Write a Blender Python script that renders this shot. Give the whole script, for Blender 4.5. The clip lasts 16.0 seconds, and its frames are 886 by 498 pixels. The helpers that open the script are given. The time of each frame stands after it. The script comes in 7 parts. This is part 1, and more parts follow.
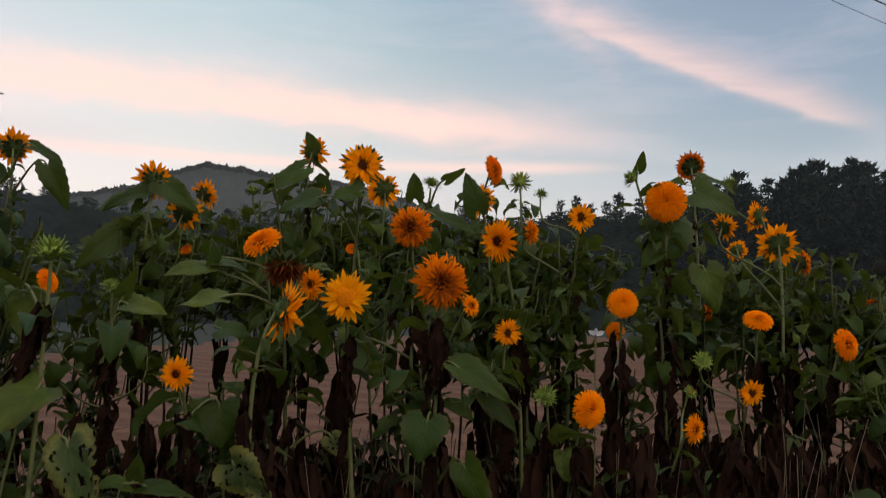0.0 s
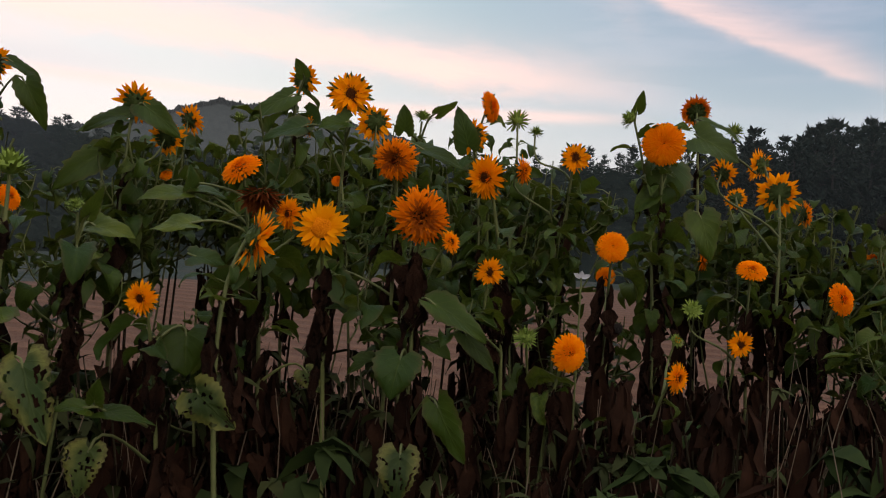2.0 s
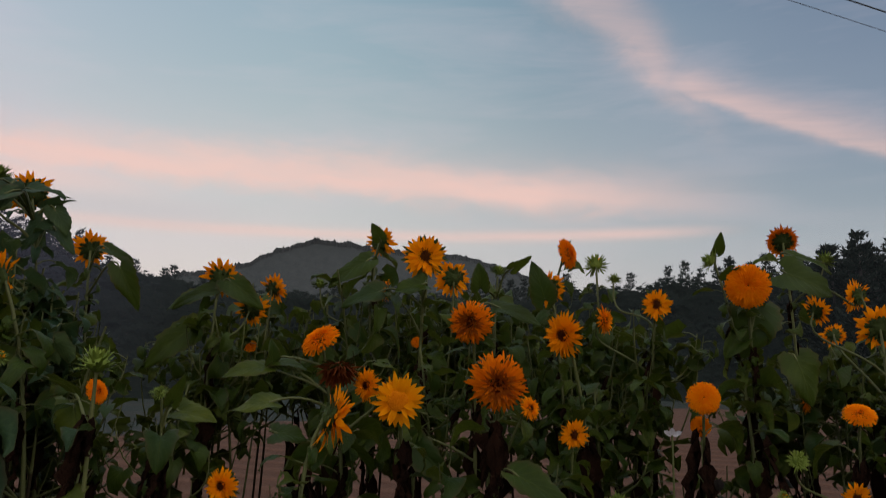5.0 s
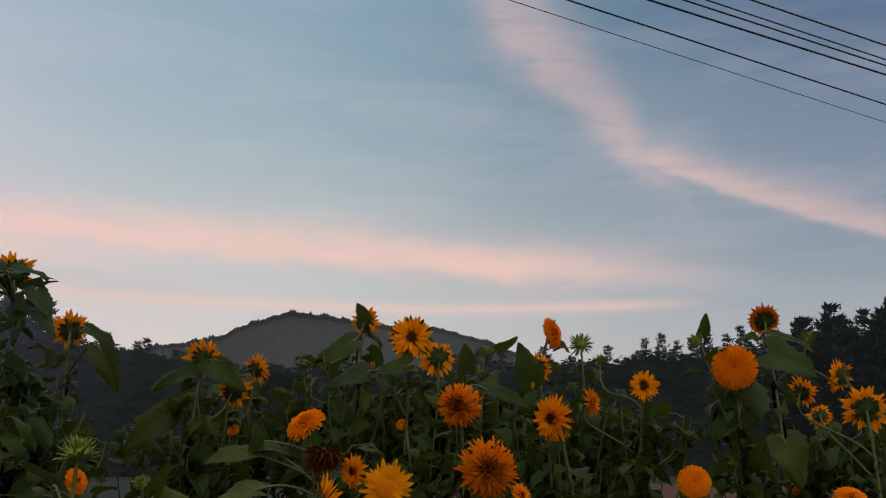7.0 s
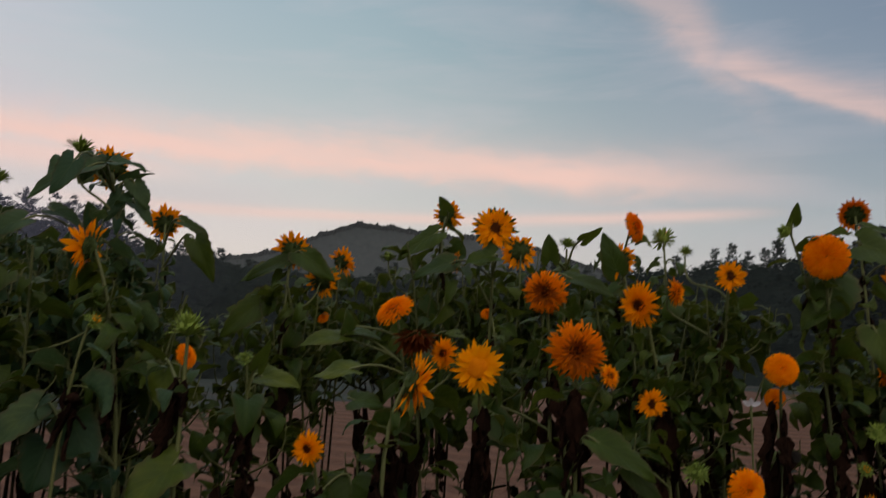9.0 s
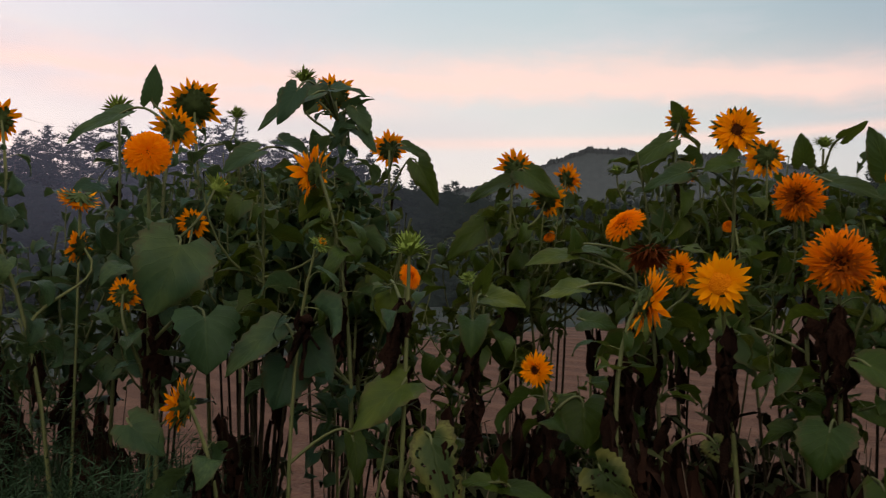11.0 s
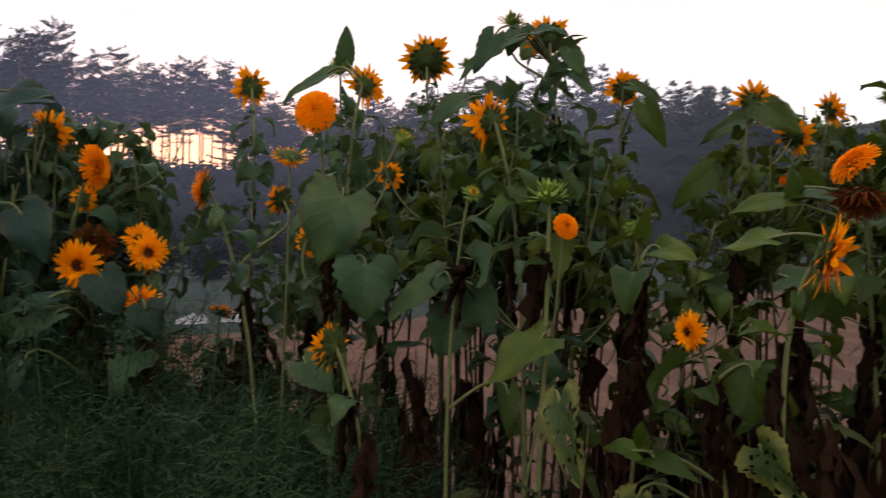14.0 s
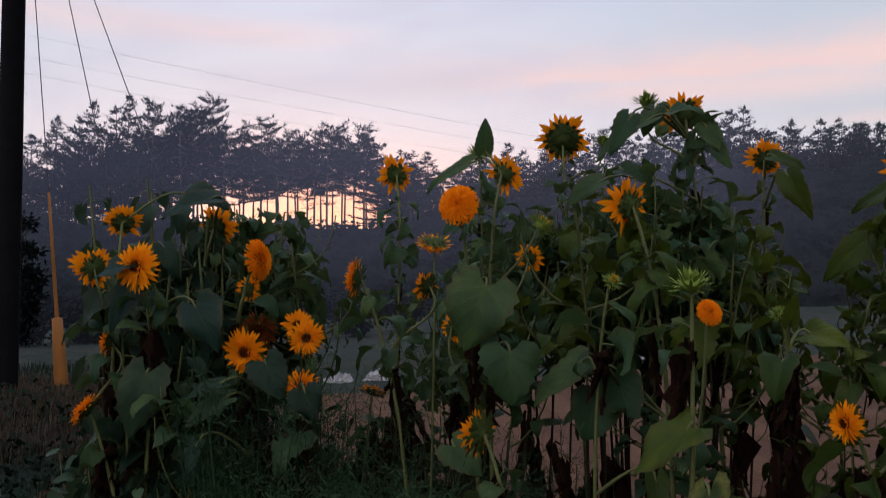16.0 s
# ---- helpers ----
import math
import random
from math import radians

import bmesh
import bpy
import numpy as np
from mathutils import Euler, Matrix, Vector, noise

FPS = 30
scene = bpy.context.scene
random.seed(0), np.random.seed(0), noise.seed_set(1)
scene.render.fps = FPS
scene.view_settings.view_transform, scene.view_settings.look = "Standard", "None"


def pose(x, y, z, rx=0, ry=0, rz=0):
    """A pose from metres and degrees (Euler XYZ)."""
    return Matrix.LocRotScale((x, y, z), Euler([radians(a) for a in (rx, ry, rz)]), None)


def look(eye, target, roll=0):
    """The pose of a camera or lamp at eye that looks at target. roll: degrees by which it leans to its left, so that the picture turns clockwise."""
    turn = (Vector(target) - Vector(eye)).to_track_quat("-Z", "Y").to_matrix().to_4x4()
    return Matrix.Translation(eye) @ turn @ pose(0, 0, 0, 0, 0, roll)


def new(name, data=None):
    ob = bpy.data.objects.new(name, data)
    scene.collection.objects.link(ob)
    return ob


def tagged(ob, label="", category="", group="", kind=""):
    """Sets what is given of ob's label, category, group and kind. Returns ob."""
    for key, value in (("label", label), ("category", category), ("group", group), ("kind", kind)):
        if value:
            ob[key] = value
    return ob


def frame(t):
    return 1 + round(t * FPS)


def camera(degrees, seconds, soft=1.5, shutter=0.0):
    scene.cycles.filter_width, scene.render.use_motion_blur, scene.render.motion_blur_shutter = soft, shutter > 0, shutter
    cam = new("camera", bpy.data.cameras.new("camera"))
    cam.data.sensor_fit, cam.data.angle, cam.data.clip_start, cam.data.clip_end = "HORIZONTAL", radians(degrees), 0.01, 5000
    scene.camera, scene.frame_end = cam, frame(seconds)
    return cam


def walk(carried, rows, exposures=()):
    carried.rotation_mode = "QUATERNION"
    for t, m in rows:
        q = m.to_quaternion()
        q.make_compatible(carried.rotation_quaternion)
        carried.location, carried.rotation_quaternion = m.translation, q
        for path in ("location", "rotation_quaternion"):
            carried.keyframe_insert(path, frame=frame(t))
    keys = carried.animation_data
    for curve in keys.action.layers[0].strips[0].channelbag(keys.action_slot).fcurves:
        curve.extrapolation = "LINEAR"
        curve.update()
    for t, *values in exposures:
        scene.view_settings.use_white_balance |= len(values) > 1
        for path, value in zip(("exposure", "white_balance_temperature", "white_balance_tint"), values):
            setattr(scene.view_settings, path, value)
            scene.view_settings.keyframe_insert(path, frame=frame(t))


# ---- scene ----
cam = camera(55.5, 16.0, soft=1.1, shutter=0.4)
ROWS = [      # time, eye, target, roll
    (0, (0.009, 0.003, 1.506), (-0.002, 1.994, 1.693), 1.2),
    (0.5, (-0.029, -0.003, 1.488), (-0.042, 1.994, 1.594), 1.4),
    (1, (-0.053, 0.0, 1.487), (-0.06, 1.999, 1.549), 1.8),
    (1.5, (-0.004, 0.038, 1.482), (-0.008, 2.037, 1.541), 3.0),
    (2, (0.089, 0.09, 1.484), (0.059, 2.089, 1.542), 3.5),
    (2.5, (0.144, 0.127, 1.515), (0.056, 2.124, 1.568), 3.5),
    (3, (0.153, 0.119, 1.553), (-0.017, 2.111, 1.609), 2.3),
    (3.5, (0.14, 0.107, 1.569), (-0.054, 2.091, 1.721), 1.4),
    (4, (0.143, 0.097, 1.576), (-0.084, 2.068, 1.828), 1.1),
    (4.5, (0.131, 0.095, 1.587), (-0.117, 2.063, 1.846), 0.8),
    (5, (0.138, 0.098, 1.592), (-0.121, 2.051, 1.94), 0.6),
    (7.5, (0.099, 0.088, 1.622), (-0.096, 2.01, 2.139), 0.2),
    (8, (0.088, 0.09, 1.602), (-0.119, 2.013, 2.111), 0.3),
    (8.5, (0.058, 0.086, 1.581), (-0.222, 2.013, 2.037), 0.8),
    (9, (0.046, 0.08, 1.551), (-0.313, 2.023, 1.858), 1.0),
    (9.5, (0.01, 0.074, 1.538), (-0.47, 2.002, 1.763), 0.8),
    (10, (0.011, 0.109, 1.534), (-0.621, 1.997, 1.726), 0.8),
    (12.5, (0.151, 0.369, 1.525), (-0.984, 2.015, 1.582), -1.0),
    (13, (0.236, 0.411, 1.514), (-0.983, 1.995, 1.573), -0.7),
    (13.5, (0.323, 0.477, 1.525), (-1.046, 1.934, 1.583), 0.5),
    (14, (0.377, 0.587, 1.544), (-1.179, 1.843, 1.542), 0.9),
    (14.5, (0.413, 0.596, 1.571), (-1.247, 1.71, 1.553), 1.0),
    (15, (0.419, 0.544, 1.602), (-1.308, 1.552, 1.586), 0.7),
    (15.5, (0.428, 0.53, 1.618), (-1.307, 1.523, 1.642), 0.1),
    (16, (0.433, 0.533, 1.63), (-1.303, 1.518, 1.751), -0.3),
]
EXPOSURE = [(0.0, 0.52, 6750, 10), (1.0, 0.66, 6750, 10), (2.5, 0.64, 6750, 10), (3.0, 0.5, 6700, 10), (3.5, 0.24, 6680, 10), (4.5, 0.06, 6630, 10), (7.5, 0.0, 6680, 10), (9.0, 0.08, 6870, 10), (10.0, 0.28, 6850, 10),
            (12.5, 0.52, 6750, 10), (13.4, 0.66, 6680, 10), (14.0, 0.92, 6620, 10), (14.6, 1.06, 6450, 10), (15.2, 0.74, 6150, 10), (16.0, 0.20, 6080, 10)]
walk(cam, [(t, look(eye, target, roll)) for t, eye, target, roll in ROWS], EXPOSURE)

# ---- world, sun ----
world = bpy.data.worlds.new("dusk_sky")
scene.world = world
world.use_nodes = True


class Nodes:
    """Small helper that writes shader arithmetic as nodes."""

    def __init__(self, tree):
        self.tree = tree
        tree.nodes.clear()

    def add(self, kind):
        return self.tree.nodes.new(kind)

    def put(self, socket, v):
        if hasattr(v, "is_output"):
            self.tree.links.new(v, socket)
        else:
            socket.default_value = v

    def m(self, op, a, b=0.0, c=0.0):
        n = self.add("ShaderNodeMath")
        n.operation = op
        for s, v in zip(n.inputs, (a, b, c)):
            self.put(s, v)
        return n.outputs[0]

    def mix(self, f, a, b, blend="MIX"):
        n = self.add("ShaderNodeMix")
        n.data_type, n.blend_type = "RGBA", blend
        self.put(n.inputs["Factor"], f)
        for s, v in ((n.inputs[6], a), (n.inputs[7], b)):
            self.put(s, (*v, 1.0) if isinstance(v, tuple) and len(v) == 3 else v)
        return n.outputs[2]

    def ramp(self, f, stops, smooth=False):
        n = self.add("ShaderNodeValToRGB")
        n.color_ramp.interpolation = "EASE" if smooth else "LINEAR"
        e = n.color_ramp.elements
        while len(e) < len(stops):
            e.new(0.5)
        for el, (p, col) in zip(e, stops):
            el.position = p
            el.color = (*col, 1.0) if isinstance(col, tuple) else (col, col, col, 1.0)
        self.put(n.inputs[0], f)
        return n.outputs[0]

    def noise(self, vec, scale, detail=3.0, rough=0.55, distort=0.0):
        n = self.add("ShaderNodeTexNoise")
        if vec is not None:
            self.put(n.inputs["Vector"], vec)
        n.inputs["Scale"].default_value, n.inputs["Detail"].default_value = scale, detail
        n.inputs["Roughness"].default_value, n.inputs["Distortion"].default_value = rough, distort
        return n.outputs["Fac"]

    def xyz(self, x, y, z):
        n = self.add("ShaderNodeCombineXYZ")
        for s, v in zip(n.inputs, (x, y, z)):
            self.put(s, v)
        return n.outputs[0]


SUN_AZ, SUN_EL = 70.0, 3.0      # degrees to the left of +y, and up

W = Nodes(world.node_tree)
coord = W.add("ShaderNodeTexCoord").outputs["Generated"]
sep = W.add("ShaderNodeSeparateXYZ")
W.put(sep.inputs[0], coord)
wx, wy, wz = sep.outputs
el = W.m("MULTIPLY", W.m("ARCSINE", wz), 57.2958)
az = W.m("MULTIPLY", W.m("ARCTAN2", W.m("MULTIPLY", wx, -1.0), wy), 57.2958)
flat = W.xyz(W.m("MULTIPLY", az, 0.02), W.m("MULTIPLY", el, 0.11), 0.0)
wisp = W.noise(flat, 3.0, 5.0, 0.6, 0.4)
soft = W.noise(flat, 1.1, 2.0)
wob = W.m("MULTIPLY", W.m("SUBTRACT", soft, 0.5), 5.0)
elw = W.m("ADD", el, wob)


def bell(value, centre, width):
    """1 at the centre, falling off to both sides."""
    d = W.m("DIVIDE", W.m("SUBTRACT", value, centre), width)
    return W.m("POWER", 2.71828, W.m("MULTIPLY", W.m("MULTIPLY", d, d), -1.0))


def skew(value, centre, below, above):
    """A bell with a crisper lower and a softer upper side."""
    d = W.m("SUBTRACT", value, centre)
    over = W.m("GREATER_THAN", d, 0.0)
    width = W.m("ADD", W.m("MULTIPLY", over, above), W.m("MULTIPLY", W.m("SUBTRACT", 1.0, over), below))
    d = W.m("DIVIDE", d, width)
    return W.m("POWER", 2.71828, W.m("MULTIPLY", W.m("MULTIPLY", d, d), -1.0))


def between(value, a, b, soft_edge):
    up, dn = W.add("ShaderNodeMapRange"), W.add("ShaderNodeMapRange")
    up.interpolation_type = dn.interpolation_type = "SMOOTHSTEP"
    for s, v in zip(up.inputs, (value, a - soft_edge, a + soft_edge, 0.0, 1.0)):
        W.put(s, v)
    for s, v in zip(dn.inputs, (value, b - soft_edge, b + soft_edge, 1.0, 0.0)):
        W.put(s, v)
    return W.m("MULTIPLY", up.outputs[0], dn.outputs[0])


# clear sky: pale towards the horizon and towards the set sun, blue above and away from it
up_el = W.m("DIVIDE", W.m("ADD", el, 10.0), 100.0)
east = W.ramp(up_el, [(0.0, (0.22, 0.21, 0.23)), (0.15, (0.42, 0.41, 0.44)), (0.20, (0.31, 0.36, 0.41)), (0.26, (0.170, 0.240, 0.325)), (0.32, (0.095, 0.165, 0.265)),
    (0.40, (0.062, 0.125, 0.230)), (0.62, (0.33, 0.42, 0.56)), (1.0, (0.95, 1.0, 1.1))])
middle = W.ramp(up_el, [(0.0, (0.32, 0.29, 0.30)), (0.15, (0.60, 0.545, 0.53)), (0.20, (0.55, 0.54, 0.54)), (0.26, (0.43, 0.485, 0.505)), (0.32, (0.30, 0.415, 0.47)),
    (0.40, (0.215, 0.345, 0.43)), (0.62, (0.42, 0.52, 0.64)), (1.0, (0.95, 1.0, 1.1))])
west = W.ramp(up_el, [(0.0, (0.42, 0.34, 0.33)), (0.14, (0.92, 0.72, 0.68)), (0.20, (0.74, 0.635, 0.67)), (0.26, (0.62, 0.59, 0.65)),
    (0.35, (0.52, 0.54, 0.67)), (0.62, (0.52, 0.58, 0.70)), (1.0, (0.95, 1.0, 1.1))])
turn_east = W.add("ShaderNodeMapRange")
turn_east.interpolation_type = "SMOOTHSTEP"
for s_in, v_in in zip(turn_east.inputs, (az, -26.0, 22.0, 0.0, 1.0)):
    W.put(s_in, v_in)
sky = W.mix(turn_east.outputs[0], east, middle)
sky = W.mix(bell(az, SUN_AZ, 36.0), sky, west)
# the sky behind the viewer goes on, evenly bright
behind = W.m("SUBTRACT", 1.0, between(az, -75.0, 150.0, 40.0))
sky = W.mix(behind, sky, (1.00, 0.93, 0.88))

ripple = W.m("MULTIPLY", W.m("SUBTRACT", W.noise(W.xyz(W.m("MULTIPLY", az, 0.10), W.m("MULTIPLY", el, 0.22), 5.0), 2.4, 5.0, 0.6, 0.5), 0.5), 2.2)
PINK = (0.84, 0.55, 0.49)
# long streak, dipping to the right
lineA = W.m("ADD", 14.6, W.m("MULTIPLY", W.m("MINIMUM", W.m("SUBTRACT", az, 14.0), 0.0), 0.075))
streakA = W.m("MULTIPLY", skew(W.m("ADD", W.m("ADD", el, W.m("MULTIPLY", wob, 0.25)), ripple), lineA, 0.95, 1.75), between(az, -7.0, 60.0, 9.0))
# thin streak below it
streakC = W.m("MULTIPLY", bell(W.m("ADD", el, W.m("MULTIPLY", wob, 0.15)), 10.9, 0.40), between(az, -10.0, 36.0, 4.0))
# tail that falls from high up to the right
lineB = W.m("ADD", 24.2, W.m("MULTIPLY", W.m("ADD", az, 4.5), 1.05))
lineB2 = W.m("ADD", 18.8, W.m("MULTIPLY", W.m("ADD", az, 12.0), 0.42))
wideB = W.m("ADD", 1.9, W.m("MULTIPLY", W.m("MAXIMUM", W.m("ADD", az, 9.0), 0.0), 0.30))
tailB = W.m("MULTIPLY", skew(W.m("ADD", elw, W.m("MULTIPLY", ripple, 1.6)), lineB, W.m("MULTIPLY", wideB, 0.55), W.m("MULTIPLY", wideB, 1.25)), between(az, -9.5, 4.0, 3.0))
tailB2 = W.m("MULTIPLY", skew(W.m("ADD", W.m("ADD", el, W.m("MULTIPLY", wob, 0.2)), W.m("MULTIPLY", ripple, 0.6)), lineB2, 0.45, 1.5), between(az, -26.0, -7.5, 3.0))
veil = W.m("MULTIPLY", W.m("MULTIPLY", between(az, -30.0, -4.0, 5.0), between(el, 15.0, 27.0, 5.0)), 0.18)
# streaks towards the sunset
streakD = W.m("MULTIPLY", bell(W.m("ADD", el, W.m("MULTIPLY", wob, 0.4)), 13.2, 1.0), between(az, 30.0, 52.0, 7.0))
streakE = W.m("MULTIPLY", bell(W.m("ADD", el, W.m("MULTIPLY", wob, 0.5)), 17.6, 0.8), between(az, 68.0, 100.0, 8.0))
cover = W.m("MAXIMUM", W.m("MAXIMUM", streakA, W.m("MULTIPLY", streakC, 0.7)), W.m("MAXIMUM", W.m("MULTIPLY", tailB, 0.47), W.m("MULTIPLY", tailB2, 0.60)))
cover = W.m("MAXIMUM", cover, W.m("MAXIMUM", W.m("MULTIPLY", streakD, 0.8), W.m("MULTIPLY", streakE, 0.6)))
fibre = W.noise(W.xyz(W.m("MULTIPLY", az, 0.05), W.m("MULTIPLY", W.m("ADD", el, W.m("MULTIPLY", az, -0.12)), 0.9), 3.0), 2.2, 6.0, 0.62, 0.6)
grain = W.m("ADD", 0.30, W.m("ADD", W.m("MULTIPLY", wisp, 0.65), W.m("MULTIPLY", fibre, 0.60)))
cover = W.m("MINIMUM", W.m("MULTIPLY", cover, grain), 1.0)
faint = W.m("MULTIPLY", W.ramp(wisp, [(0.45, 0.0), (0.75, 1.0)]), between(el, 4.0, 30.0, 8.0))
sky = W.mix(W.m("MULTIPLY", faint, 0.22), sky, (0.66, 0.56, 0.62))
sky = W.mix(veil, sky, (0.50, 0.50, 0.58))
sky = W.mix(W.m("MULTIPLY", cover, 0.85), sky, PINK)
grey = W.m("MULTIPLY", bell(W.m("ADD", el, wob), 14.2, 1.3), between(az, 56.0, 74.0, 6.0))
sky = W.mix(W.m("MULTIPLY", grey, 0.5), sky, (0.50, 0.46, 0.54))
low_grey = W.m("MULTIPLY", bell(W.m("ADD", el, W.m("MULTIPLY", wob, 0.4)), 11.6, 0.9), between(az, 22.0, 40.0, 5.0))
sky = W.mix(W.m("MULTIPLY", low_grey, 0.45), sky, (0.50, 0.46, 0.49))
banks = W.m("MULTIPLY", W.ramp(W.noise(W.xyz(W.m("MULTIPLY", az, 0.035), W.m("MULTIPLY", W.m("ADD", el, W.m("MULTIPLY", az, 0.06)), 0.17), 9.0), 2.6, 5.0, 0.6, 0.4), [(0.44, 0.0), (0.62, 1.0)]), W.m("MULTIPLY", between(az, 38.0, 120.0, 10.0), between(el, 11.5, 40.0, 2.5)))
sky = W.mix(W.m("MULTIPLY", banks, 0.42), sky, (0.50, 0.47, 0.56))
# glow where the sun has gone down
glow = W.m("MULTIPLY", bell(az, SUN_AZ - 2.0, 11.0), bell(el, 6.2, 3.0))
sky = W.mix(glow, sky, (1.36, 0.52, 0.36))
nishita = W.add("ShaderNodeTexSky")
nishita.sky_type, nishita.sun_disc = "NISHITA", False
nishita.sun_elevation, nishita.sun_rotation = radians(SUN_EL), radians(-SUN_AZ)
bg_a = W.add("ShaderNodeBackground")
W.put(bg_a.inputs[0], nishita.outputs[0])
bg_a.inputs[1].default_value = 0.02
bg_b = W.add("ShaderNodeBackground")
W.put(bg_b.inputs[0], sky)
bg_b.inputs[1].default_value = 1.0
both = W.add("ShaderNodeAddShader")
W.put(both.inputs[0], bg_a.outputs[0])
W.put(both.inputs[1], bg_b.outputs[0])
W.put(W.add("ShaderNodeOutputWorld").inputs[0], both.outputs[0])

sun = new("sun", bpy.data.lights.new("sun", "SUN"))
sun.data.energy, sun.data.angle, sun.data.color = 0.5, radians(10), (1.0, 0.72, 0.5)
sa, se = radians(SUN_AZ), radians(SUN_EL)
sun.matrix_world = look((0, 0, 30), Vector((0, 0, 30)) - Vector((-math.sin(sa) * math.cos(se), math.cos(sa) * math.cos(se), math.sin(se))))

# ---- materials ----


def material(name):
    mat = bpy.data.materials.new(name)
    mat.use_nodes = True
    n = Nodes(mat.node_tree)
    n.out = n.add("ShaderNodeOutputMaterial")
    n.bsdf = n.add("ShaderNodeBsdfPrincipled")
    n.tree.links.new(n.bsdf.outputs[0], n.out.inputs[0])
    n.obj = n.add("ShaderNodeTexCoord").outputs["Object"]
    n.rnd = n.add("ShaderNodeObjectInfo").outputs["Random"]
    return mat, n


def bump(n, height, strength, dist):
    b = n.add("ShaderNodeBump")
    b.inputs["Strength"].default_value, b.inputs["Distance"].default_value = strength, dist
    n.put(b.inputs["Height"], height)
    n.put(n.bsdf.inputs["Normal"], b.outputs[0])


def simple(name, a, b, scale, rough=0.8, metal=0.0, bumpy=0.3, dist=0.002, by_object=0.0, spec=0.5):
    mat, n = material(name)
    t = n.noise(n.obj, scale, 4.0, 0.6)
    t2 = n.noise(n.obj, scale * 0.17, 2.0)
    f = n.ramp(n.m("ADD", n.m("MULTIPLY", t, 0.6), n.m("MULTIPLY", t2, 0.4)), [(0.3, 0.0), (0.7, 1.0)])
    col = n.mix(f, a, b)
    if by_object:
        col = n.mix(n.m("MULTIPLY", n.rnd, by_object), col, tuple(v * 0.45 for v in a))
    n.put(n.bsdf.inputs["Base Color"], col)
    n.bsdf.inputs["Roughness"].default_value = rough
    n.bsdf.inputs["Metallic"].default_value = metal
    n.bsdf.inputs["Specular IOR Level"].default_value = spec
    bump(n, t, bumpy, dist)
    return mat


def thin(n, colour, through_light, share):
    """Lets part of the light through a leaf or petal."""
    tr = n.add("ShaderNodeBsdfTranslucent")
    n.put(tr.inputs[0], through_light)
    mx = n.add("ShaderNodeMixShader")
    mx.inputs[0].default_value = share
    n.tree.links.new(n.bsdf.outputs[0], mx.inputs[1])
    n.tree.links.new(tr.outputs[0], mx.inputs[2])
    n.tree.links.new(mx.outputs[0], n.out.inputs[0])
    n.put(n.bsdf.inputs["Base Color"], colour)


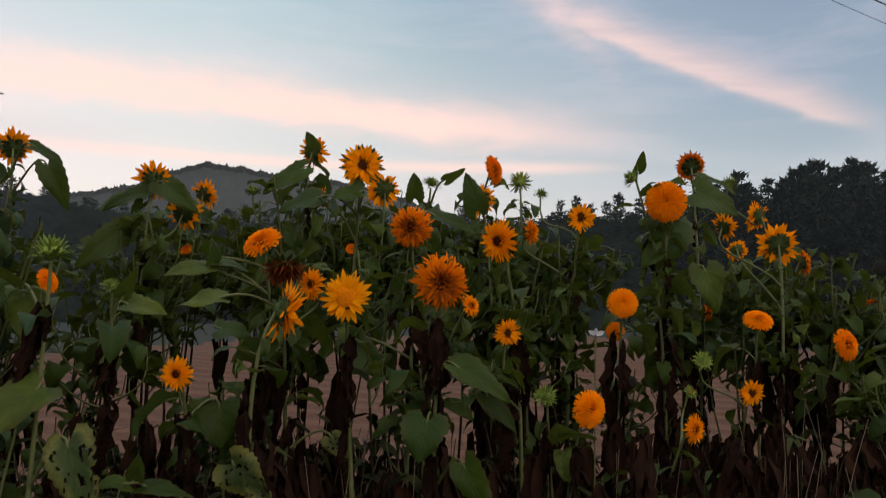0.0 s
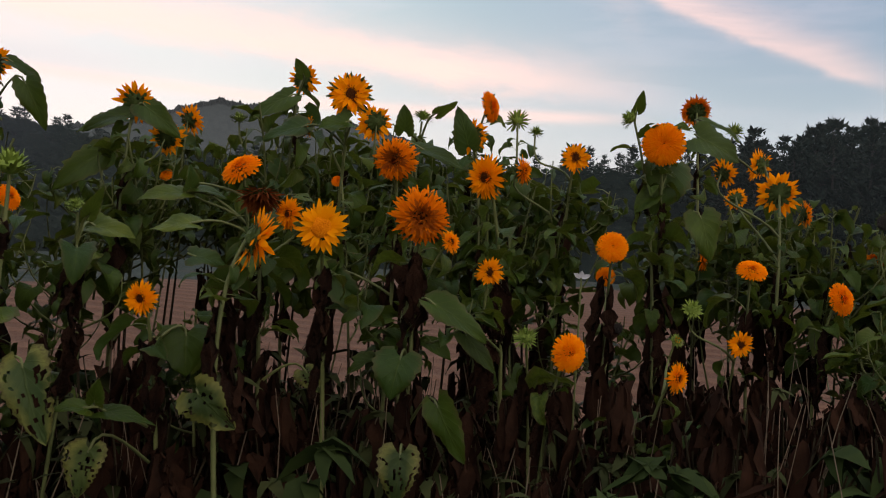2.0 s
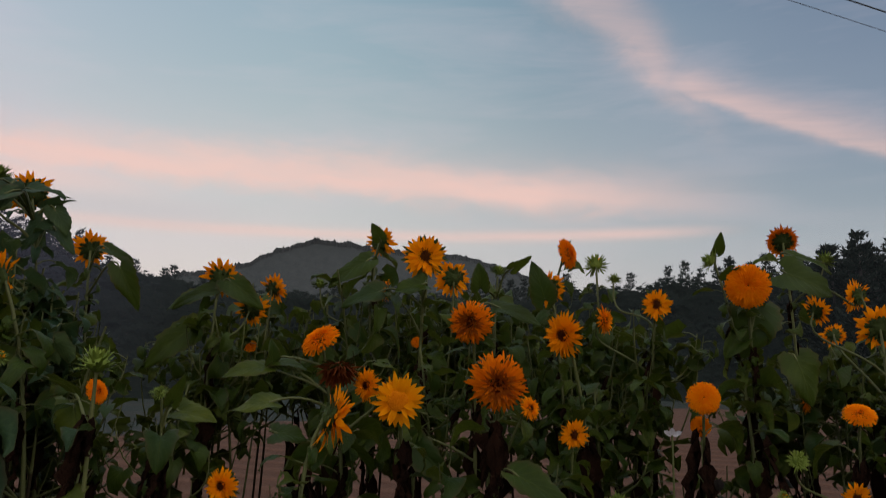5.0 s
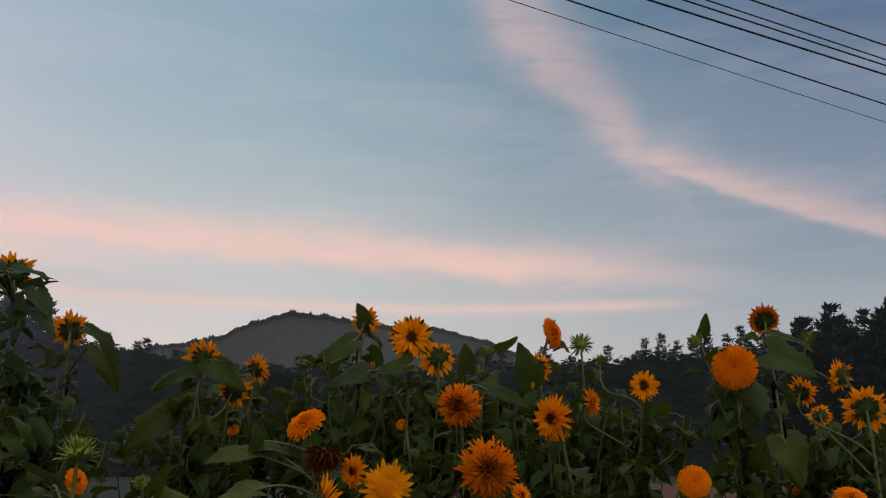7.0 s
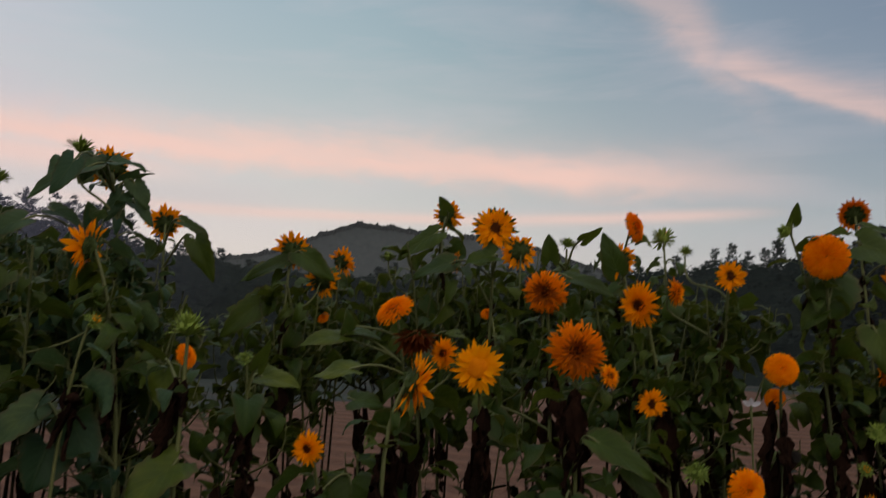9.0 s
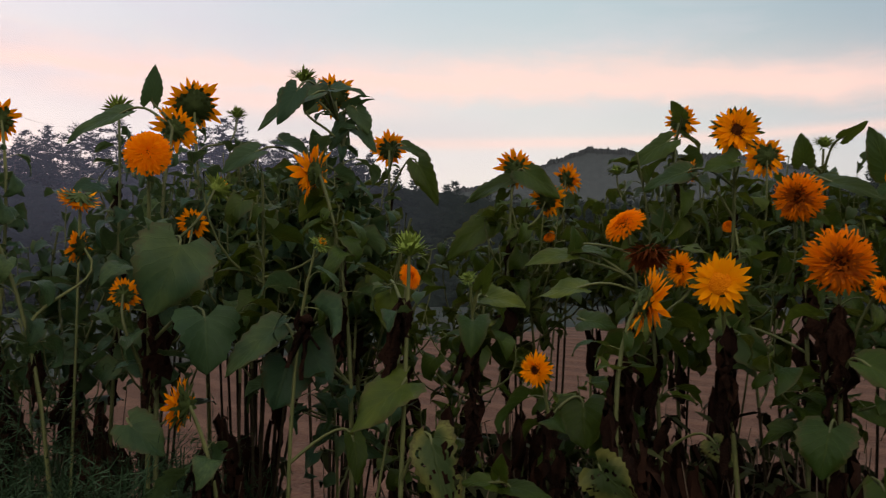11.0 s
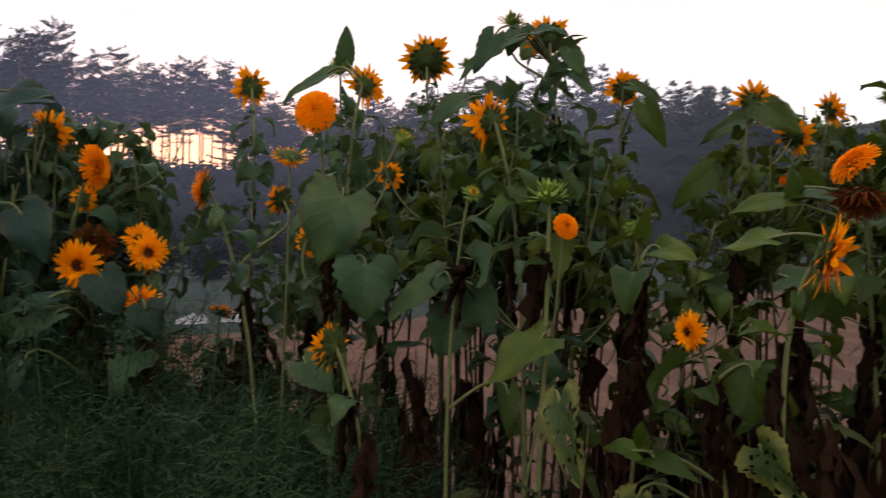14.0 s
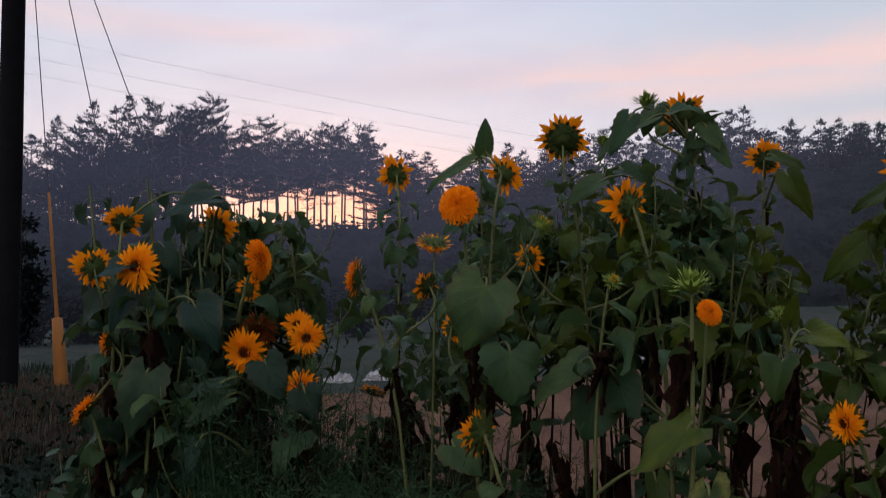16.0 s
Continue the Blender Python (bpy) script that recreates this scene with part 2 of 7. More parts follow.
def leaf_material(name, dark, mid, pale, cool, spotted=0.0):
    mat, n = material(name)
    uv = n.add("ShaderNodeUVMap").outputs[0]
    s = n.add("ShaderNodeSeparateXYZ")
    n.put(s.inputs[0], uv)
    u, v = s.outputs[0], s.outputs[1]
    blotch = n.noise(n.obj, 14.0, 3.0)
    fine = n.noise(n.obj, 160.0, 3.0)
    across = n.m("ABSOLUTE", n.m("SUBTRACT", v, 0.5))
    rib = n.ramp(across, [(0.0, 1.0), (0.030, 0.0)])
    bent = n.m("ADD", n.m("SUBTRACT", u, n.m("MULTIPLY", n.m("POWER", across, 0.8), 0.75)), n.m("MULTIPLY", blotch, 0.10))
    side = n.m("FRACT", n.m("MULTIPLY", bent, 6.0))
    crease = n.m("ABSOLUTE", n.m("SUBTRACT", side, 0.5))
    vein = n.ramp(crease, [(0.0, 1.0), (0.07, 0.0)])
    net = n.m("MAXIMUM", rib, n.m("MULTIPLY", vein, 0.6))
    col = n.mix(n.ramp(blotch, [(0.35, 0.0), (0.7, 1.0)]), dark, mid)
    each = n.m("FRACT", n.m("ADD", n.rnd, n.add("ShaderNodeNewGeometry").outputs["Random Per Island"]))
    other = n.m("FRACT", n.m("MULTIPLY", each, 7.31))
    col = n.mix(n.m("MULTIPLY", n.ramp(each, [(0.0, 1.0), (0.45, 0.0)]), 0.62), col, tuple(c * 0.36 for c in dark))
    col = n.mix(n.m("MULTIPLY", n.ramp(other, [(0.45, 0.0), (0.9, 1.0)]), 0.7), col, cool)
    yellow = n.ramp(each, [(0.70, 0.0), (0.98, 1.0)])
    col = n.mix(n.m("MULTIPLY", yellow, n.ramp(blotch, [(0.35, 0.10), (0.7, 0.62)])), col, pale)
    if spotted:
        edge = n.ramp(n.m("ADD", n.m("MULTIPLY", across, 1.2), n.m("MULTIPLY", blotch, 0.6)), [(0.55, 0.0), (0.85, 1.0)])
        col = n.mix(n.m("MULTIPLY", edge, spotted), col, (0.22, 0.20, 0.05))
    scorch = n.m("MULTIPLY", n.ramp(n.m("ADD", across, n.m("MULTIPLY", fine, 0.35)), [(0.56, 0.0), (0.68, 1.0)]), n.ramp(other, [(0.2, 0.0), (0.5, 0.8)]))
    col = n.mix(scorch, col, (0.060, 0.040, 0.018))
    col = n.mix(n.m("MULTIPLY", net, 0.17), col, pale)
    col = n.mix(n.m("MULTIPLY", n.ramp(crease, [(0.15, 0.0), (0.5, 1.0)]), 0.14), col, tuple(c * 0.45 for c in dark))
    col = n.mix(n.m("MULTIPLY", fine, 0.25), col, tuple(c * 1.5 for c in mid))
    n.put(n.bsdf.inputs["Roughness"], n.ramp(fine, [(0.3, 0.34), (0.7, 0.52)]))
    n.bsdf.inputs["Specular IOR Level"].default_value = 0.14
    thin(n, col, n.mix(0.5, col, tuple(c * 1.3 for c in pale)), 0.25)
    quilt = n.m("MULTIPLY", crease, 2.0)
    bump(n, n.m("ADD", n.m("ADD", n.m("MULTIPLY", net, -0.7), n.m("MULTIPLY", quilt, 0.3)), n.m("MULTIPLY", fine, 0.6)), 0.45, 0.003)
    return mat


def petal_material(name, base, tip, dark):
    mat, n = material(name)
    t = n.noise(n.obj, 9.0, 3.0)
    streak = n.noise(n.obj, 60.0, 2.0)
    isl = n.add("ShaderNodeNewGeometry").outputs["Random Per Island"]
    col = n.mix(n.ramp(t, [(0.3, 0.0), (0.7, 1.0)]), base, tip)
    col = n.mix(n.m("MULTIPLY", n.m("ADD", isl, n.rnd), 0.24), col, dark)
    col = n.mix(n.m("MULTIPLY", streak, 0.10), col, tuple(c * 0.6 for c in dark))
    n.bsdf.inputs["Roughness"].default_value = 0.6
    n.bsdf.inputs["Specular IOR Level"].default_value = 0.02
    thin(n, col, n.mix(0.0, col, tip), 0.30)
    bump(n, streak, 0.3, 0.01)
    return mat


LEAF = leaf_material("sunflower_leaf", (0.018, 0.035, 0.0035), (0.038, 0.064, 0.007), (0.128, 0.140, 0.016), (0.012, 0.035, 0.011))
# leaf greens for the row's end, with the bluer light there put into them
LEAF_BLUE = leaf_material("cool_tinted_leaf", (0.016, 0.037, 0.014), (0.034, 0.067, 0.027), (0.105, 0.135, 0.034), (0.012, 0.043, 0.028))
LEAF_DEEP = leaf_material("deep_green_leaf", (0.0085, 0.022, 0.0150), (0.017, 0.039, 0.026), (0.075, 0.110, 0.040), (0.006, 0.026, 0.027))
HOLED = leaf_material("eaten_leaf", (0.022, 0.040, 0.010), (0.036, 0.056, 0.013), (0.105, 0.110, 0.026), (0.022, 0.046, 0.020), 0.6)
PETAL = petal_material("orange_yellow_petal", (0.95, 0.285, 0.003), (0.96, 0.36, 0.004), (0.86, 0.18, 0.002))
YELLOW = petal_material("golden_petal", (0.97, 0.35, 0.004), (0.98, 0.42, 0.006), (0.93, 0.26, 0.003))
ORANGE = petal_material("orange_double_petal", (0.95, 0.25, 0.003), (0.97, 0.34, 0.004), (0.84, 0.14, 0.002))
SHAG = petal_material("curled_orange_petal", (0.88, 0.19, 0.003), (0.96, 0.27, 0.004), (0.46, 0.075, 0.003))
RUST = petal_material("rusty_petal", (0.36, 0.070, 0.007), (0.52, 0.13, 0.009), (0.15, 0.032, 0.007))
BROWN = petal_material("withered_petal", (0.17, 0.040, 0.014), (0.30, 0.08, 0.018), (0.07, 0.020, 0.012))
DISC = simple("seed_disc", (0.045, 0.012, 0.006), (0.22, 0.060, 0.008), 30.0, 0.9, bumpy=1.0, dist=0.03, spec=0.1)
DISC_ORANGE = simple("young_disc", (0.70, 0.17, 0.004), (0.88, 0.30, 0.008), 34.0, 0.9, bumpy=0.5, dist=0.02, spec=0.03)
BRACT = simple("green_bract", (0.030, 0.046, 0.011), (0.058, 0.080, 0.018), 12.0, 0.7, bumpy=0.4, dist=0.01, by_object=0.5, spec=0.15)
BUD = simple("pale_green_bud", (0.130, 0.190, 0.030), (0.230, 0.290, 0.055), 12.0, 0.65, bumpy=0.4, dist=0.01, by_object=0.5, spec=0.15)
STEM = simple("green_stem", (0.058, 0.072, 0.018), (0.122, 0.128, 0.032), 40.0, 0.7, bumpy=0.5, dist=0.002, by_object=0.5)
DRYSTEM = simple("dry_stalk", (0.10, 0.065, 0.042), (0.21, 0.15, 0.10), 40.0, 0.85, bumpy=0.6, dist=0.002, by_object=0.6)
DARKSTALK = simple("dark_dry_stalk", (0.020, 0.015, 0.009), (0.055, 0.042, 0.024), 40.0, 0.9, bumpy=0.6, dist=0.002, by_object=0.6, spec=0.1)
DEAD = simple("dead_leaf", (0.011, 0.0048, 0.0030), (0.038, 0.016, 0.009), 26.0, 0.9, bumpy=1.0, dist=0.008, by_object=0.5, spec=0.08)
SEED = simple("dark_seed_head", (0.012, 0.008, 0.008), (0.03, 0.02, 0.016), 30.0, 0.9, bumpy=1.0, dist=0.02)
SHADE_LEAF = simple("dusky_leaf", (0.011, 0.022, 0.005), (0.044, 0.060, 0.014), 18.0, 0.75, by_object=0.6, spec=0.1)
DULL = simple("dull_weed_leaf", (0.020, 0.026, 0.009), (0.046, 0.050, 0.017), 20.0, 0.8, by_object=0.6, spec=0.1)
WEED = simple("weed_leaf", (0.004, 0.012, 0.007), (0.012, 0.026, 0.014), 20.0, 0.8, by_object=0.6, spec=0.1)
FERN = simple("feathery_green", (0.012, 0.031, 0.012), (0.028, 0.060, 0.022), 6.0, 0.7, by_object=0.5, spec=0.2)
VINE = simple("vine_leaf", (0.022, 0.050, 0.024), (0.040, 0.080, 0.038), 20.0, 0.6, by_object=0.5, spec=0.2)
GRASS = simple("grass", (0.012, 0.024, 0.012), (0.028, 0.040, 0.020), 4.0, 0.8, by_object=0.4, spec=0.15)
DRYGRASS = simple("dry_grass", (0.045, 0.032, 0.022), (0.085, 0.060, 0.042), 4.0, 0.85, spec=0.15)
BARK_DARK = simple("dark_conifer_bark", (0.020, 0.018, 0.017), (0.035, 0.030, 0.028), 3.0, 0.9, dist=0.03)
BARK = simple("pine_bark", (0.050, 0.038, 0.038), (0.095, 0.070, 0.065), 3.0, 0.9, dist=0.03)
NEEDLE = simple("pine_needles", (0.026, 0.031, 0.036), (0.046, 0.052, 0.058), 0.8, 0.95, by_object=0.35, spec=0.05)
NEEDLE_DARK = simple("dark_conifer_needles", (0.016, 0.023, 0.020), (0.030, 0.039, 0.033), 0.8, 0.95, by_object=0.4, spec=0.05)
# far needles are paler than the near ones: evening haze mixed into the colour
NEEDLE_FAR = simple("haze_paled_conifer_needles", (0.035, 0.046, 0.044), (0.055, 0.066, 0.062), 0.5, 0.95, by_object=0.4, spec=0.05)
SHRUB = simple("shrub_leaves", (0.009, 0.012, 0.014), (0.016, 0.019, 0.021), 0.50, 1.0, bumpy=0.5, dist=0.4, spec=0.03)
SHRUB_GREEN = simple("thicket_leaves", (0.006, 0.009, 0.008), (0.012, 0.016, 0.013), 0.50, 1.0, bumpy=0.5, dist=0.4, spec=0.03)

# evening mist and haze put in as thin tinted sheets: they scatter a little of the sky's light and let the rest through


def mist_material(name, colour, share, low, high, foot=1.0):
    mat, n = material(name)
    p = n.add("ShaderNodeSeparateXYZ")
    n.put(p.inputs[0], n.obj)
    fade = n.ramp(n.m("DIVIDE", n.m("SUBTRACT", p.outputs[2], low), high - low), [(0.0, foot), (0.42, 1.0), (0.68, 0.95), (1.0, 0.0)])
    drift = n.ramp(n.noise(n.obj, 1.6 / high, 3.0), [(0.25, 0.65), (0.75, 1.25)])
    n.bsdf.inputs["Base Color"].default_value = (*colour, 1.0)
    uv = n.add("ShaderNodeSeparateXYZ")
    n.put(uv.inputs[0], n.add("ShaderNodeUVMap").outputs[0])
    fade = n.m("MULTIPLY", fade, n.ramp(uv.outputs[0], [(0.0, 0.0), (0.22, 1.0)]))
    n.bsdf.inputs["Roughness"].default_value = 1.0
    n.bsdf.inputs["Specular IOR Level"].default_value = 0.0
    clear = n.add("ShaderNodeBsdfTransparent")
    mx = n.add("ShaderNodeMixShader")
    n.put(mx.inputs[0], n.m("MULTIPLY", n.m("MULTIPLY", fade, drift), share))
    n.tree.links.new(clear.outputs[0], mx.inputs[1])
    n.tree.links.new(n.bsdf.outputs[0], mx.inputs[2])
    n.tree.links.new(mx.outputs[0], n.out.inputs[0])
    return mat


MIST = mist_material("thin_haze_sheet", (0.60, 0.62, 1.0), 0.115, 1.5, 10.0, 0.10)
MIST_THIN = mist_material("thinner_haze_sheet", (0.72, 0.88, 1.0), 0.018, 1.5, 9.0, 0.6)
MIST_FAR = mist_material("valley_haze_sheet", (0.80, 0.84, 0.95), 0.06, 4.0, 36.0)
POLE = simple("dark_pole", (0.004, 0.004, 0.005), (0.009, 0.008, 0.009), 9.0, 0.95, dist=0.004, spec=0.06)
CABLE = simple("black_cable", (0.010, 0.010, 0.012), (0.02, 0.02, 0.022), 20.0, 0.6)
GUARD = simple("yellow_plastic", (0.21, 0.072, 0.008), (0.31, 0.112, 0.011), 6.0, 0.7, bumpy=0.3, dist=0.004)
SHEET = simple("white_plastic_sheet", (0.20, 0.19, 0.21), (0.42, 0.40, 0.43), 14.0, 0.6, bumpy=0.9, dist=0.03)

# ground: red-brown tilled soil, green field, dark verge
GROUND, g = material("ground")
pos = g.add("ShaderNodeSeparateXYZ")
g.put(pos.inputs[0], g.obj)
gx, gy = pos.outputs[0], pos.outputs[1]
clod = g.noise(g.obj, 5.0, 6.0, 0.7)
clod_big = g.noise(g.obj, 0.5, 3.0)
lumps = g.noise(g.obj, 26.0, 3.0)
row = g.m("ADD", g.m("MULTIPLY", gx, 0.42), g.m("MULTIPLY", gy, 0.9))
furrow = g.m("SINE", g.m("ADD", g.m("MULTIPLY", row, 7.5), g.m("MULTIPLY", clod_big, 5.0)))
soil = g.mix(g.ramp(clod, [(0.3, 0.0), (0.7, 1.0)]), (0.080, 0.037, 0.022), (0.138, 0.069, 0.044))
soil = g.mix(g.m("MULTIPLY", g.ramp(furrow, [(0.1, 1.0), (0.5, 0.0)]), 0.62), soil, (0.054, 0.023, 0.014))
soil = g.mix(g.m("MULTIPLY", g.ramp(lumps, [(0.4, 0.0), (0.65, 1.0)]), 0.5), soil, (0.155, 0.082, 0.054))
sward = g.mix(g.ramp(g.noise(g.obj, 1.4, 5.0, 0.7), [(0.3, 0.0), (0.7, 1.0)]), (0.013, 0.020, 0.016), (0.034, 0.042, 0.034))
sward = g.mix(g.ramp(clod_big, [(0.5, 0.0), (0.65, 0.6)]), sward, (0.050, 0.036, 0.030))
soil_node = g.add("ShaderNodeAttribute")
soil_node.attribute_name = "soil"
mask = soil_node.outputs["Fac"]
edge = g.m("ADD", mask, g.m("MULTIPLY", g.m("SUBTRACT", clod, 0.5), 0.5))
g.put(g.bsdf.inputs["Base Color"], g.mix(g.ramp(edge, [(0.42, 0.0), (0.58, 1.0)]), sward, soil))
g.bsdf.inputs["Roughness"].default_value = 0.95
g.bsdf.inputs["Specular IOR Level"].default_value = 0.15
bump(g, g.m("ADD", g.m("MULTIPLY", furrow, 0.35), g.m("ADD", clod, g.m("MULTIPLY", lumps, 0.4))), 0.9, 0.06)

# far mountain, seen through the evening air
FAR, n = material("far_wooded_mountain")
wood = n.noise(n.obj, 0.11, 6.0, 0.7)
n.put(n.bsdf.inputs["Base Color"], n.mix(n.ramp(wood, [(0.35, 0.0), (0.65, 1.0)]), (0.0085, 0.013, 0.013), (0.018, 0.024, 0.0225)))
n.bsdf.inputs["Roughness"].default_value = 1.0
bump(n, wood, 0.35, 4.0)

# ---- mesh building ----


class Build:
    """Collects vertices and faces of one mesh."""

    def __init__(self):
        self.v, self.f, self.uv, self.mi = [], [], [], []

    def grid(self, pts, rows, cols, uvs=None, keep=None, wrap=False, mat=0):
        o = len(self.v)
        self.v += [tuple(p) for p in pts]
        self.uv += uvs if uvs else [(0.0, 0.5)] * len(pts)
        for i in range(rows - 1):
            for j in range(cols if wrap else cols - 1):
                if keep is None or keep(i, j):
                    k = (j + 1) % cols
                    self.f.append((o + i * cols + j, o + i * cols + k, o + (i + 1) * cols + k, o + (i + 1) * cols + j))
                    self.mi.append(mat)

    def face(self, pts, mat=0):
        o = len(self.v)
        self.v += [tuple(p) for p in pts]
        self.uv += [(0.0, 0.5)] * len(pts)
        self.f.append(tuple(range(o, o + len(pts))))
        self.mi.append(mat)

    def tube(self, path, radii, sides=6, mat=0):
        pts = []
        for i, p in enumerate(path):
            d = (Vector(path[min(i + 1, len(path) - 1)]) - Vector(path[max(i - 1, 0)])).normalized()
            a = d.orthogonal().normalized() if abs(d.z) < 0.99 else Vector((1, 0, 0))
            if abs(d.z) < 0.99:
                a = d.cross(Vector((0, 0, 1))).normalized()
            b = d.cross(a)
            for k in range(sides):
                w = 2 * math.pi * k / sides
                pts.append(Vector(p) + (a * math.cos(w) + b * math.sin(w)) * radii[i])
        self.grid(pts, len(path), sides, wrap=True, mat=mat)

    def merge(self, other, m):
        """Adds another build, moved by m."""
        o = len(self.v)
        self.v += [tuple(m @ Vector(p)) for p in other.v]
        self.uv += other.uv
        self.f += [tuple(o + k for k in f) for f in other.f]
        self.mi += other.mi

    def mesh(self, name, *mats, smooth=True):
        me = bpy.data.meshes.new(name)
        me.from_pydata(self.v, [], self.f)
        for m in mats:
            me.materials.append(m)
        if len(mats) > 1:
            me.polygons.foreach_set("material_index", self.mi)
        uv = me.uv_layers.new(name="UVMap")
        loops = np.zeros(len(me.loops), dtype=np.int32)
        me.loops.foreach_get("vertex_index", loops)
        uv.data.foreach_set("uv", np.array(self.uv, dtype=np.float32)[loops].ravel())
        if smooth:
            me.polygons.foreach_set("use_smooth", [True] * len(me.polygons))
        me.update()
        return me


def hang(name, me, parent, m=None, label=""):
    """One mesh as a part of parent."""
    ob = new(name, me)
    ob.parent = parent
    if m is not None:
        ob.matrix_basis = m
    return tagged(ob, label)


def bezier(a, b, c, d, n):
    a, b, c, d = Vector(a), Vector(b), Vector(c), Vector(d)
    return [a * (1 - t) ** 3 + b * 3 * t * (1 - t) ** 2 + c * 3 * t * t * (1 - t) + d * t ** 3 for t in (i / n for i in range(n + 1))]


R = random.Random(7)

# ---- ground and distance ----


def smooth(a, b, x):
    t = min(1.0, max(0.0, (x - a) / (b - a)))
    return t * t * (3 - 2 * t)


def height(x, y):
    """Height of the ground: a field that climbs gently, and a wooded bank round it."""
    r = math.hypot(x, y)
    z = 0.035 * min(max(0.0, y - 3.0), 80.0)
    z += 5.2 * smooth(52, 76, r) * (1.0 if y > -20 else 0.6)
    left = math.degrees(math.atan2(-x, y))
    if left > 74:
        z += 0.50 * smooth(7.5, 10.5, r) * smooth(74, 82, left)
    z += 0.03 * noise.noise(Vector((x * 0.7, y * 0.7, 0))) * smooth(4, 8, r)
    return z


def soil_mask(x, y):
    """1 on the tilled plot, 0 on the grass round it."""
    far = np.interp(math.degrees(math.atan2(-x, y)), [-60, -25, -9, 8, 17, 36, 50, 65, 75, 84], [24, 33, 40, 34, 28, 18.7, 15.5, 13.8, 11.5, 6])
    r = math.hypot(x, y)
    left = math.degrees(math.atan2(-x, y))
    inside = smooth(far + 0.35, far - 0.35, r) if -75 < left < 84 else 0.0
    return inside * smooth(3.4, 4.2, r)


b = Build()
radii = [0.0] + [0.6 * 1.07 ** i for i in range(118)]
turns = 192
pts, soil_values = [], []
for r in radii:
    for k in range(turns):
        a = 2 * math.pi * k / turns
        x, y = -r * math.sin(a), r * math.cos(a)
        pts.append((x, y, height(x, y)))
        soil_values.append(soil_mask(x, y))
b.grid(pts, len(radii), turns, wrap=True)
me = b.mesh("ground", GROUND)
me.attributes.new("soil", "FLOAT", "POINT").data.foreach_set("value", soil_values)
ground = tagged(new("ground", me), "red-brown tilled soil plot edged by dark green grass", "ground", kind="structure")


def pine(seed, bare=0.35, spread=0.24, cone=False, needles=None):
    """Meshes of a trunk with limbs and of a needle crown, 1 m tall."""
    q = random.Random(seed)
    t, c = Build(), Build()
    lean = (q.uniform(-0.03, 0.03), q.uniform(-0.03, 0.03))
    spine = [(lean[0] * s * s, lean[1] * s * s, s) for s in (0, 0.2, 0.4, 0.6, 0.8, 1.0)]
    t.tube(spine, [0.014, 0.0115, 0.0095, 0.007, 0.0045, 0.001], 6)

    def tuft(p, way, size, n):
        """A brush of needles at p that points along way and upward."""
        for _ in range(n):
            d = (Vector(way) * 0.9 + Vector((q.gauss(0, 0.5), q.gauss(0, 0.5), q.gauss(0.55, 0.4)))).normalized()
            s = (Matrix.Rotation(q.uniform(0, 6.28), 3, d) @ d.orthogonal().normalized()) * size * (0.30 if 20 < seed < 30 else 0.22)
            o = Vector(p) + Vector((q.gauss(0, 1), q.gauss(0, 1), q.gauss(0, 0.5))) * size * 0.30
            e = o + d * size * q.uniform(0.7, 1.5)
            c.face((o - s, o + s, e))

    coarse = 1.45 if 30 < seed < 40 else 1.0     # the far tree line is simpler
    thick = 20 < seed < 40                       # the wood is close-grown
    gap = 0.016 * coarse
    layers = 20 if thick else 17 if cone else 13
    for i in range(layers):
        full = min(1.0, max(0.0, (i + q.uniform(-0.35, 0.35)) / (layers - 1)))
        hub = min(0.97, max(0.08, bare * 0.85 + (0.97 - bare * 0.85) * full))
        for k in range(q.choice((4, 5, 6)) if cone else q.choice((3, 4, 5, 5))):
            a = i * 2.1 + k * 6.28 / 5 + q.uniform(-0.7, 0.7)
            if cone:
                reach = (1 + 0.35 * math.sin(a + seed)) * spread * max(0.0, 1.0 - full) ** 0.8 * q.uniform(0.35, 1.2) + 0.010
                up = reach * q.uniform(0.0, 0.55)
            else:
                reach = 1.5 * spread * (0.5 + 0.8 * full) * (1.05 - full) ** 0.7 * q.uniform(0.3, 1.3) + 0.015
                up = reach * q.uniform(-0.12, 0.5)
            h = min(0.97, hub + q.gauss(0, 0.012))
            base = Vector((lean[0] * h * h, lean[1] * h * h, h))
            tip = base + Vector((math.cos(a) * reach, math.sin(a) * reach, up))
            bow = base.lerp(tip, 0.5) - Vector((0, 0, reach * 0.12))
            t.tube([base, bow, tip] if reach > 0.12 else [base, tip], [0.0034, 0.0022, 0.0007] if reach > 0.12 else [0.0032, 0.0008], 3)
            if h < bare and q.random() < (0.2 if thick else 0.62 if seed > 50 else 0.75):
                continue
            along_limb = (tip - base).normalized()
            across = Vector((-math.sin(a), math.cos(a), 0.0))
            steps = max(3, int(reach / (0.027 if cone else 0.022 * coarse)))
            for m in range(steps):
                s = 0.15 + 0.85 * (m + q.random()) / steps
                p = base * (1 - s) ** 2 + bow * 2 * s * (1 - s) + tip * s * s
                for side in (-1, 1):        # flat side twigs
                    reach2 = reach * 0.45 * (1.1 - s) * q.uniform(0.3, 1.1)
                    way = (along_limb * 0.7 + across * side * q.uniform(0.4, 1.0)).normalized()
                    for k2 in range(1 + int(reach2 / gap)):
                        tuft(p + way * gap * (k2 + q.random()), way, (0.030 if 20 < seed < 30 else 0.023) * coarse * q.uniform(0.6, 1.3), 2)
            tuft(tip, along_limb, 0.012 * coarse, 3)
    for k in range(6):      # slender leader
        h = 0.945 + 0.009 * k
        tuft((lean[0], lean[1], h), (0, 0, 1), 0.009 - 0.0009 * k, 3)
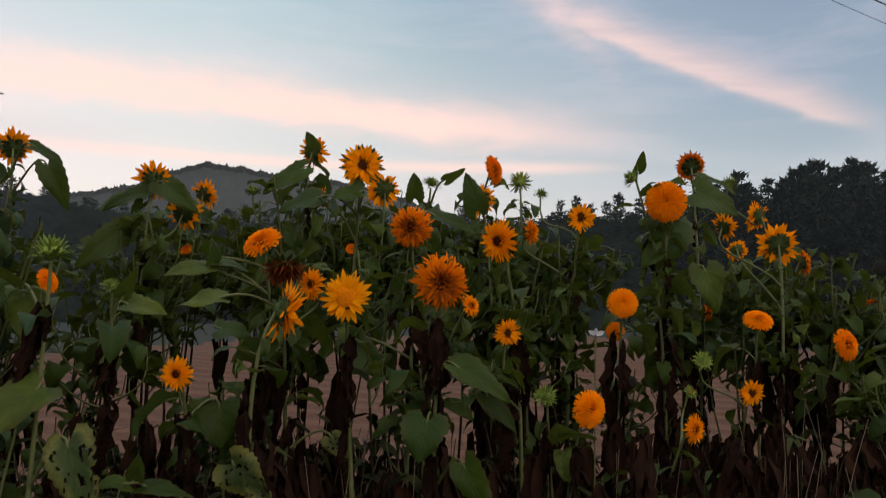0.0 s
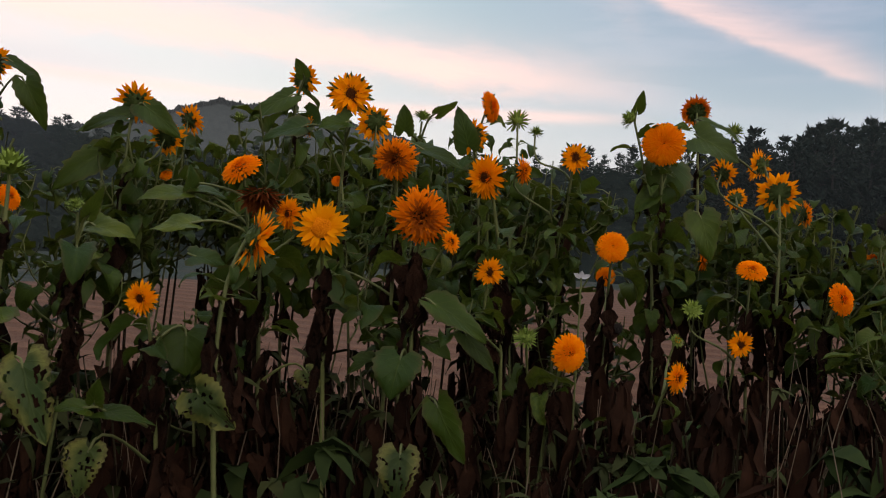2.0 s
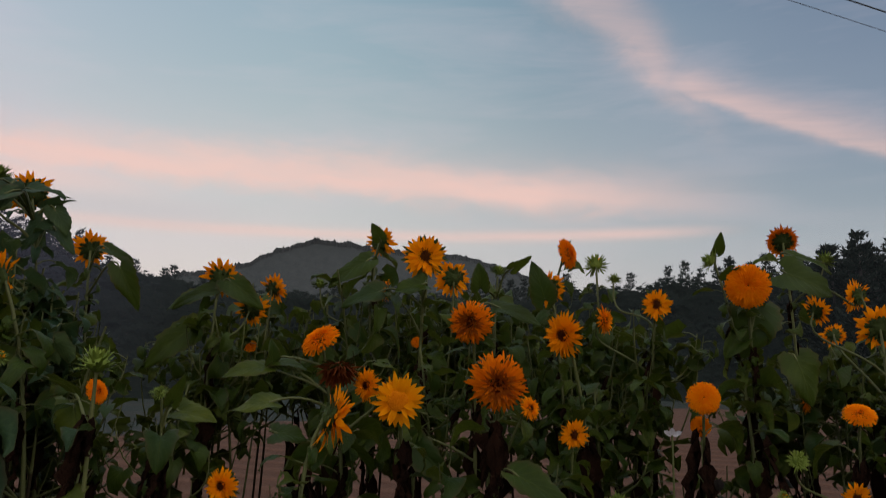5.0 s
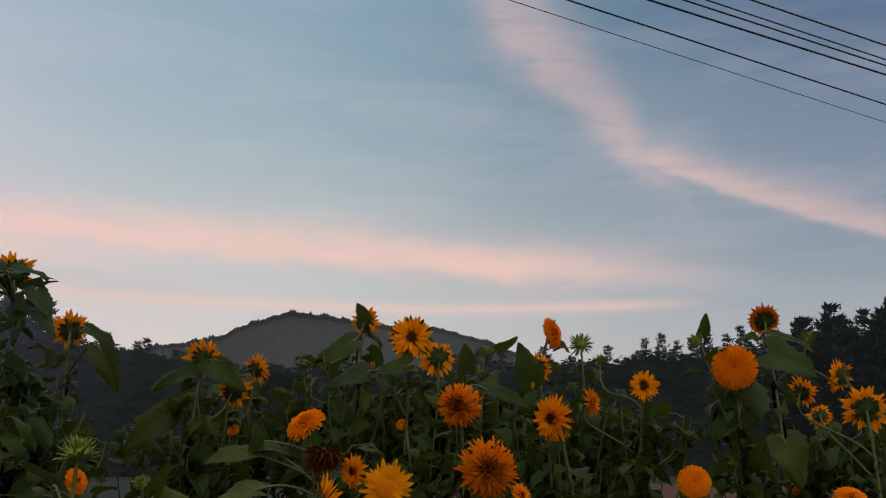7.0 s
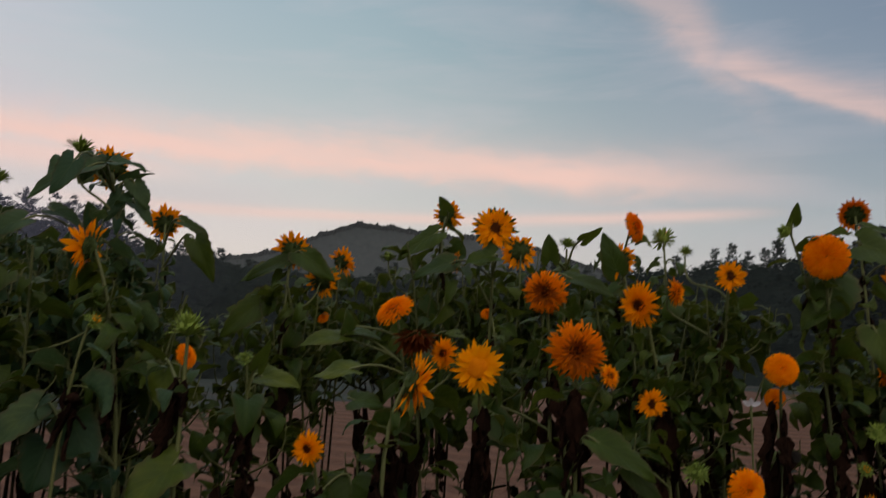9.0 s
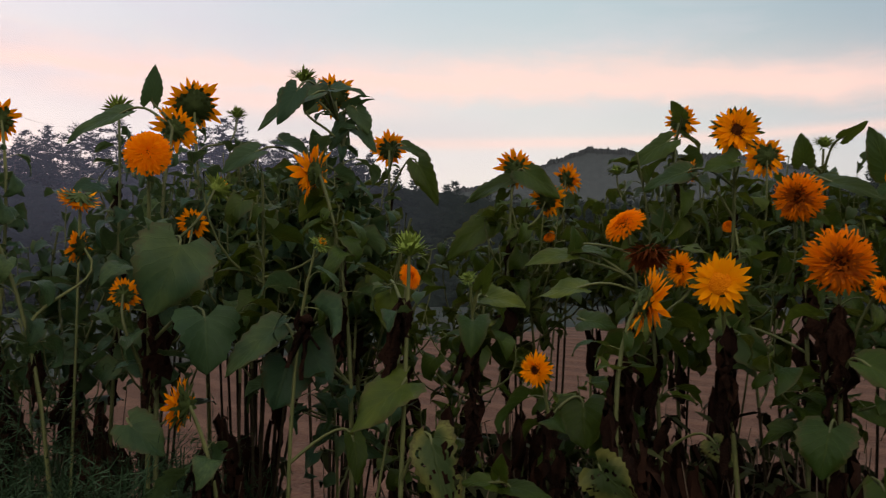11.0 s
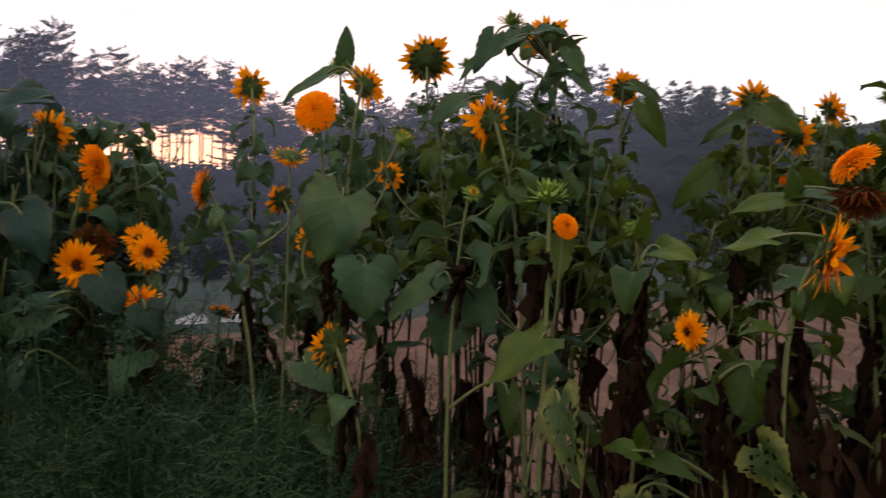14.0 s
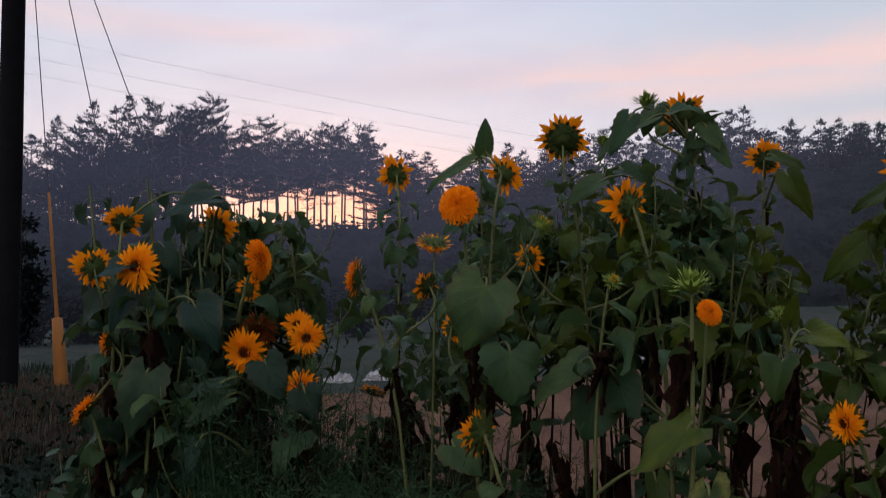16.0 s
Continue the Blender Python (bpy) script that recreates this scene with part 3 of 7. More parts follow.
    return t.mesh("trunk", BARK_DARK if cone else BARK), c.mesh("crown", needles or NEEDLE, smooth=False)


PINES = [pine(s, bare, spread) for s, bare, spread in ((1, 0.42, 0.25), (2, 0.36, 0.22), (3, 0.48, 0.28), (4, 0.22, 0.20), (5, 0.55, 0.26), (6, 0.15, 0.17), (7, 0.10, 0.20), (8, 0.60, 0.24))]
PINES += [pine(s, bare, spread, True, NEEDLE_DARK) for s, bare, spread in ((21, 0.15, 0.30), (22, 0.2, 0.36), (23, 0.1, 0.25), (24, 0.3, 0.33))]
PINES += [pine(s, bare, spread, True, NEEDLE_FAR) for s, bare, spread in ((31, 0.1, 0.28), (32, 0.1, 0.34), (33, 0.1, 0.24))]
PINES += [pine(s, bare, spread, True, NEEDLE) for s, bare, spread in ((41, 0.34, 0.38), (42, 0.28, 0.44), (43, 0.40, 0.34), (44, 0.45, 0.40))]

PINES += [pine(s, bare, spread) for s, bare, spread in ((51, 0.66, 0.25), (52, 0.70, 0.28), (53, 0.62, 0.22))]


def plant_pine(left, r, top_el, which, sink=0.0, name="pine_tree", label="tall dark pine with bare lower trunk in a stand"):
    a = radians(left)
    x, y = -r * math.sin(a), r * math.cos(a)
    z = height(x, y) - 0.1 - sink
    tall = max(3.0, 1.5 + r * math.tan(radians(top_el)) - z)
    tree = new(name)
    wide = tall * min(1.25, max(0.75, 9.0 / tall))
    tree.matrix_basis = Matrix.LocRotScale((x, y, z), Euler((0, 0, R.uniform(0, 6.28))), (wide, wide, tall))
    hang("trunk", PINES[which][0], tree)
    hang("crown", PINES[which][1], tree)
    return tagged(tree, label, "tree", "pines round the field")


# height of the tree tops above the horizon, in degrees, along the view
TOP_L = [-60, -45, -34, -27, -24, -21, -19.5, -18, -16, -14, -10, -7, -5, -1, 4, 20, 25, 27.5, 29.5, 32.4, 34, 36, 40, 45, 50, 55, 59, 61.5, 63, 66, 71, 74.5, 78.5, 82, 85.3, 87, 90, 100, 130]
TOP_E = [10, 11, 11.6, 11.3, 11.0, 10.3, 10.1, 9.9, 9.7, 9.3, 9.0, 8.8, 8.5, 8.2, 7.8, 7.6, 8.4, 8.9, 9.4, 10.6, 11.3, 12.1, 12.2, 11.5, 10.8, 10.4, 9.6, 9.8, 10.8, 12.3, 12.0, 12.6, 13.0, 12.5, 11.0, 9.0, 8.0, 9, 10]

left = 32.0
while left < 96:      # the stand before the sunset
    e = float(np.interp(left, TOP_L, TOP_E))
    plant_pine(left, R.uniform(66, 76), e * R.uniform(0.86, 1.06), R.choice((19, 20, 21, 4, 7, 18)) if 63.5 < left < 77 else R.choice((0, 1, 2, 15, 16, 17, 18)))
    left += R.uniform(0.65, 1.35)
left = -52.0
while left < -16.5:   # dense wood on the other side
    e = float(np.interp(left, TOP_L, TOP_E))
    plant_pine(left, R.uniform(46, 56), e * (R.uniform(0.78, 0.92) if R.random() < 0.5 else R.uniform(0.92, 1.05)), R.choice((8, 9, 10, 11)), label="dark dense conifer at the edge of the wood")
    left += R.uniform(0.3, 0.6) if left > -34 else 2.0
left = -36.0
while left < -17.0:   # trees deeper in that wood
    e = float(np.interp(left, TOP_L, TOP_E))
    plant_pine(left, R.uniform(58, 66), e * R.uniform(0.86, 1.0), R.choice((8, 9, 10, 11)), label="dark conifer deeper in the dense wood")
    left += R.uniform(0.5, 0.9)
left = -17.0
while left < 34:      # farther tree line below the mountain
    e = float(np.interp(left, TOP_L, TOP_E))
    plant_pine(left, R.uniform(92, 120), e * R.uniform(0.84, 1.03), R.choice((12, 13, 14)), label="distant conifer with haze-paled needles in the far tree line")
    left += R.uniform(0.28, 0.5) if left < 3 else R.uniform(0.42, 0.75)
for left in range(100, 300, 13):    # the wood closes round behind the viewer
    plant_pine(left + R.uniform(-2, 2), R.uniform(60, 75), R.uniform(8, 11), R.choice((0, 1, 3, 6)))

left = 61.5
while left < 79:      # closely set trunks before the afterglow
    e = float(np.interp(left, TOP_L, TOP_E))
    plant_pine(left, R.uniform(70, 90), e * R.uniform(0.8, 0.98), R.choice((19, 21, 2, 4, 7)))
    left += R.uniform(0.6, 1.0)

left = 30.0
while left < 96:      # trees deeper in the stand
    e = float(np.interp(left, TOP_L, TOP_E))
    if left < 63 or left > 77 and R.random() < 0.5:
        plant_pine(left, R.uniform(80, 92), e * R.uniform(0.86, 1.0), R.choice((15, 16, 17, 15)))
    left += R.uniform(1.0, 1.9)

SLOPE_L = [-60, -27, -21, -18, -14, -10, -5, 4, 20, 26, 31, 36, 41, 50, 56, 60, 62, 64.5, 67, 70, 73, 76, 78.5, 82, 86, 92]
SLOPE_E = [7.8, 8.8, 8.3, 8.1, 7.8, 7.6, 7.3, 6.6, 6.9, 7.9, 8.2, 8.4, 8.6, 7.6, 6.8, 6.0, 5.7, 5.4, 5.2, 5.4, 5.3, 5.5, 5.6, 5.5, 5.6, 6.0]
for i in range(44):   # young trees under the tall ones
    left = R.uniform(58, 94) if i < 32 else R.uniform(61, 78)
    plant_pine(left, R.uniform(62, 78), R.uniform(4.5, 5.7) if 63 < left < 77 else R.uniform(5.2, 7.2), R.choice((3, 5, 6)), label="young dark conifer below taller pines")
# wooded slope below the trees: a thicket of shrubs, leafy all over


def thicket(name, first, last, mat, label, seed, clumps):
    b = Build()
    q = random.Random(seed)
    cols, rws = int(2 * (last - first)), 16

    def spot(left, s):
        a = radians(left)
        r = 46.5 + 17 * s + 1.2 * noise.noise(Vector((left * 0.30, s * 5, 1.0)))
        x, y = -r * math.sin(a), r * math.cos(a)
        crest = 1.5 + 63 * math.tan(radians(float(np.interp(left, SLOPE_L, SLOPE_E)))) - height(x, y)
        lump = 1.1 * noise.noise(Vector((left * 0.45, s * 6.0, 7.0))) + 0.7 * noise.noise(Vector((left * 1.1, s * 11.0, 2.0)))
        return Vector((x, y, height(x, y) - 0.3 + max(0.0, crest) * s ** 0.85 + lump * min(1.0, s * 5)))

    b.grid([spot(first + (last - first) * j / (cols - 1), i / (rws - 1)) for i in range(rws) for j in range(cols)], rws, cols)
    for i in range(clumps):
        left, s = q.uniform(first, last), 0.96 * q.random() ** 0.75
        o = spot(left, s)
        out = Vector((-o.x, -o.y, 0)).normalized() * 0.55 + Vector((0, 0, 0.8))
        w = q.uniform(0.18, 0.55)
        for k in range(7):
            nrm = (out + Vector((q.gauss(0, 0.13), q.gauss(0, 0.13), q.gauss(0, 0.13)))).normalized()
            d = (Matrix.Rotation(q.uniform(0, 6.28), 3, nrm) @ nrm.orthogonal().normalized()) * w
            e = nrm.cross(d) * 0.5
            o2 = o + Vector((q.gauss(0, 0.45), q.gauss(0, 0.45), q.gauss(0.0, 0.2)))
            b.face((o2 - e, o2 + d * 0.5 - e * 0.4, o2 + d, o2 + d * 0.4 + e))
    tagged(new(name, b.mesh(name, mat, smooth=False)), label, "shrubs", kind="stuff")


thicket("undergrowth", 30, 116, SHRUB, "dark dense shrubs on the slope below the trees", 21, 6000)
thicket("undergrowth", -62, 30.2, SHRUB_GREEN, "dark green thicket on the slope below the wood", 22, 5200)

# wooded mountain far behind the field
b = Build()
cols, rws = 420, 14
pts = []


RIDGE_L = [-14, -8, -2, 1, 3.5, 7.3, 9.5, 12.5, 14.5, 16, 18.4, 21, 24.5, 28, 34, 44]
RIDGE_E = [2.0, 4.5, 6.9, 7.8, 8.8, 9.7, 9.6, 10.05, 10.2, 10.45, 9.8, 8.5, 7.8, 7.1, 5.5, 2.5]


def ridge(left):
    """Height of the mountain's crest above the horizon, in degrees."""
    e = sum(float(np.interp(left + d, RIDGE_L, RIDGE_E)) for d in (-0.8, -0.4, 0.0, 0.4, 0.8)) / 5
    return e + 0.05 * math.sin(left * 2.3 + 1) + 0.04 * math.sin(left * 5.1)


for i in range(rws):
    s = i / (rws - 1)
    for j in range(cols):
        left = -50 + 150 * j / (cols - 1)
        r = 850 + 170 * s
        a = radians(left)
        crest = 1.5 + 1020 * math.tan(radians(max(0.3, ridge(left))))
        z = crest * s ** 1.15 + 10 * noise.noise(Vector((left * 0.35, s * 4, 0))) * (1 - s)
        pts.append((-r * math.sin(a), r * math.cos(a), z))
b.grid(pts, rws, cols)
q = random.Random(5)
for i in range(3000):
    left = q.uniform(-8, 42)
    s = q.uniform(0.985, 1.0)
    r = 850 + 170 * s
    a = radians(left)
    z = (1.5 + 1020 * math.tan(radians(max(0.3, ridge(left))))) * s ** 1.15 + 10 * noise.noise(Vector((left * 0.35, s * 4, 0))) * (1 - s)
    x, y = -r * math.sin(a), r * math.cos(a)
    w, h = q.uniform(2.2, 4.2), q.uniform(1.0, 3.6) + (2.5 if q.random() < 0.06 else 0.0)
    for k in range(3):
        c1, s1 = math.cos(k * 1.05 + left), math.sin(k * 1.05 + left)
        b.face(((x - w * c1, y - w * s1, z - 5), (x + w * c1, y + w * s1, z - 5), (x + w * 0.5 * c1, y + w * 0.5 * s1, z + h * 0.6), (x, y, z + h), (x - w * 0.6 * c1, y - w * 0.6 * s1, z + h * 0.4)))
tagged(new("mountain", b.mesh("mountain", FAR)), "grey-blue wooded mountain in the evening haze", "mountain", kind="structure")


# upright see-through sheets that stand in for mist and haze before the wood and in the valley below the mountain
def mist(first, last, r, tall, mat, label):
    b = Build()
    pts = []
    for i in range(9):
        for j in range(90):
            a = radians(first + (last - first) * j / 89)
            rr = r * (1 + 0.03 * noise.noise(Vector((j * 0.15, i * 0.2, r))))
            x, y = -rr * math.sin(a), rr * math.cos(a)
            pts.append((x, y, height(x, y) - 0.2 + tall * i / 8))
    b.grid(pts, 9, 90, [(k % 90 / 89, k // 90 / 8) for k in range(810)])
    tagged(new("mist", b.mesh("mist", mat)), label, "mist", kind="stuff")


mist(-72, 126, 23.0, 9.5, MIST_THIN, "see-through sheet standing in for thin evening mist before the wood")
mist(24, 126, 21.5, 10.0, MIST, "bluish see-through sheet standing in for evening haze below the pines")
mist(-72, 126, 150.0, 54.0, MIST_FAR, "pale see-through sheet standing in for mist below the mountain")

# ---- sunflowers ----


def petal_points(length, width, cup, curl, q, r0, wave=0.0, blunt=False):
    """A pointed petal along +x that starts at r0: four rows of three points and a tip."""
    out = []
    for u, w in ((0.0, 0.5), (0.35, 0.85), (0.65, 1.0), (0.88, 0.85), (1.0, 0.35)) if blunt else ((0.0, 0.45), (0.3, 0.95), (0.62, 0.9), (0.85, 0.5), (1.0, 0.03)):
        x = r0 + length * u
        z = curl * u * u + wave * math.sin(u * 5.0)
        hw = width * 0.5 * w
        out += [(x, -hw, z + cup * w * w), (x, 0.0, z), (x, hw, z + cup * w * w)]
    return out


def single_petal(seed):
    q = random.Random(seed)
    b = Build()
    b.grid(petal_points(q.uniform(0.33, 0.38), q.uniform(0.085, 0.118), 0.014, q.uniform(-0.07, 0.09), q, 0.13, q.uniform(-0.02, 0.02)), 5, 3)
    return b


PETALS = [single_petal(s).mesh("petal", PETAL) for s in range(6)]
PETALS_Y = [single_petal(s).mesh("petal", YELLOW) for s in range(6)]


def whorls(seed, spec, mat, name="petals", blunt=False):
    """A full flower: whorls of petals, each (count, start radius, length, width, height, slope, curl, disorder)."""
    q = random.Random(seed)
    b = Build()
    for count, r0, length, width, z0, slope, curl, mess in spec:
        for i in range(count):
            a = 2 * math.pi * (i + q.uniform(-0.4, 0.4)) / count
            L = length * q.uniform(1 - mess, 1 + mess * 0.6)
            pts = petal_points(L, width * q.uniform(0.75, 1.2), 0.012, curl * q.uniform(0.2, 1.6), q, 0.0, q.uniform(-mess, mess) * 0.05, blunt)
            tilt = Matrix.Rotation(-(slope + q.gauss(0, mess * 0.5)), 3, "Y")
            twist = Matrix.Rotation(q.gauss(0, mess * 0.6), 3, "X")
            turn = Matrix.Rotation(a, 3, "Z")
            off = turn @ Vector((r0, 0, z0))
            b.grid([off + turn @ (tilt @ (twist @ Vector(p))) for p in pts], 5, 3)
    return b.mesh(name, mat)


def dome(name, mat, radius, high, rings=7, sides=20, rough=0.0, seed=0, bottom=False):
    q = random.Random(seed)
    b = Build()
    pts = []
    for i in range(rings):
        t = i / (rings - 1)
        for k in range(sides):
            a = 2 * math.pi * k / sides
            rr = radius * math.cos(t * math.pi / 2) * (1 + q.uniform(-rough, rough))
            pts.append((rr * math.cos(a), rr * math.sin(a), high * math.sin(t * math.pi / 2) * (1 + q.uniform(-rough, rough))))
    b.grid(pts, rings, sides, wrap=True)
    return b


def disc_mesh(mat, radius, seed):
    """Domed centre set with small florets."""
    b = dome("disc", mat, radius, radius * 0.38, rough=0.02, seed=seed)
    q = random.Random(seed)
    for i in range(110):
        rr = radius * math.sqrt((i + 0.5) / 110)
        a = i * 2.39996
        z = radius * 0.38 * math.sqrt(max(0.0, 1 - (rr / radius) ** 2))
        o = Vector((rr * math.cos(a), rr * math.sin(a), z))
        s = radius * 0.055
        up = Vector((o.x, o.y, radius)).normalized() * radius * q.uniform(0.09, 0.17)
        b.face((o + Vector((s, 0, 0)), o + Vector((-s * 0.5, s, 0)), o + up))
        b.face((o + Vector((-s * 0.5, s, 0)), o + Vector((-s * 0.5, -s, 0)), o + up))
    return b.mesh("disc", mat)


def calyx(seed, mat, radius, count, length, spread, name="flower_head"):
    """Green back of a head: a shallow cup and pointed bracts round it."""
    q = random.Random(seed)
    b = Build()
    pts = []
    prof = ((0.06, -0.16), (0.45, -0.135), (0.82, -0.085), (1.0, -0.03), (0.9, 0.0), (0.2, 0.01))
    for rr, z in prof:
        for k in range(18):
            a = 2 * math.pi * k / 18
            pts.append((rr * radius * math.cos(a), rr * radius * math.sin(a), z * radius / 0.22))
    b.grid(pts, len(prof), 18, wrap=True)
    for i in range(count):
        a = 2 * math.pi * (i + q.uniform(-0.3, 0.3)) / count
        turn = Matrix.Rotation(a, 3, "Z")
        ring, sink = ((0.95, -0.055), (0.80, -0.105), (0.55, -0.140))[i % 3]
        tilt = Matrix.Rotation(-(spread + q.gauss(0, 0.22)), 3, "Y")
        pts = petal_points(length * q.uniform(0.75, 1.25), 0.085 * q.uniform(0.8, 1.2), 0.01, q.uniform(-0.06, 0.05), q, 0.0)
        off = turn @ Vector((radius * ring, 0, sink * radius / 0.22))
        b.grid([off + turn @ (tilt @ Vector(p)) for p in pts], 5, 3)
    return b.mesh(name, mat)


def bud_mesh(seed, mat=None):
    """A closed head in a burr of spreading pointed bracts."""
    q = random.Random(seed)
    b = Build()
    ball = dome("x", BUD, 0.24, 0.13, 6, 14)
    b.v += [(x, y, z) for x, y, z in ball.v]
    b.f += ball.f
    b.uv += ball.uv
    b.mi += ball.mi
    pts = []
    for rr, z in ((0.03, -0.17), (0.12, -0.14), (0.20, -0.07), (0.24, 0.0)):
        for k in range(14):
            a = 2 * math.pi * k / 14
            pts.append((rr * math.cos(a), rr * math.sin(a), z))
    b.grid(pts, 4, 14, wrap=True)
    for ring, (n, slope, L) in enumerate(((22, 0.05, 0.33), (22, 0.4, 0.34), (18, 0.8, 0.30), (14, 1.15, 0.24))):
        for i in range(n):
            a = 2 * math.pi * (i + q.uniform(-0.35, 0.35)) / n
            turn = Matrix.Rotation(a, 3, "Z")
            tilt = Matrix.Rotation(-(slope + q.gauss(0, 0.2)), 3, "Y")
            pts = petal_points(L * q.uniform(0.6, 1.2), 0.065, 0.012, q.uniform(-0.04, 0.08), q, 0.0)
            off = turn @ Vector((0.20 - 0.035 * ring, 0, -0.09 + 0.055 * ring))
            b.grid([off + turn @ (tilt @ Vector(p)) for p in pts], 5, 3)
    return b.mesh("flower_head", BUD if mat is None else mat)


BALL = [(40, 0.25, 0.24, 0.060, -0.04, -0.18, -0.02, 0.10), (44, 0.25, 0.22, 0.056, -0.02, 0.0, -0.02, 0.10)]
for i in range(11):     # ever shorter and steeper towards the crown of the ball
    u = i / 10
    BALL.append((int(46 - 32 * u * u), 0.255 * (1 - u) + 0.012, 0.185 - 0.105 * u, 0.050 - 0.018 * u, 0.10 * (1 - (1 - u) ** 2), 0.18 + 1.05 * u, -0.045 + 0.02 * u, 0.16))
POMPOM = [whorls(40 + s, BALL, ORANGE, "petals", True) for s in range(4)]
MOP = [(44, 0.25, 0.19, 0.052, -0.04, -0.15, -0.12, 0.30)]
for i in range(8):      # short curled petals all over
    u = i / 7
    MOP.append((int(50 - 12 * u), 0.27 - 0.12 * u, 0.175 - 0.02 * u, 0.046 - 0.008 * u, -0.02 + 0.10 * u, 0.10 + 0.95 * u, -0.24 + 0.06 * u, 0.42))
SHAGGY = [whorls(60 + s, MOP, SHAG, "petals", True) for s in range(3)]
SHAGGY_IN = [whorls(75 + s, [(30, 0.12, 0.15, 0.05, 0.06, 1.0, -0.06, 0.4), (26, 0.08, 0.13, 0.042, 0.07, 1.2, -0.02, 0.4), (16, 0.04, 0.10, 0.04, 0.08, 1.3, 0.0, 0.4)], RUST, "inner_petals") for s in range(2)]
SEMI = [whorls(80 + s, [(26, 0.15, 0.35, 0.082, -0.02, -0.05, -0.04, 0.22), (26, 0.14, 0.32, 0.075, 0.0, 0.14, -0.02, 0.22),
    (24, 0.13, 0.27, 0.066, 0.02, 0.36, 0.0, 0.24), (22, 0.12, 0.19, 0.05, 0.03, 0.66, 0.03, 0.25), (18, 0.11, 0.12, 0.04, 0.04, 0.95, 0.03, 0.25)], PETAL) for s in range(4)]
RINGS = [whorls(130 + s, [(30, 0.135, 0.075, 0.028, 0.02, 0.75, 0.0, 0.3), (26, 0.115, 0.06, 0.025, 0.04, 1.1, 0.0, 0.3)], RUST, "floret_ring") for s in range(2)]
WITHERED = [whorls(95 + s, [(40, 0.24, 0.26, 0.055, -0.03, -0.1, 0.16, 0.35), (40, 0.22, 0.26, 0.05, 0.0, 0.35, 0.12, 0.35), (36, 0.18, 0.27, 0.045, 0.02, 0.8, 0.06, 0.35), (30, 0.12, 0.26, 0.045, 0.02, 1.15, 0.0, 0.35)], BROWN) for s in range(2)]
OPENING = [whorls(110 + s, [(14, 0.16, 0.20, 0.07, 0.05, 1.0, 0.04, 0.25), (12, 0.12, 0.18, 0.06, 0.07, 1.2, 0.03, 0.25)], YELLOW) for s in range(2)]
CALYX = [calyx(s, BRACT, 0.24, 33, 0.25, 0.15) for s in range(4)]
CALYX_WIDE = [calyx(20 + s, BRACT, 0.31, 48, 0.10, 0.10) for s in range(2)]
CALYX_BIG = [calyx(10 + s, BRACT, 0.225, 33, 0.12, 0.05) for s in range(4)]
BUDS = [bud_mesh(s) for s in range(4)]
DISCS = [disc_mesh(DISC, 0.165, s) for s in range(3)]
DISCS_O = [disc_mesh(DISC_ORANGE, 0.185, s) for s in range(2)]
DISC_SMALL = [disc_mesh(DISC, 0.105, s + 9) for s in range(2)]
DISC_DARK = [disc_mesh(SEED, 0.36, s) for s in range(2)]

LOOKS = {"single": "single sunflower with golden petals round a dark disc",
         "ringed": "orange sunflower with pointed petals round a reddish-brown disc",
         "semi": "orange-yellow sunflower with layered pointed petals and dark centre",
         "shaggy": "shaggy double orange sunflower with a rusty brown centre",
         "pompom": "full double orange pompom sunflower on a green stem",
         "back": "orange sunflower turned away showing its green back",
         "greenback": "heavy sunflower head turned away behind broad green bracts",
         "oldback": "fading sunflower turned away with curled rusty petals",
         "withered": "withered brown sunflower head hanging among green leaves",
         "bud": "young sunflower with a closed spiky pale green bud",
         "budback": "half-open green sunflower bud turned away",
         "budopen": "small sunflower bud just opening with yellow petals",
         "seedhead": "spent sunflower with a bare dark seed head"}


def aim(place, normal, size, spin):
    """Pose of a head whose face looks along normal."""
    rot = Vector(normal).to_track_quat("Z", "Y").to_matrix().to_4x4()
    return Matrix.Translation(place) @ rot @ Matrix.Rotation(spin, 4, "Z") @ Matrix.Diagonal((size, size, size, 1))


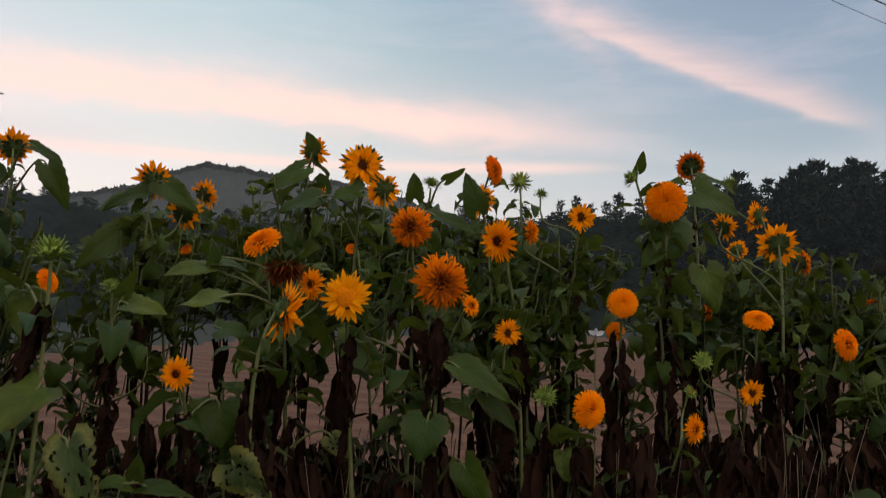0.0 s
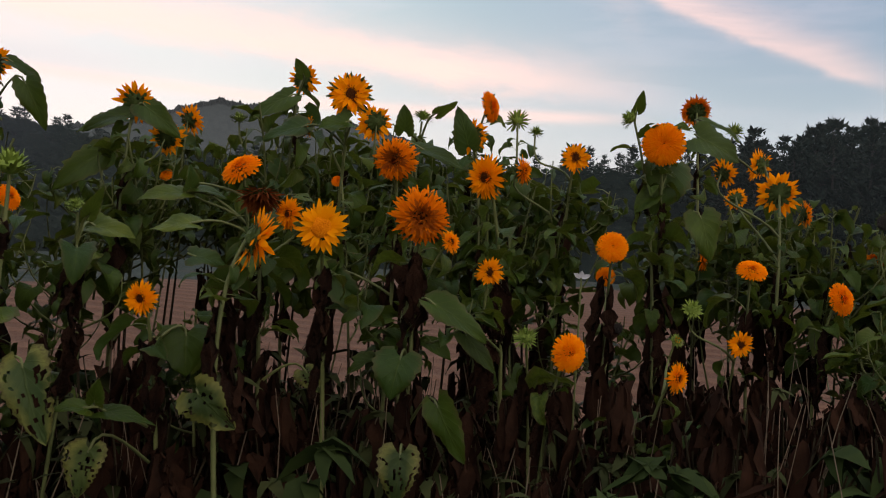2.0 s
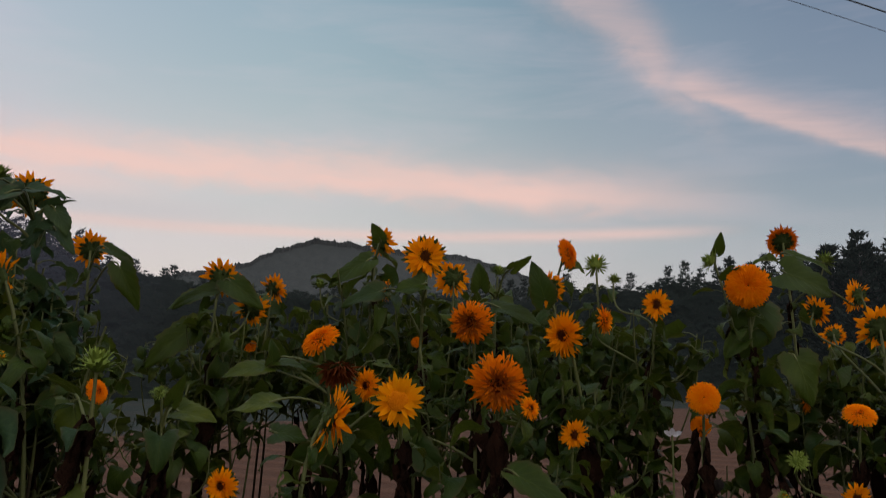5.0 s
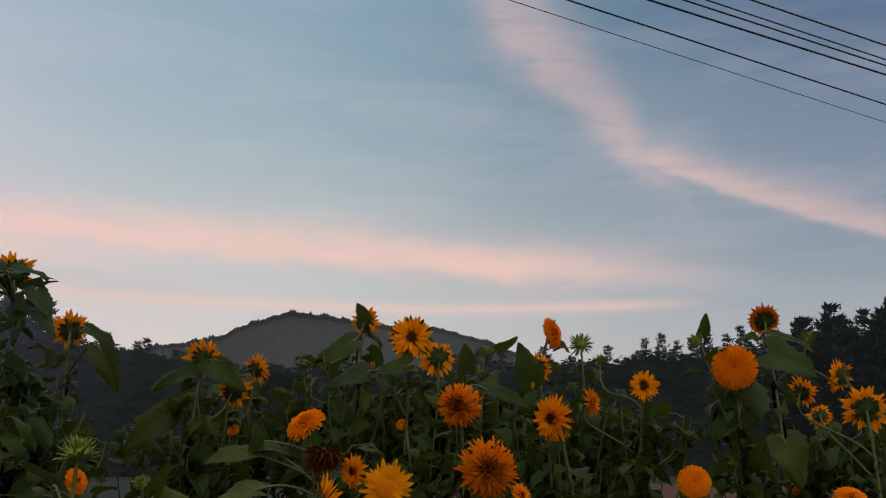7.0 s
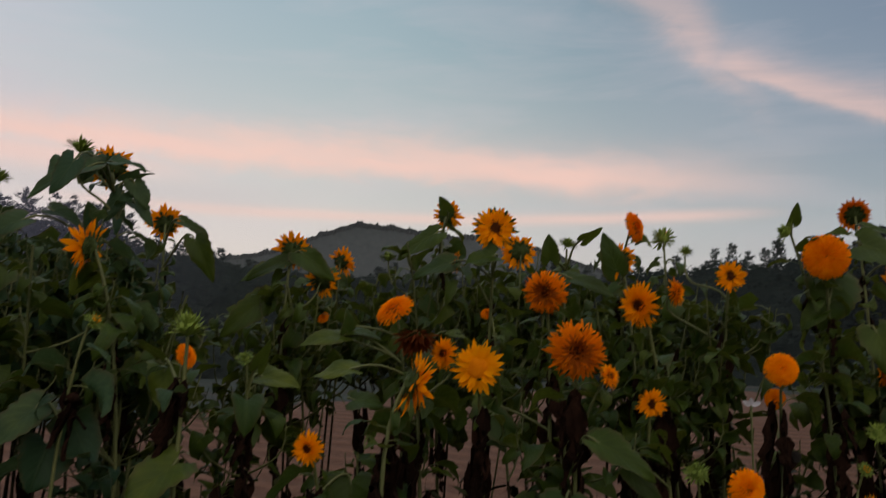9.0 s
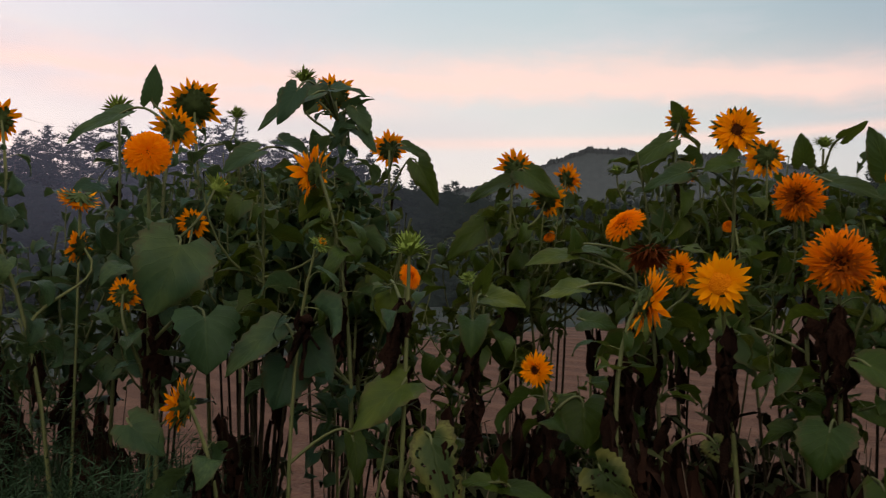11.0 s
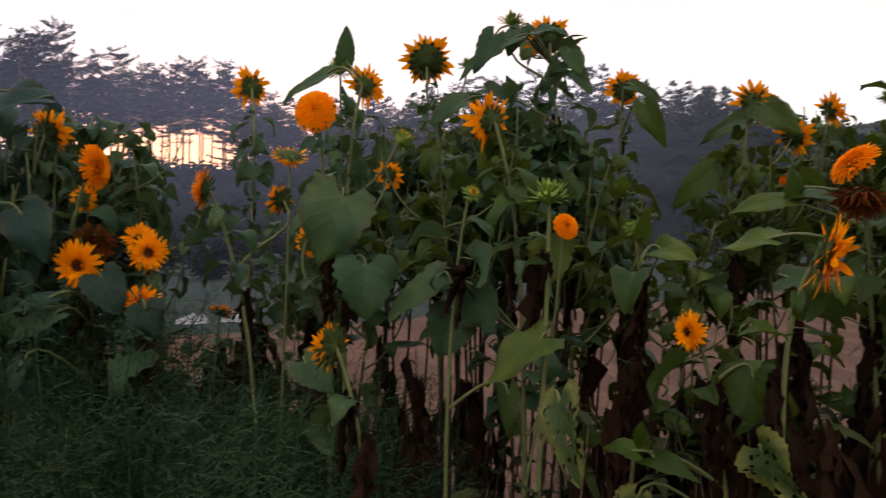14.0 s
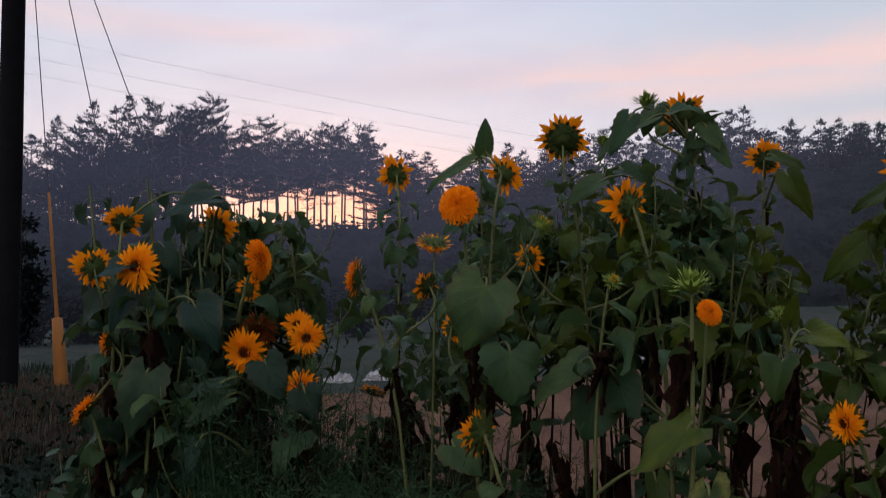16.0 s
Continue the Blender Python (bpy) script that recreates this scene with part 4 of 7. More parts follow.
def head(plant, place, normal, size, kind):
    """A flower head with its own parts, on plant."""
    m = plant.matrix_basis.inverted() @ aim(place, normal, size, R.uniform(0, 6.28))
    if kind in ("bud", "budback", "budopen"):
        h = hang("flower_head", R.choice(BUDS), plant, m, "spiky pale green bud")
        if kind != "bud":
            hang("petals", R.choice(OPENING), h)
        return h
    back = kind in ("back", "oldback")
    h = hang("flower_head", R.choice(CALYX_WIDE if kind == "greenback" else CALYX_BIG if back else CALYX), plant, m)
    if kind == "pompom":
        hang("petals", R.choice(POMPOM), h, label="dense orange double petals")
        hang("disc", R.choice(DISC_SMALL), h, Matrix.Translation((0, 0, 0.10)) @ Matrix.Diagonal((0.55, 0.55, 0.7, 1)))
    elif kind == "shaggy":
        hang("petals", R.choice(SHAGGY), h, label="shaggy curled orange petals")
        hang("inner_petals", R.choice(SHAGGY_IN), h, Matrix.Translation((0, 0, 0.03)) @ Matrix.Diagonal((1.35, 1.35, 1.0, 1)), label="rusty brown inner petals")
        hang("disc", R.choice(DISC_SMALL), h, Matrix.Translation((0, 0, 0.10)) @ Matrix.Diagonal((1.1, 1.1, 0.8, 1)))
    elif kind == "withered":
        hang("petals", R.choice(WITHERED), h, label="shrivelled brown petals")
        hang("disc", R.choice(DISCS), h)
    elif kind == "semi":
        hang("petals", R.choice(SEMI), h, label="layered orange-yellow petals")
        hang("disc", R.choice(DISC_SMALL), h, Matrix.Translation((0, 0, 0.02)))
        hang("floret_ring", R.choice(RINGS), h, Matrix.Diagonal((0.85, 0.85, 1, 1)))
    elif kind == "seedhead":
        hang("disc", R.choice(DISC_DARK), h, label="dark dry seed disc")
    elif kind == "oldback":
        hang("petals", R.choice(SHAGGY_IN), h, Matrix.Diagonal((1.9, 1.9, 0.8, 1)), "curled rusty petals")
        hang("outer_petals", R.choice(SHAGGY), h, Matrix.Diagonal((0.92, 0.92, 0.5, 1)))
        hang("disc", R.choice(DISCS), h)
    else:
        away = kind in ("back", "greenback")
        warm = size < 0.150 or kind in ("back", "greenback", "ringed")
        for ring, (n, tilt, s) in enumerate(((24, 0.03, 1.0), (20, -0.20, 0.88))):
            for i in range(n):
                a = 2 * math.pi * (i + R.uniform(-0.25, 0.25)) / n
                k = s * (R.uniform(0.82, 1.22) if away else R.uniform(0.84, 1.07))
                hang("petal", R.choice(PETALS if warm else PETALS_Y), h, Matrix.Rotation(a, 4, "Z") @ Matrix.Rotation(tilt + R.gauss(0, 0.20 if away else 0.14), 4, "Y")
                     @ Matrix.Rotation(R.gauss(0, 0.2), 4, "X") @ Matrix.Translation((0, 0, 0.012 * ring)) @ Matrix.Diagonal((k, k, k, 1)))
        hang("disc", R.choice(DISCS if warm else DISCS_O), h, Matrix.Translation((0, 0, 0.0 if warm else 0.035)))
        if warm:
            hang("floret_ring", R.choice(RINGS), h)
    return h


def leaf_points(length, width, droop, fold, seed, nu=11, nv=9, wave=0.06, twist=0.0):
    """A heart-shaped, toothed and wavy blade along +x from the origin, with its face up."""
    q = random.Random(seed)
    ph, ph2, lop = q.uniform(0, 6), q.uniform(0, 6), q.uniform(-0.12, 0.12)
    pts, uvs = [], []
    for i in range(nu):
        u = i / (nu - 1)
        hw = 0.5 * width * (math.sin(math.pi * min(1.0, 0.10 + 0.90 * u ** 0.62)) ** 0.72 if u < 1 else 0.0)
        hw *= 1 + (0.06 if i % 2 else -0.05) + q.uniform(-0.03, 0.03)
        bend = droop * u ** 1.3
        x0 = length * (math.sin(bend) / droop if abs(droop) > 0.01 else u)
        z0 = -length * ((1 - math.cos(bend)) / droop if abs(droop) > 0.01 else 0.0)
        for j in range(nv):
            v = 2 * j / (nv - 1) - 1
            back = -0.20 * length * abs(v) ** 1.6 * (1 - u) ** 3
            s = v * hw * (1 + lop * (1 if v > 0 else -1))
            lift = fold * abs(v) * hw + wave * width * math.sin(9 * u + (ph if v > 0 else ph2)) * v * v - 0.10 * width * max(0.0, abs(v) - 0.7)
            lift += 0.012 * width * math.sin(22 * u - 9 * abs(v))
            ct, st = math.cos(twist * u), math.sin(twist * u)
            y, lift = s * ct - lift * st, s * st + lift * ct
            pts.append((x0 + back * math.cos(bend) + math.sin(bend) * lift, y, z0 + lift * math.cos(bend)))
            uvs.append((u, 0.5 + 0.5 * v))
    return pts, uvs


def stalk_leaf(seed, droop, fold, rise, wave, twist, nu=9, nv=7, sides=5):
    """A leaf on its stalk, 1 unit long in all, that leaves the stem at the origin along +x."""
    q = random.Random(seed)
    b = Build()
    reach = q.uniform(0.26, 0.42)
    path = bezier((0, 0, 0), (reach * 0.4, 0, reach * rise), (reach * 0.8, 0, reach * rise), (reach, 0, reach * rise * 0.8), 5)
    b.tube(path if sides > 3 else path[::2] + path[-1:], [0.016, 0.012, 0.010, 0.010, 0.010, 0.010][:6 if sides > 3 else 4], sides, mat=1)
    pts, uvs = leaf_points(0.68, q.uniform(0.34, 0.58), droop, fold, seed, nu, nv, wave, twist)
    start = q.uniform(-0.35, 0.45)
    turn = Matrix.Rotation(start, 3, "Y") @ Matrix.Rotation(q.uniform(-0.5, 0.5), 3, "X")
    eaten = [(q.uniform(0.2, 0.9), q.choice((q.uniform(0, 0.25), q.uniform(0.75, 1))), q.uniform(0.05, 0.10)) for _ in range(4)] if seed % 3 == 0 else []
    b.grid([path[-1] + turn @ Vector(p) for p in pts], nu, nv, uvs, lambda i, j: all((i / (nu - 1) - a) ** 2 + (j / (nv - 1) - c) ** 2 > r * r for a, c, r in eaten))
    return b


def dry_leaf(seed, nu=9, nv=6):
    """A dead leaf, folded like a rag and hanging down along the stem, 1 unit long."""
    q = random.Random(seed)
    b = Build()
    pts, uvs = [], []
    lean, turn = q.uniform(-0.10, 0.14), q.uniform(-0.5, 0.5)
    for i in range(nu):
        u = i / (nu - 1)
        hw = 0.150 * math.sin(math.pi * min(1.0, 0.10 + 0.86 * u)) ** 0.6 * q.uniform(0.35, 1.45) + 0.010
        for j in range(nv):
            v = 2 * j / (nv - 1) - 1
            fold = hw * (0.55 if j % 2 else -0.35) * q.uniform(0.5, 1.2)
            side, deep = v * hw * 0.9 + q.gauss(0, 0.032), 0.11 + lean * u + fold + q.gauss(0, 0.02)
            a = turn * u
            pts.append((deep * math.cos(a) - side * math.sin(a), deep * math.sin(a) + side * math.cos(a), 0.05 - u * 1.1 + q.gauss(0, 0.035) - 0.10 * abs(v) * u * q.random()))
            uvs.append((u, 0.5 + 0.5 * v))
    b.tube([(0, 0, 0), (0.05, 0, 0.06), (0.10, 0, 0.03)], [0.014, 0.011, 0.009], 3)
    b.grid(pts, nu, nv, uvs, keep=lambda i, j: q.random() > (0.03 if i < 0.6 * nu else 0.24))
    return b


q = random.Random(17)
SHAPES = [(200 + i, q.uniform(0.5, 2.5), q.uniform(0.05, 0.75), q.uniform(0.1, 0.8), q.uniform(0.04, 0.13), q.gauss(0, 0.6)) for i in range(20)]
LEAF_BUILDS = [stalk_leaf(*shape) for shape in SHAPES]
PLAIN_BUILDS = [stalk_leaf(*shape, 6, 5, 3) for shape in SHAPES]       # for joined foliage
DRY_BUILDS = [dry_leaf(300 + i) for i in range(12)]
PLAIN_DRY = [dry_leaf(300 + i, 6, 4) for i in range(12)]
LEAVES = [b.mesh("leaf", LEAF, STEM) for b in LEAF_BUILDS]
LEAVES_BLUE = [b.mesh("leaf", LEAF_BLUE, STEM) for b in LEAF_BUILDS]
DRY = [b.mesh("dead_leaf", DEAD) for b in DRY_BUILDS]


def rag_column(seed):
    """Dead leaves that hang close about a stem, joined, 1 m tall."""
    w = random.Random(seed)
    b = Build()
    turn = 0.0
    for i in range(22):
        turn += 2.4 + w.uniform(-0.6, 0.6)
        k = w.uniform(0.12, 0.24)
        m = Matrix.Translation((0, 0, 0.22 + 0.76 * (i + w.random()) / 22)) @ Matrix.Rotation(turn, 4, "Z") @ Matrix.Rotation(w.gauss(0, 0.12), 4, "Y")
        b.merge(w.choice(DRY_BUILDS), m @ Matrix.Diagonal((k, k, k, 1)))
    return b.mesh("dead_leaves", DEAD)


COLUMNS = [rag_column(900 + i) for i in range(8)]


def stem_path(foot, place, normal, n=14):
    n3 = Vector(normal)
    place = Vector(place)
    low = Vector((0.0, 0.0, -1.0))
    neck = place - n3 * 0.16 + low * (0.03 + 0.10 * max(0.0, 1 - abs(n3.z)))
    rise = place.z - foot[2]
    return bezier(foot, (foot[0], foot[1], foot[2] + rise * 0.55), neck + low * 0.10 * rise, place - n3 * 0.02, n)


HEADS, PENDING = [], []
SPOTS = (Vector((0.0, 0.05, 1.55)), Vector((0.10, 0.12, 1.55)), Vector((0.30, 0.40, 1.55)), Vector((0.43, 0.52, 1.55)))


def shades_head(p, wide):
    """Whether something this wide at p would grow in front of a flower that faces the path."""
    for h, r in HEADS:
        for v in SPOTS:
            a, c = p - v, h - v
            if a.length < c.length - 0.01 and (a.normalized() - c.normalized()).length < (r + wide) / c.length:
                return True
    return False


# stretches of the row through which the bare soil shows
CLEAR = ((24, 30.5), (31, 35), (37.5, 41.5), (44, 48), (52, 55.5), (12.5, 14.8), (5.8, 7.2), (-3, 0.2), (-10.5, -7))


def clearing(x, y):
    left = math.degrees(math.atan2(-x, y))
    return any(a < left < b for a, b in CLEAR)


def rooted(x, y):
    """Where a plant whose top is at x, y comes out of the ground: in clumps, and beside the open stretches."""
    left, r = math.degrees(math.atan2(-x, y)), math.hypot(x, y)
    step = 6.0 if left > 16 else 3.3
    left = step * round(left / step) + R.gauss(0, 0.3)
    if left > 16:
        r = 2.72 + 0.5 * round((r - 2.72) / 0.5) + R.gauss(0, 0.05)
    for a, b in CLEAR:
        if a < left < b:
            left = a - R.uniform(0.0, 0.5) if left - a < b - left else b + R.uniform(0.0, 0.5)
    return -r * math.sin(radians(left)), r * math.cos(radians(left))


def bluish(p):
    """Towards the end of the row more and more plants get leaves tinted blue-green for the cooler light there."""
    return math.degrees(math.atan2(-p.x, p.y)) > 29 + 8 * math.sin(p.x * 91.0 + p.y * 57.0)


def foliage(plant, path, size, green_from, density=1.0, top_gap=0.06):
    """Leaves along the stem: green above, dead and hanging below."""
    inv = plant.matrix_basis.inverted()
    top = path[-1].z - top_gap
    pick = LEAVES_BLUE if bluish(path[0]) else LEAVES
    turn = R.uniform(0, 6.28)

    def along(z):
        for p, r in zip(path, path[1:]):
            if p.z <= z <= r.z:
                return p.lerp(r, (z - p.z) / max(1e-6, r.z - p.z))
        return path[-1]

    z = green_from
    while z < top:
        turn += 2.4 + R.uniform(-0.4, 0.4)
        up = (z - green_from) / max(0.1, top - green_from)
        s = size * (1.0 - 0.40 * up) * R.uniform(0.55, 1.2) * (0.55 if R.random() < 0.25 else 1.0)
        m = Matrix.Translation(along(z)) @ Matrix.Rotation(turn, 4, "Z") @ Matrix.Rotation(R.gauss(0.05, 0.2), 4, "Y") @ Matrix.Rotation(R.gauss(0, 0.25), 4, "X")
        z += R.uniform(0.018, 0.038) * (1 - 0.35 * up) / density
        if shades_head(m @ Vector((s * 0.6, 0, 0)), s * 0.22):
            continue
        hang("leaf", R.choice(pick), plant, inv @ m @ Matrix.Diagonal((s, s, s, 1)))
    for _ in range(3):      # withered ones among the green
        m = Matrix.Translation(along(R.uniform(green_from, max(green_from + 0.05, top - 0.12)))) @ Matrix.Rotation(R.uniform(0, 6.28), 4, "Z") @ Matrix.Rotation(R.gauss(0, 0.25), 4, "Y")
        s = R.uniform(0.07, 0.14)
        if not shades_head(m @ Vector((s * 0.3, 0, -s * 0.5)), s * 0.4):
            hang("dead_leaf", R.choice(DRY), plant, inv @ m @ Matrix.Diagonal((s, s, s, 1)), "dark dried hanging leaf")
    bare = clearing(path[0].x, path[0].y)
    for k in range(1 if bare else 3):       # dead leaves that still stand out singly
        m = Matrix.Translation(along(green_from + 0.04 - 0.09 * k)) @ Matrix.Rotation(turn + 2.4 * k, 4, "Z") @ Matrix.Rotation(R.gauss(0, 0.15), 4, "Y")
        s = R.uniform(0.12, 0.22)
        hang("dead_leaf", R.choice(DRY), plant, inv @ m @ Matrix.Diagonal((s, s, s, 1)), "dark dried hanging leaf")
    if R.random() < (0.08 if bare else 0.28 if path[0].x < -1.0 else 0.5):
        rags = hang("dead_leaves", R.choice(COLUMNS), plant, Matrix.Rotation(R.uniform(0, 6.28), 4, "Z") @ Matrix.Diagonal((1, 1, green_from * R.uniform(0.82, 0.98), 1)), "dark dried hanging leaves")
        tagged(rags, kind="stuff")


def sunflower(x, y, z, normal, size, kind, green_from=None, density=1.0):
    """A sunflower plant that carries a head at (x, y, z)."""
    d = Vector(normal)
    foot = Vector((x - d.x * 0.10 + R.gauss(0, 0.05), y - d.y * 0.10 + R.gauss(0, 0.05) + 0.03, 0.0))
    foot.z = height(foot.x, foot.y) - 0.03
    plant = new("sunflower")
    plant.matrix_basis = Matrix.Translation(foot)
    path = stem_path(foot, (x, y, z), normal)
    b = Build()
    thick = 0.0050 + 0.017 * min(size, 0.16)
    b.tube([p - foot for p in path], [thick * (1.15 - 0.55 * i / 14) for i in range(15)], 7)
    hang("stem", b.mesh("stem", STEM), plant)
    head(plant, (x, y, z), normal, size, kind)
    HEADS.append((Vector((x, y, z)), size * 0.42))
    PENDING.append((plant, path, R.uniform(0.15, 0.21), min(z - 0.15, R.uniform(1.34, 1.52)) if green_from is None else green_from, density))
    plant["way"] = [c for p in path for c in p]
    return tagged(plant, LOOKS[kind], "sunflower", "sunflowers in the row")


def nearest_on(plant, p, below):
    way = list(plant["way"])
    pts = [Vector(way[i:i + 3]) for i in range(0, len(way), 3)]
    low = [w for w in pts if w.z < p.z - below] or pts[:4]
    return min(low, key=lambda w: (w - p).length)


def bloom(plant, x, y, z, normal, size, kind):
    """A side shoot of plant with a further head."""
    p, d = Vector((x, y, z)), Vector(normal)
    a = nearest_on(plant, p, 0.15)
    foot = plant.matrix_basis.translation
    path = bezier(a, a.lerp(p, 0.4) + Vector((0, 0, 0.02)), p - d * 0.10 - Vector((0, 0, 0.08)), p - d * 0.015, 8)
    if math.hypot(a.x - p.x, a.y - p.y) > 0.22:
        path = bezier(foot, foot.lerp(p, 0.25) + Vector((0, 0, 0.1)), Vector((p.x, p.y, p.z - 0.45)) - d * 0.05, p - d * 0.015, 8)
    b = Build()
    b.tube([q - foot for q in path], [0.0048 - 0.0002 * i for i in range(9)], 6)
    hang("side_stem", b.mesh("side_stem", STEM), plant)
    head(plant, p, normal, size, kind)
    HEADS.append((p, size * 0.42))


def blade(plant, base, tip, width, normal, kind):
    """One large leaf from base to tip, held to plant by its stalk."""
    base, tip, nrm = Vector(base), Vector(tip), Vector(normal)
    foot = plant.matrix_basis.translation
    ax = tip - base
    L = ax.length * 1.12
    x = ax.normalized()
    z = (nrm - x * nrm.dot(x)).normalized()
    y = z.cross(x)
    seed = int(abs(base.x) * 1000 + base.z * 100)
    fine = kind == "holed"
    nu, nv = (22, 17) if fine else (15, 11)
    pts, uvs = leaf_points(L, width * 1.02, 0.55, 0.10 + 0.04 * (seed % 7), seed, nu, nv, 0.05 + 0.014 * (seed % 5), 0.2 * (seed % 5 - 2))
    b = Build()
    q = random.Random(seed)
    holes = [(q.uniform(0.1, 0.9), q.uniform(0.05, 0.95), q.uniform(0.015, 0.045) * (1.6 if k % 5 == 0 else 1)) for k in range(34)]

    def whole(i, j):
        u, v = i / (nu - 1), j / (nv - 1)
        return not fine or all((u - a) ** 2 + (v - c) ** 2 > r * r for a, c, r in holes)

    lift = 0.16 * L
    b.grid([base - foot + x * p[0] + y * p[1] + z * (p[2] + lift * p[0] / L) for p in pts], nu, nv, uvs, whole)
    a = nearest_on(plant, base, 0.02)
    if (a - base).length > 0.30:
        a = base + (a - base).normalized() * 0.30 - Vector((0, 0, 0.04))
    path = bezier(a, a.lerp(base, 0.4) + Vector((0, 0, 0.03)), base - x * 0.3 * (a - base).length + Vector((0, 0, 0.015)), base + x * 0.01, 7)
    b.tube([p - foot for p in path], [0.0045] * 3 + [0.0036] * 5, 5, mat=1)
    hang("leaf", b.mesh("leaf", HOLED if fine else LEAF_DEEP if math.atan2(-base.x, base.y) > 0.9 else LEAF_BLUE if math.atan2(-base.x, base.y) > 0.5 else LEAF, STEM), plant, label="eaten leaf full of holes with yellow edges" if fine else "")


def shoot(seed, green_from, count, size, dead_from, dead_count, mat=LEAF, hangs=0.05):
    """Meshes of one leafy plant 1.75 m tall: stem, joined foliage, joined dead leaves."""
    q = random.Random(seed)
    path = bezier((0, 0, 0), (0, 0, 0.7), (q.gauss(0, 0.04), q.gauss(0, 0.04), 1.3), (q.gauss(0, 0.07), q.gauss(0, 0.07), 1.75), 12)
    st, green, dry = Build(), Build(), Build()
    k = 8 if count else 12
    st.tube(path[:k + 1], [0.0055 - 0.0001 * i for i in range(k + 1)], 5, mat=1)
    if count:
        st.tube(path[k:], [0.0048 - 0.0003 * i for i in range(13 - k)], 5)

    def along(z):
        for p, r in zip(path, path[1:]):
            if p.z <= z <= r.z:
                return p.lerp(r, (z - p.z) / max(1e-6, r.z - p.z))
        return path[-1]

    turn = q.uniform(0, 6.28)
    arms = []
    for i in range(5 if count else 0):      # side branches
        a = turn + i * 2.0
        o = along(green_from - 0.18 + 0.34 * q.random())
        out = q.uniform(0.10, 0.24)
        e = Vector((o.x + out * math.cos(a), o.y + out * math.sin(a), min(1.74, o.z + q.uniform(0.15, 0.38))))
        arm = bezier(o, o + Vector((out * 0.6 * math.cos(a), out * 0.6 * math.sin(a), 0.03)), e - Vector((0, 0, 0.12)), e, 6)
        green.tube(arm, [0.0040 - 0.0003 * k for k in range(7)], 4, mat=1)
        arms.append(arm)
    for i in range(count):
        u = (i + q.random()) / count
        turn += 2.4 + q.uniform(-0.4, 0.4)
        s = size * (1.0 - 0.45 * u) * q.uniform(0.5, 1.2)
        if i % 5 < 3:
            arm = arms[i % len(arms)]
            k = q.uniform(1.0, 5.99)
            place = arm[int(k)].lerp(arm[int(k) + 1], k % 1)
            s *= 0.85
        else:
            place = along(green_from + (1.73 - green_from) * u)
        m = Matrix.Translation(place) @ Matrix.Rotation(turn, 4, "Z") @ Matrix.Rotation(q.gauss(hangs, 0.28), 4, "Y") @ Matrix.Rotation(q.gauss(0, 0.35), 4, "X")
        green.merge(q.choice(PLAIN_BUILDS), m @ Matrix.Diagonal((s, s, s, 1)))
    for i in range(5 if count else 0):      # withered ones among the green
        m = Matrix.Translation(along(q.uniform(green_from, 1.62))) @ Matrix.Rotation(q.uniform(0, 6.28), 4, "Z") @ Matrix.Rotation(q.gauss(0, 0.3), 4, "Y")
        s = q.uniform(0.08, 0.16)
        dry.merge(q.choice(PLAIN_DRY), m @ Matrix.Diagonal((s, s, s, 1)))
    for i in range(dead_count):
        u = (i + q.random()) / dead_count
        turn += 2.4 + q.uniform(-0.5, 0.5)
        s = q.uniform(0.11, 0.21)
        m = Matrix.Translation(along(dead_from * (1 - u) + 0.45 * u)) @ Matrix.Rotation(turn, 4, "Z") @ Matrix.Rotation(q.gauss(0, 0.15), 4, "Y")
        dry.merge(q.choice(PLAIN_DRY), m @ Matrix.Diagonal((s, s, s, 1)))
    return (st.mesh("stem", STEM, DARKSTALK), green.mesh("foliage", mat, STEM) if count else None, dry.mesh("dead_leaves", DEAD))


SHOOTS = [shoot(400 + i, 1.36 + 0.05 * (i % 3), 44 + 4 * (i % 3), 0.175, 1.36, 15) for i in range(9)]
SHOOTS_BLUE = [shoot(460 + i, 1.36 + 0.05 * (i % 3), 44 + 4 * (i % 3), 0.185, 1.36, 15, LEAF_BLUE) for i in range(7)]
FULL = [shoot(440 + i, 0.60, 50, 0.29, 0.8, 4, LEAF_DEEP, 0.85) for i in range(4)]
STALKS = [shoot(420 + i, 1.2, 0, 0.2, 1.70, 34) for i in range(6)]


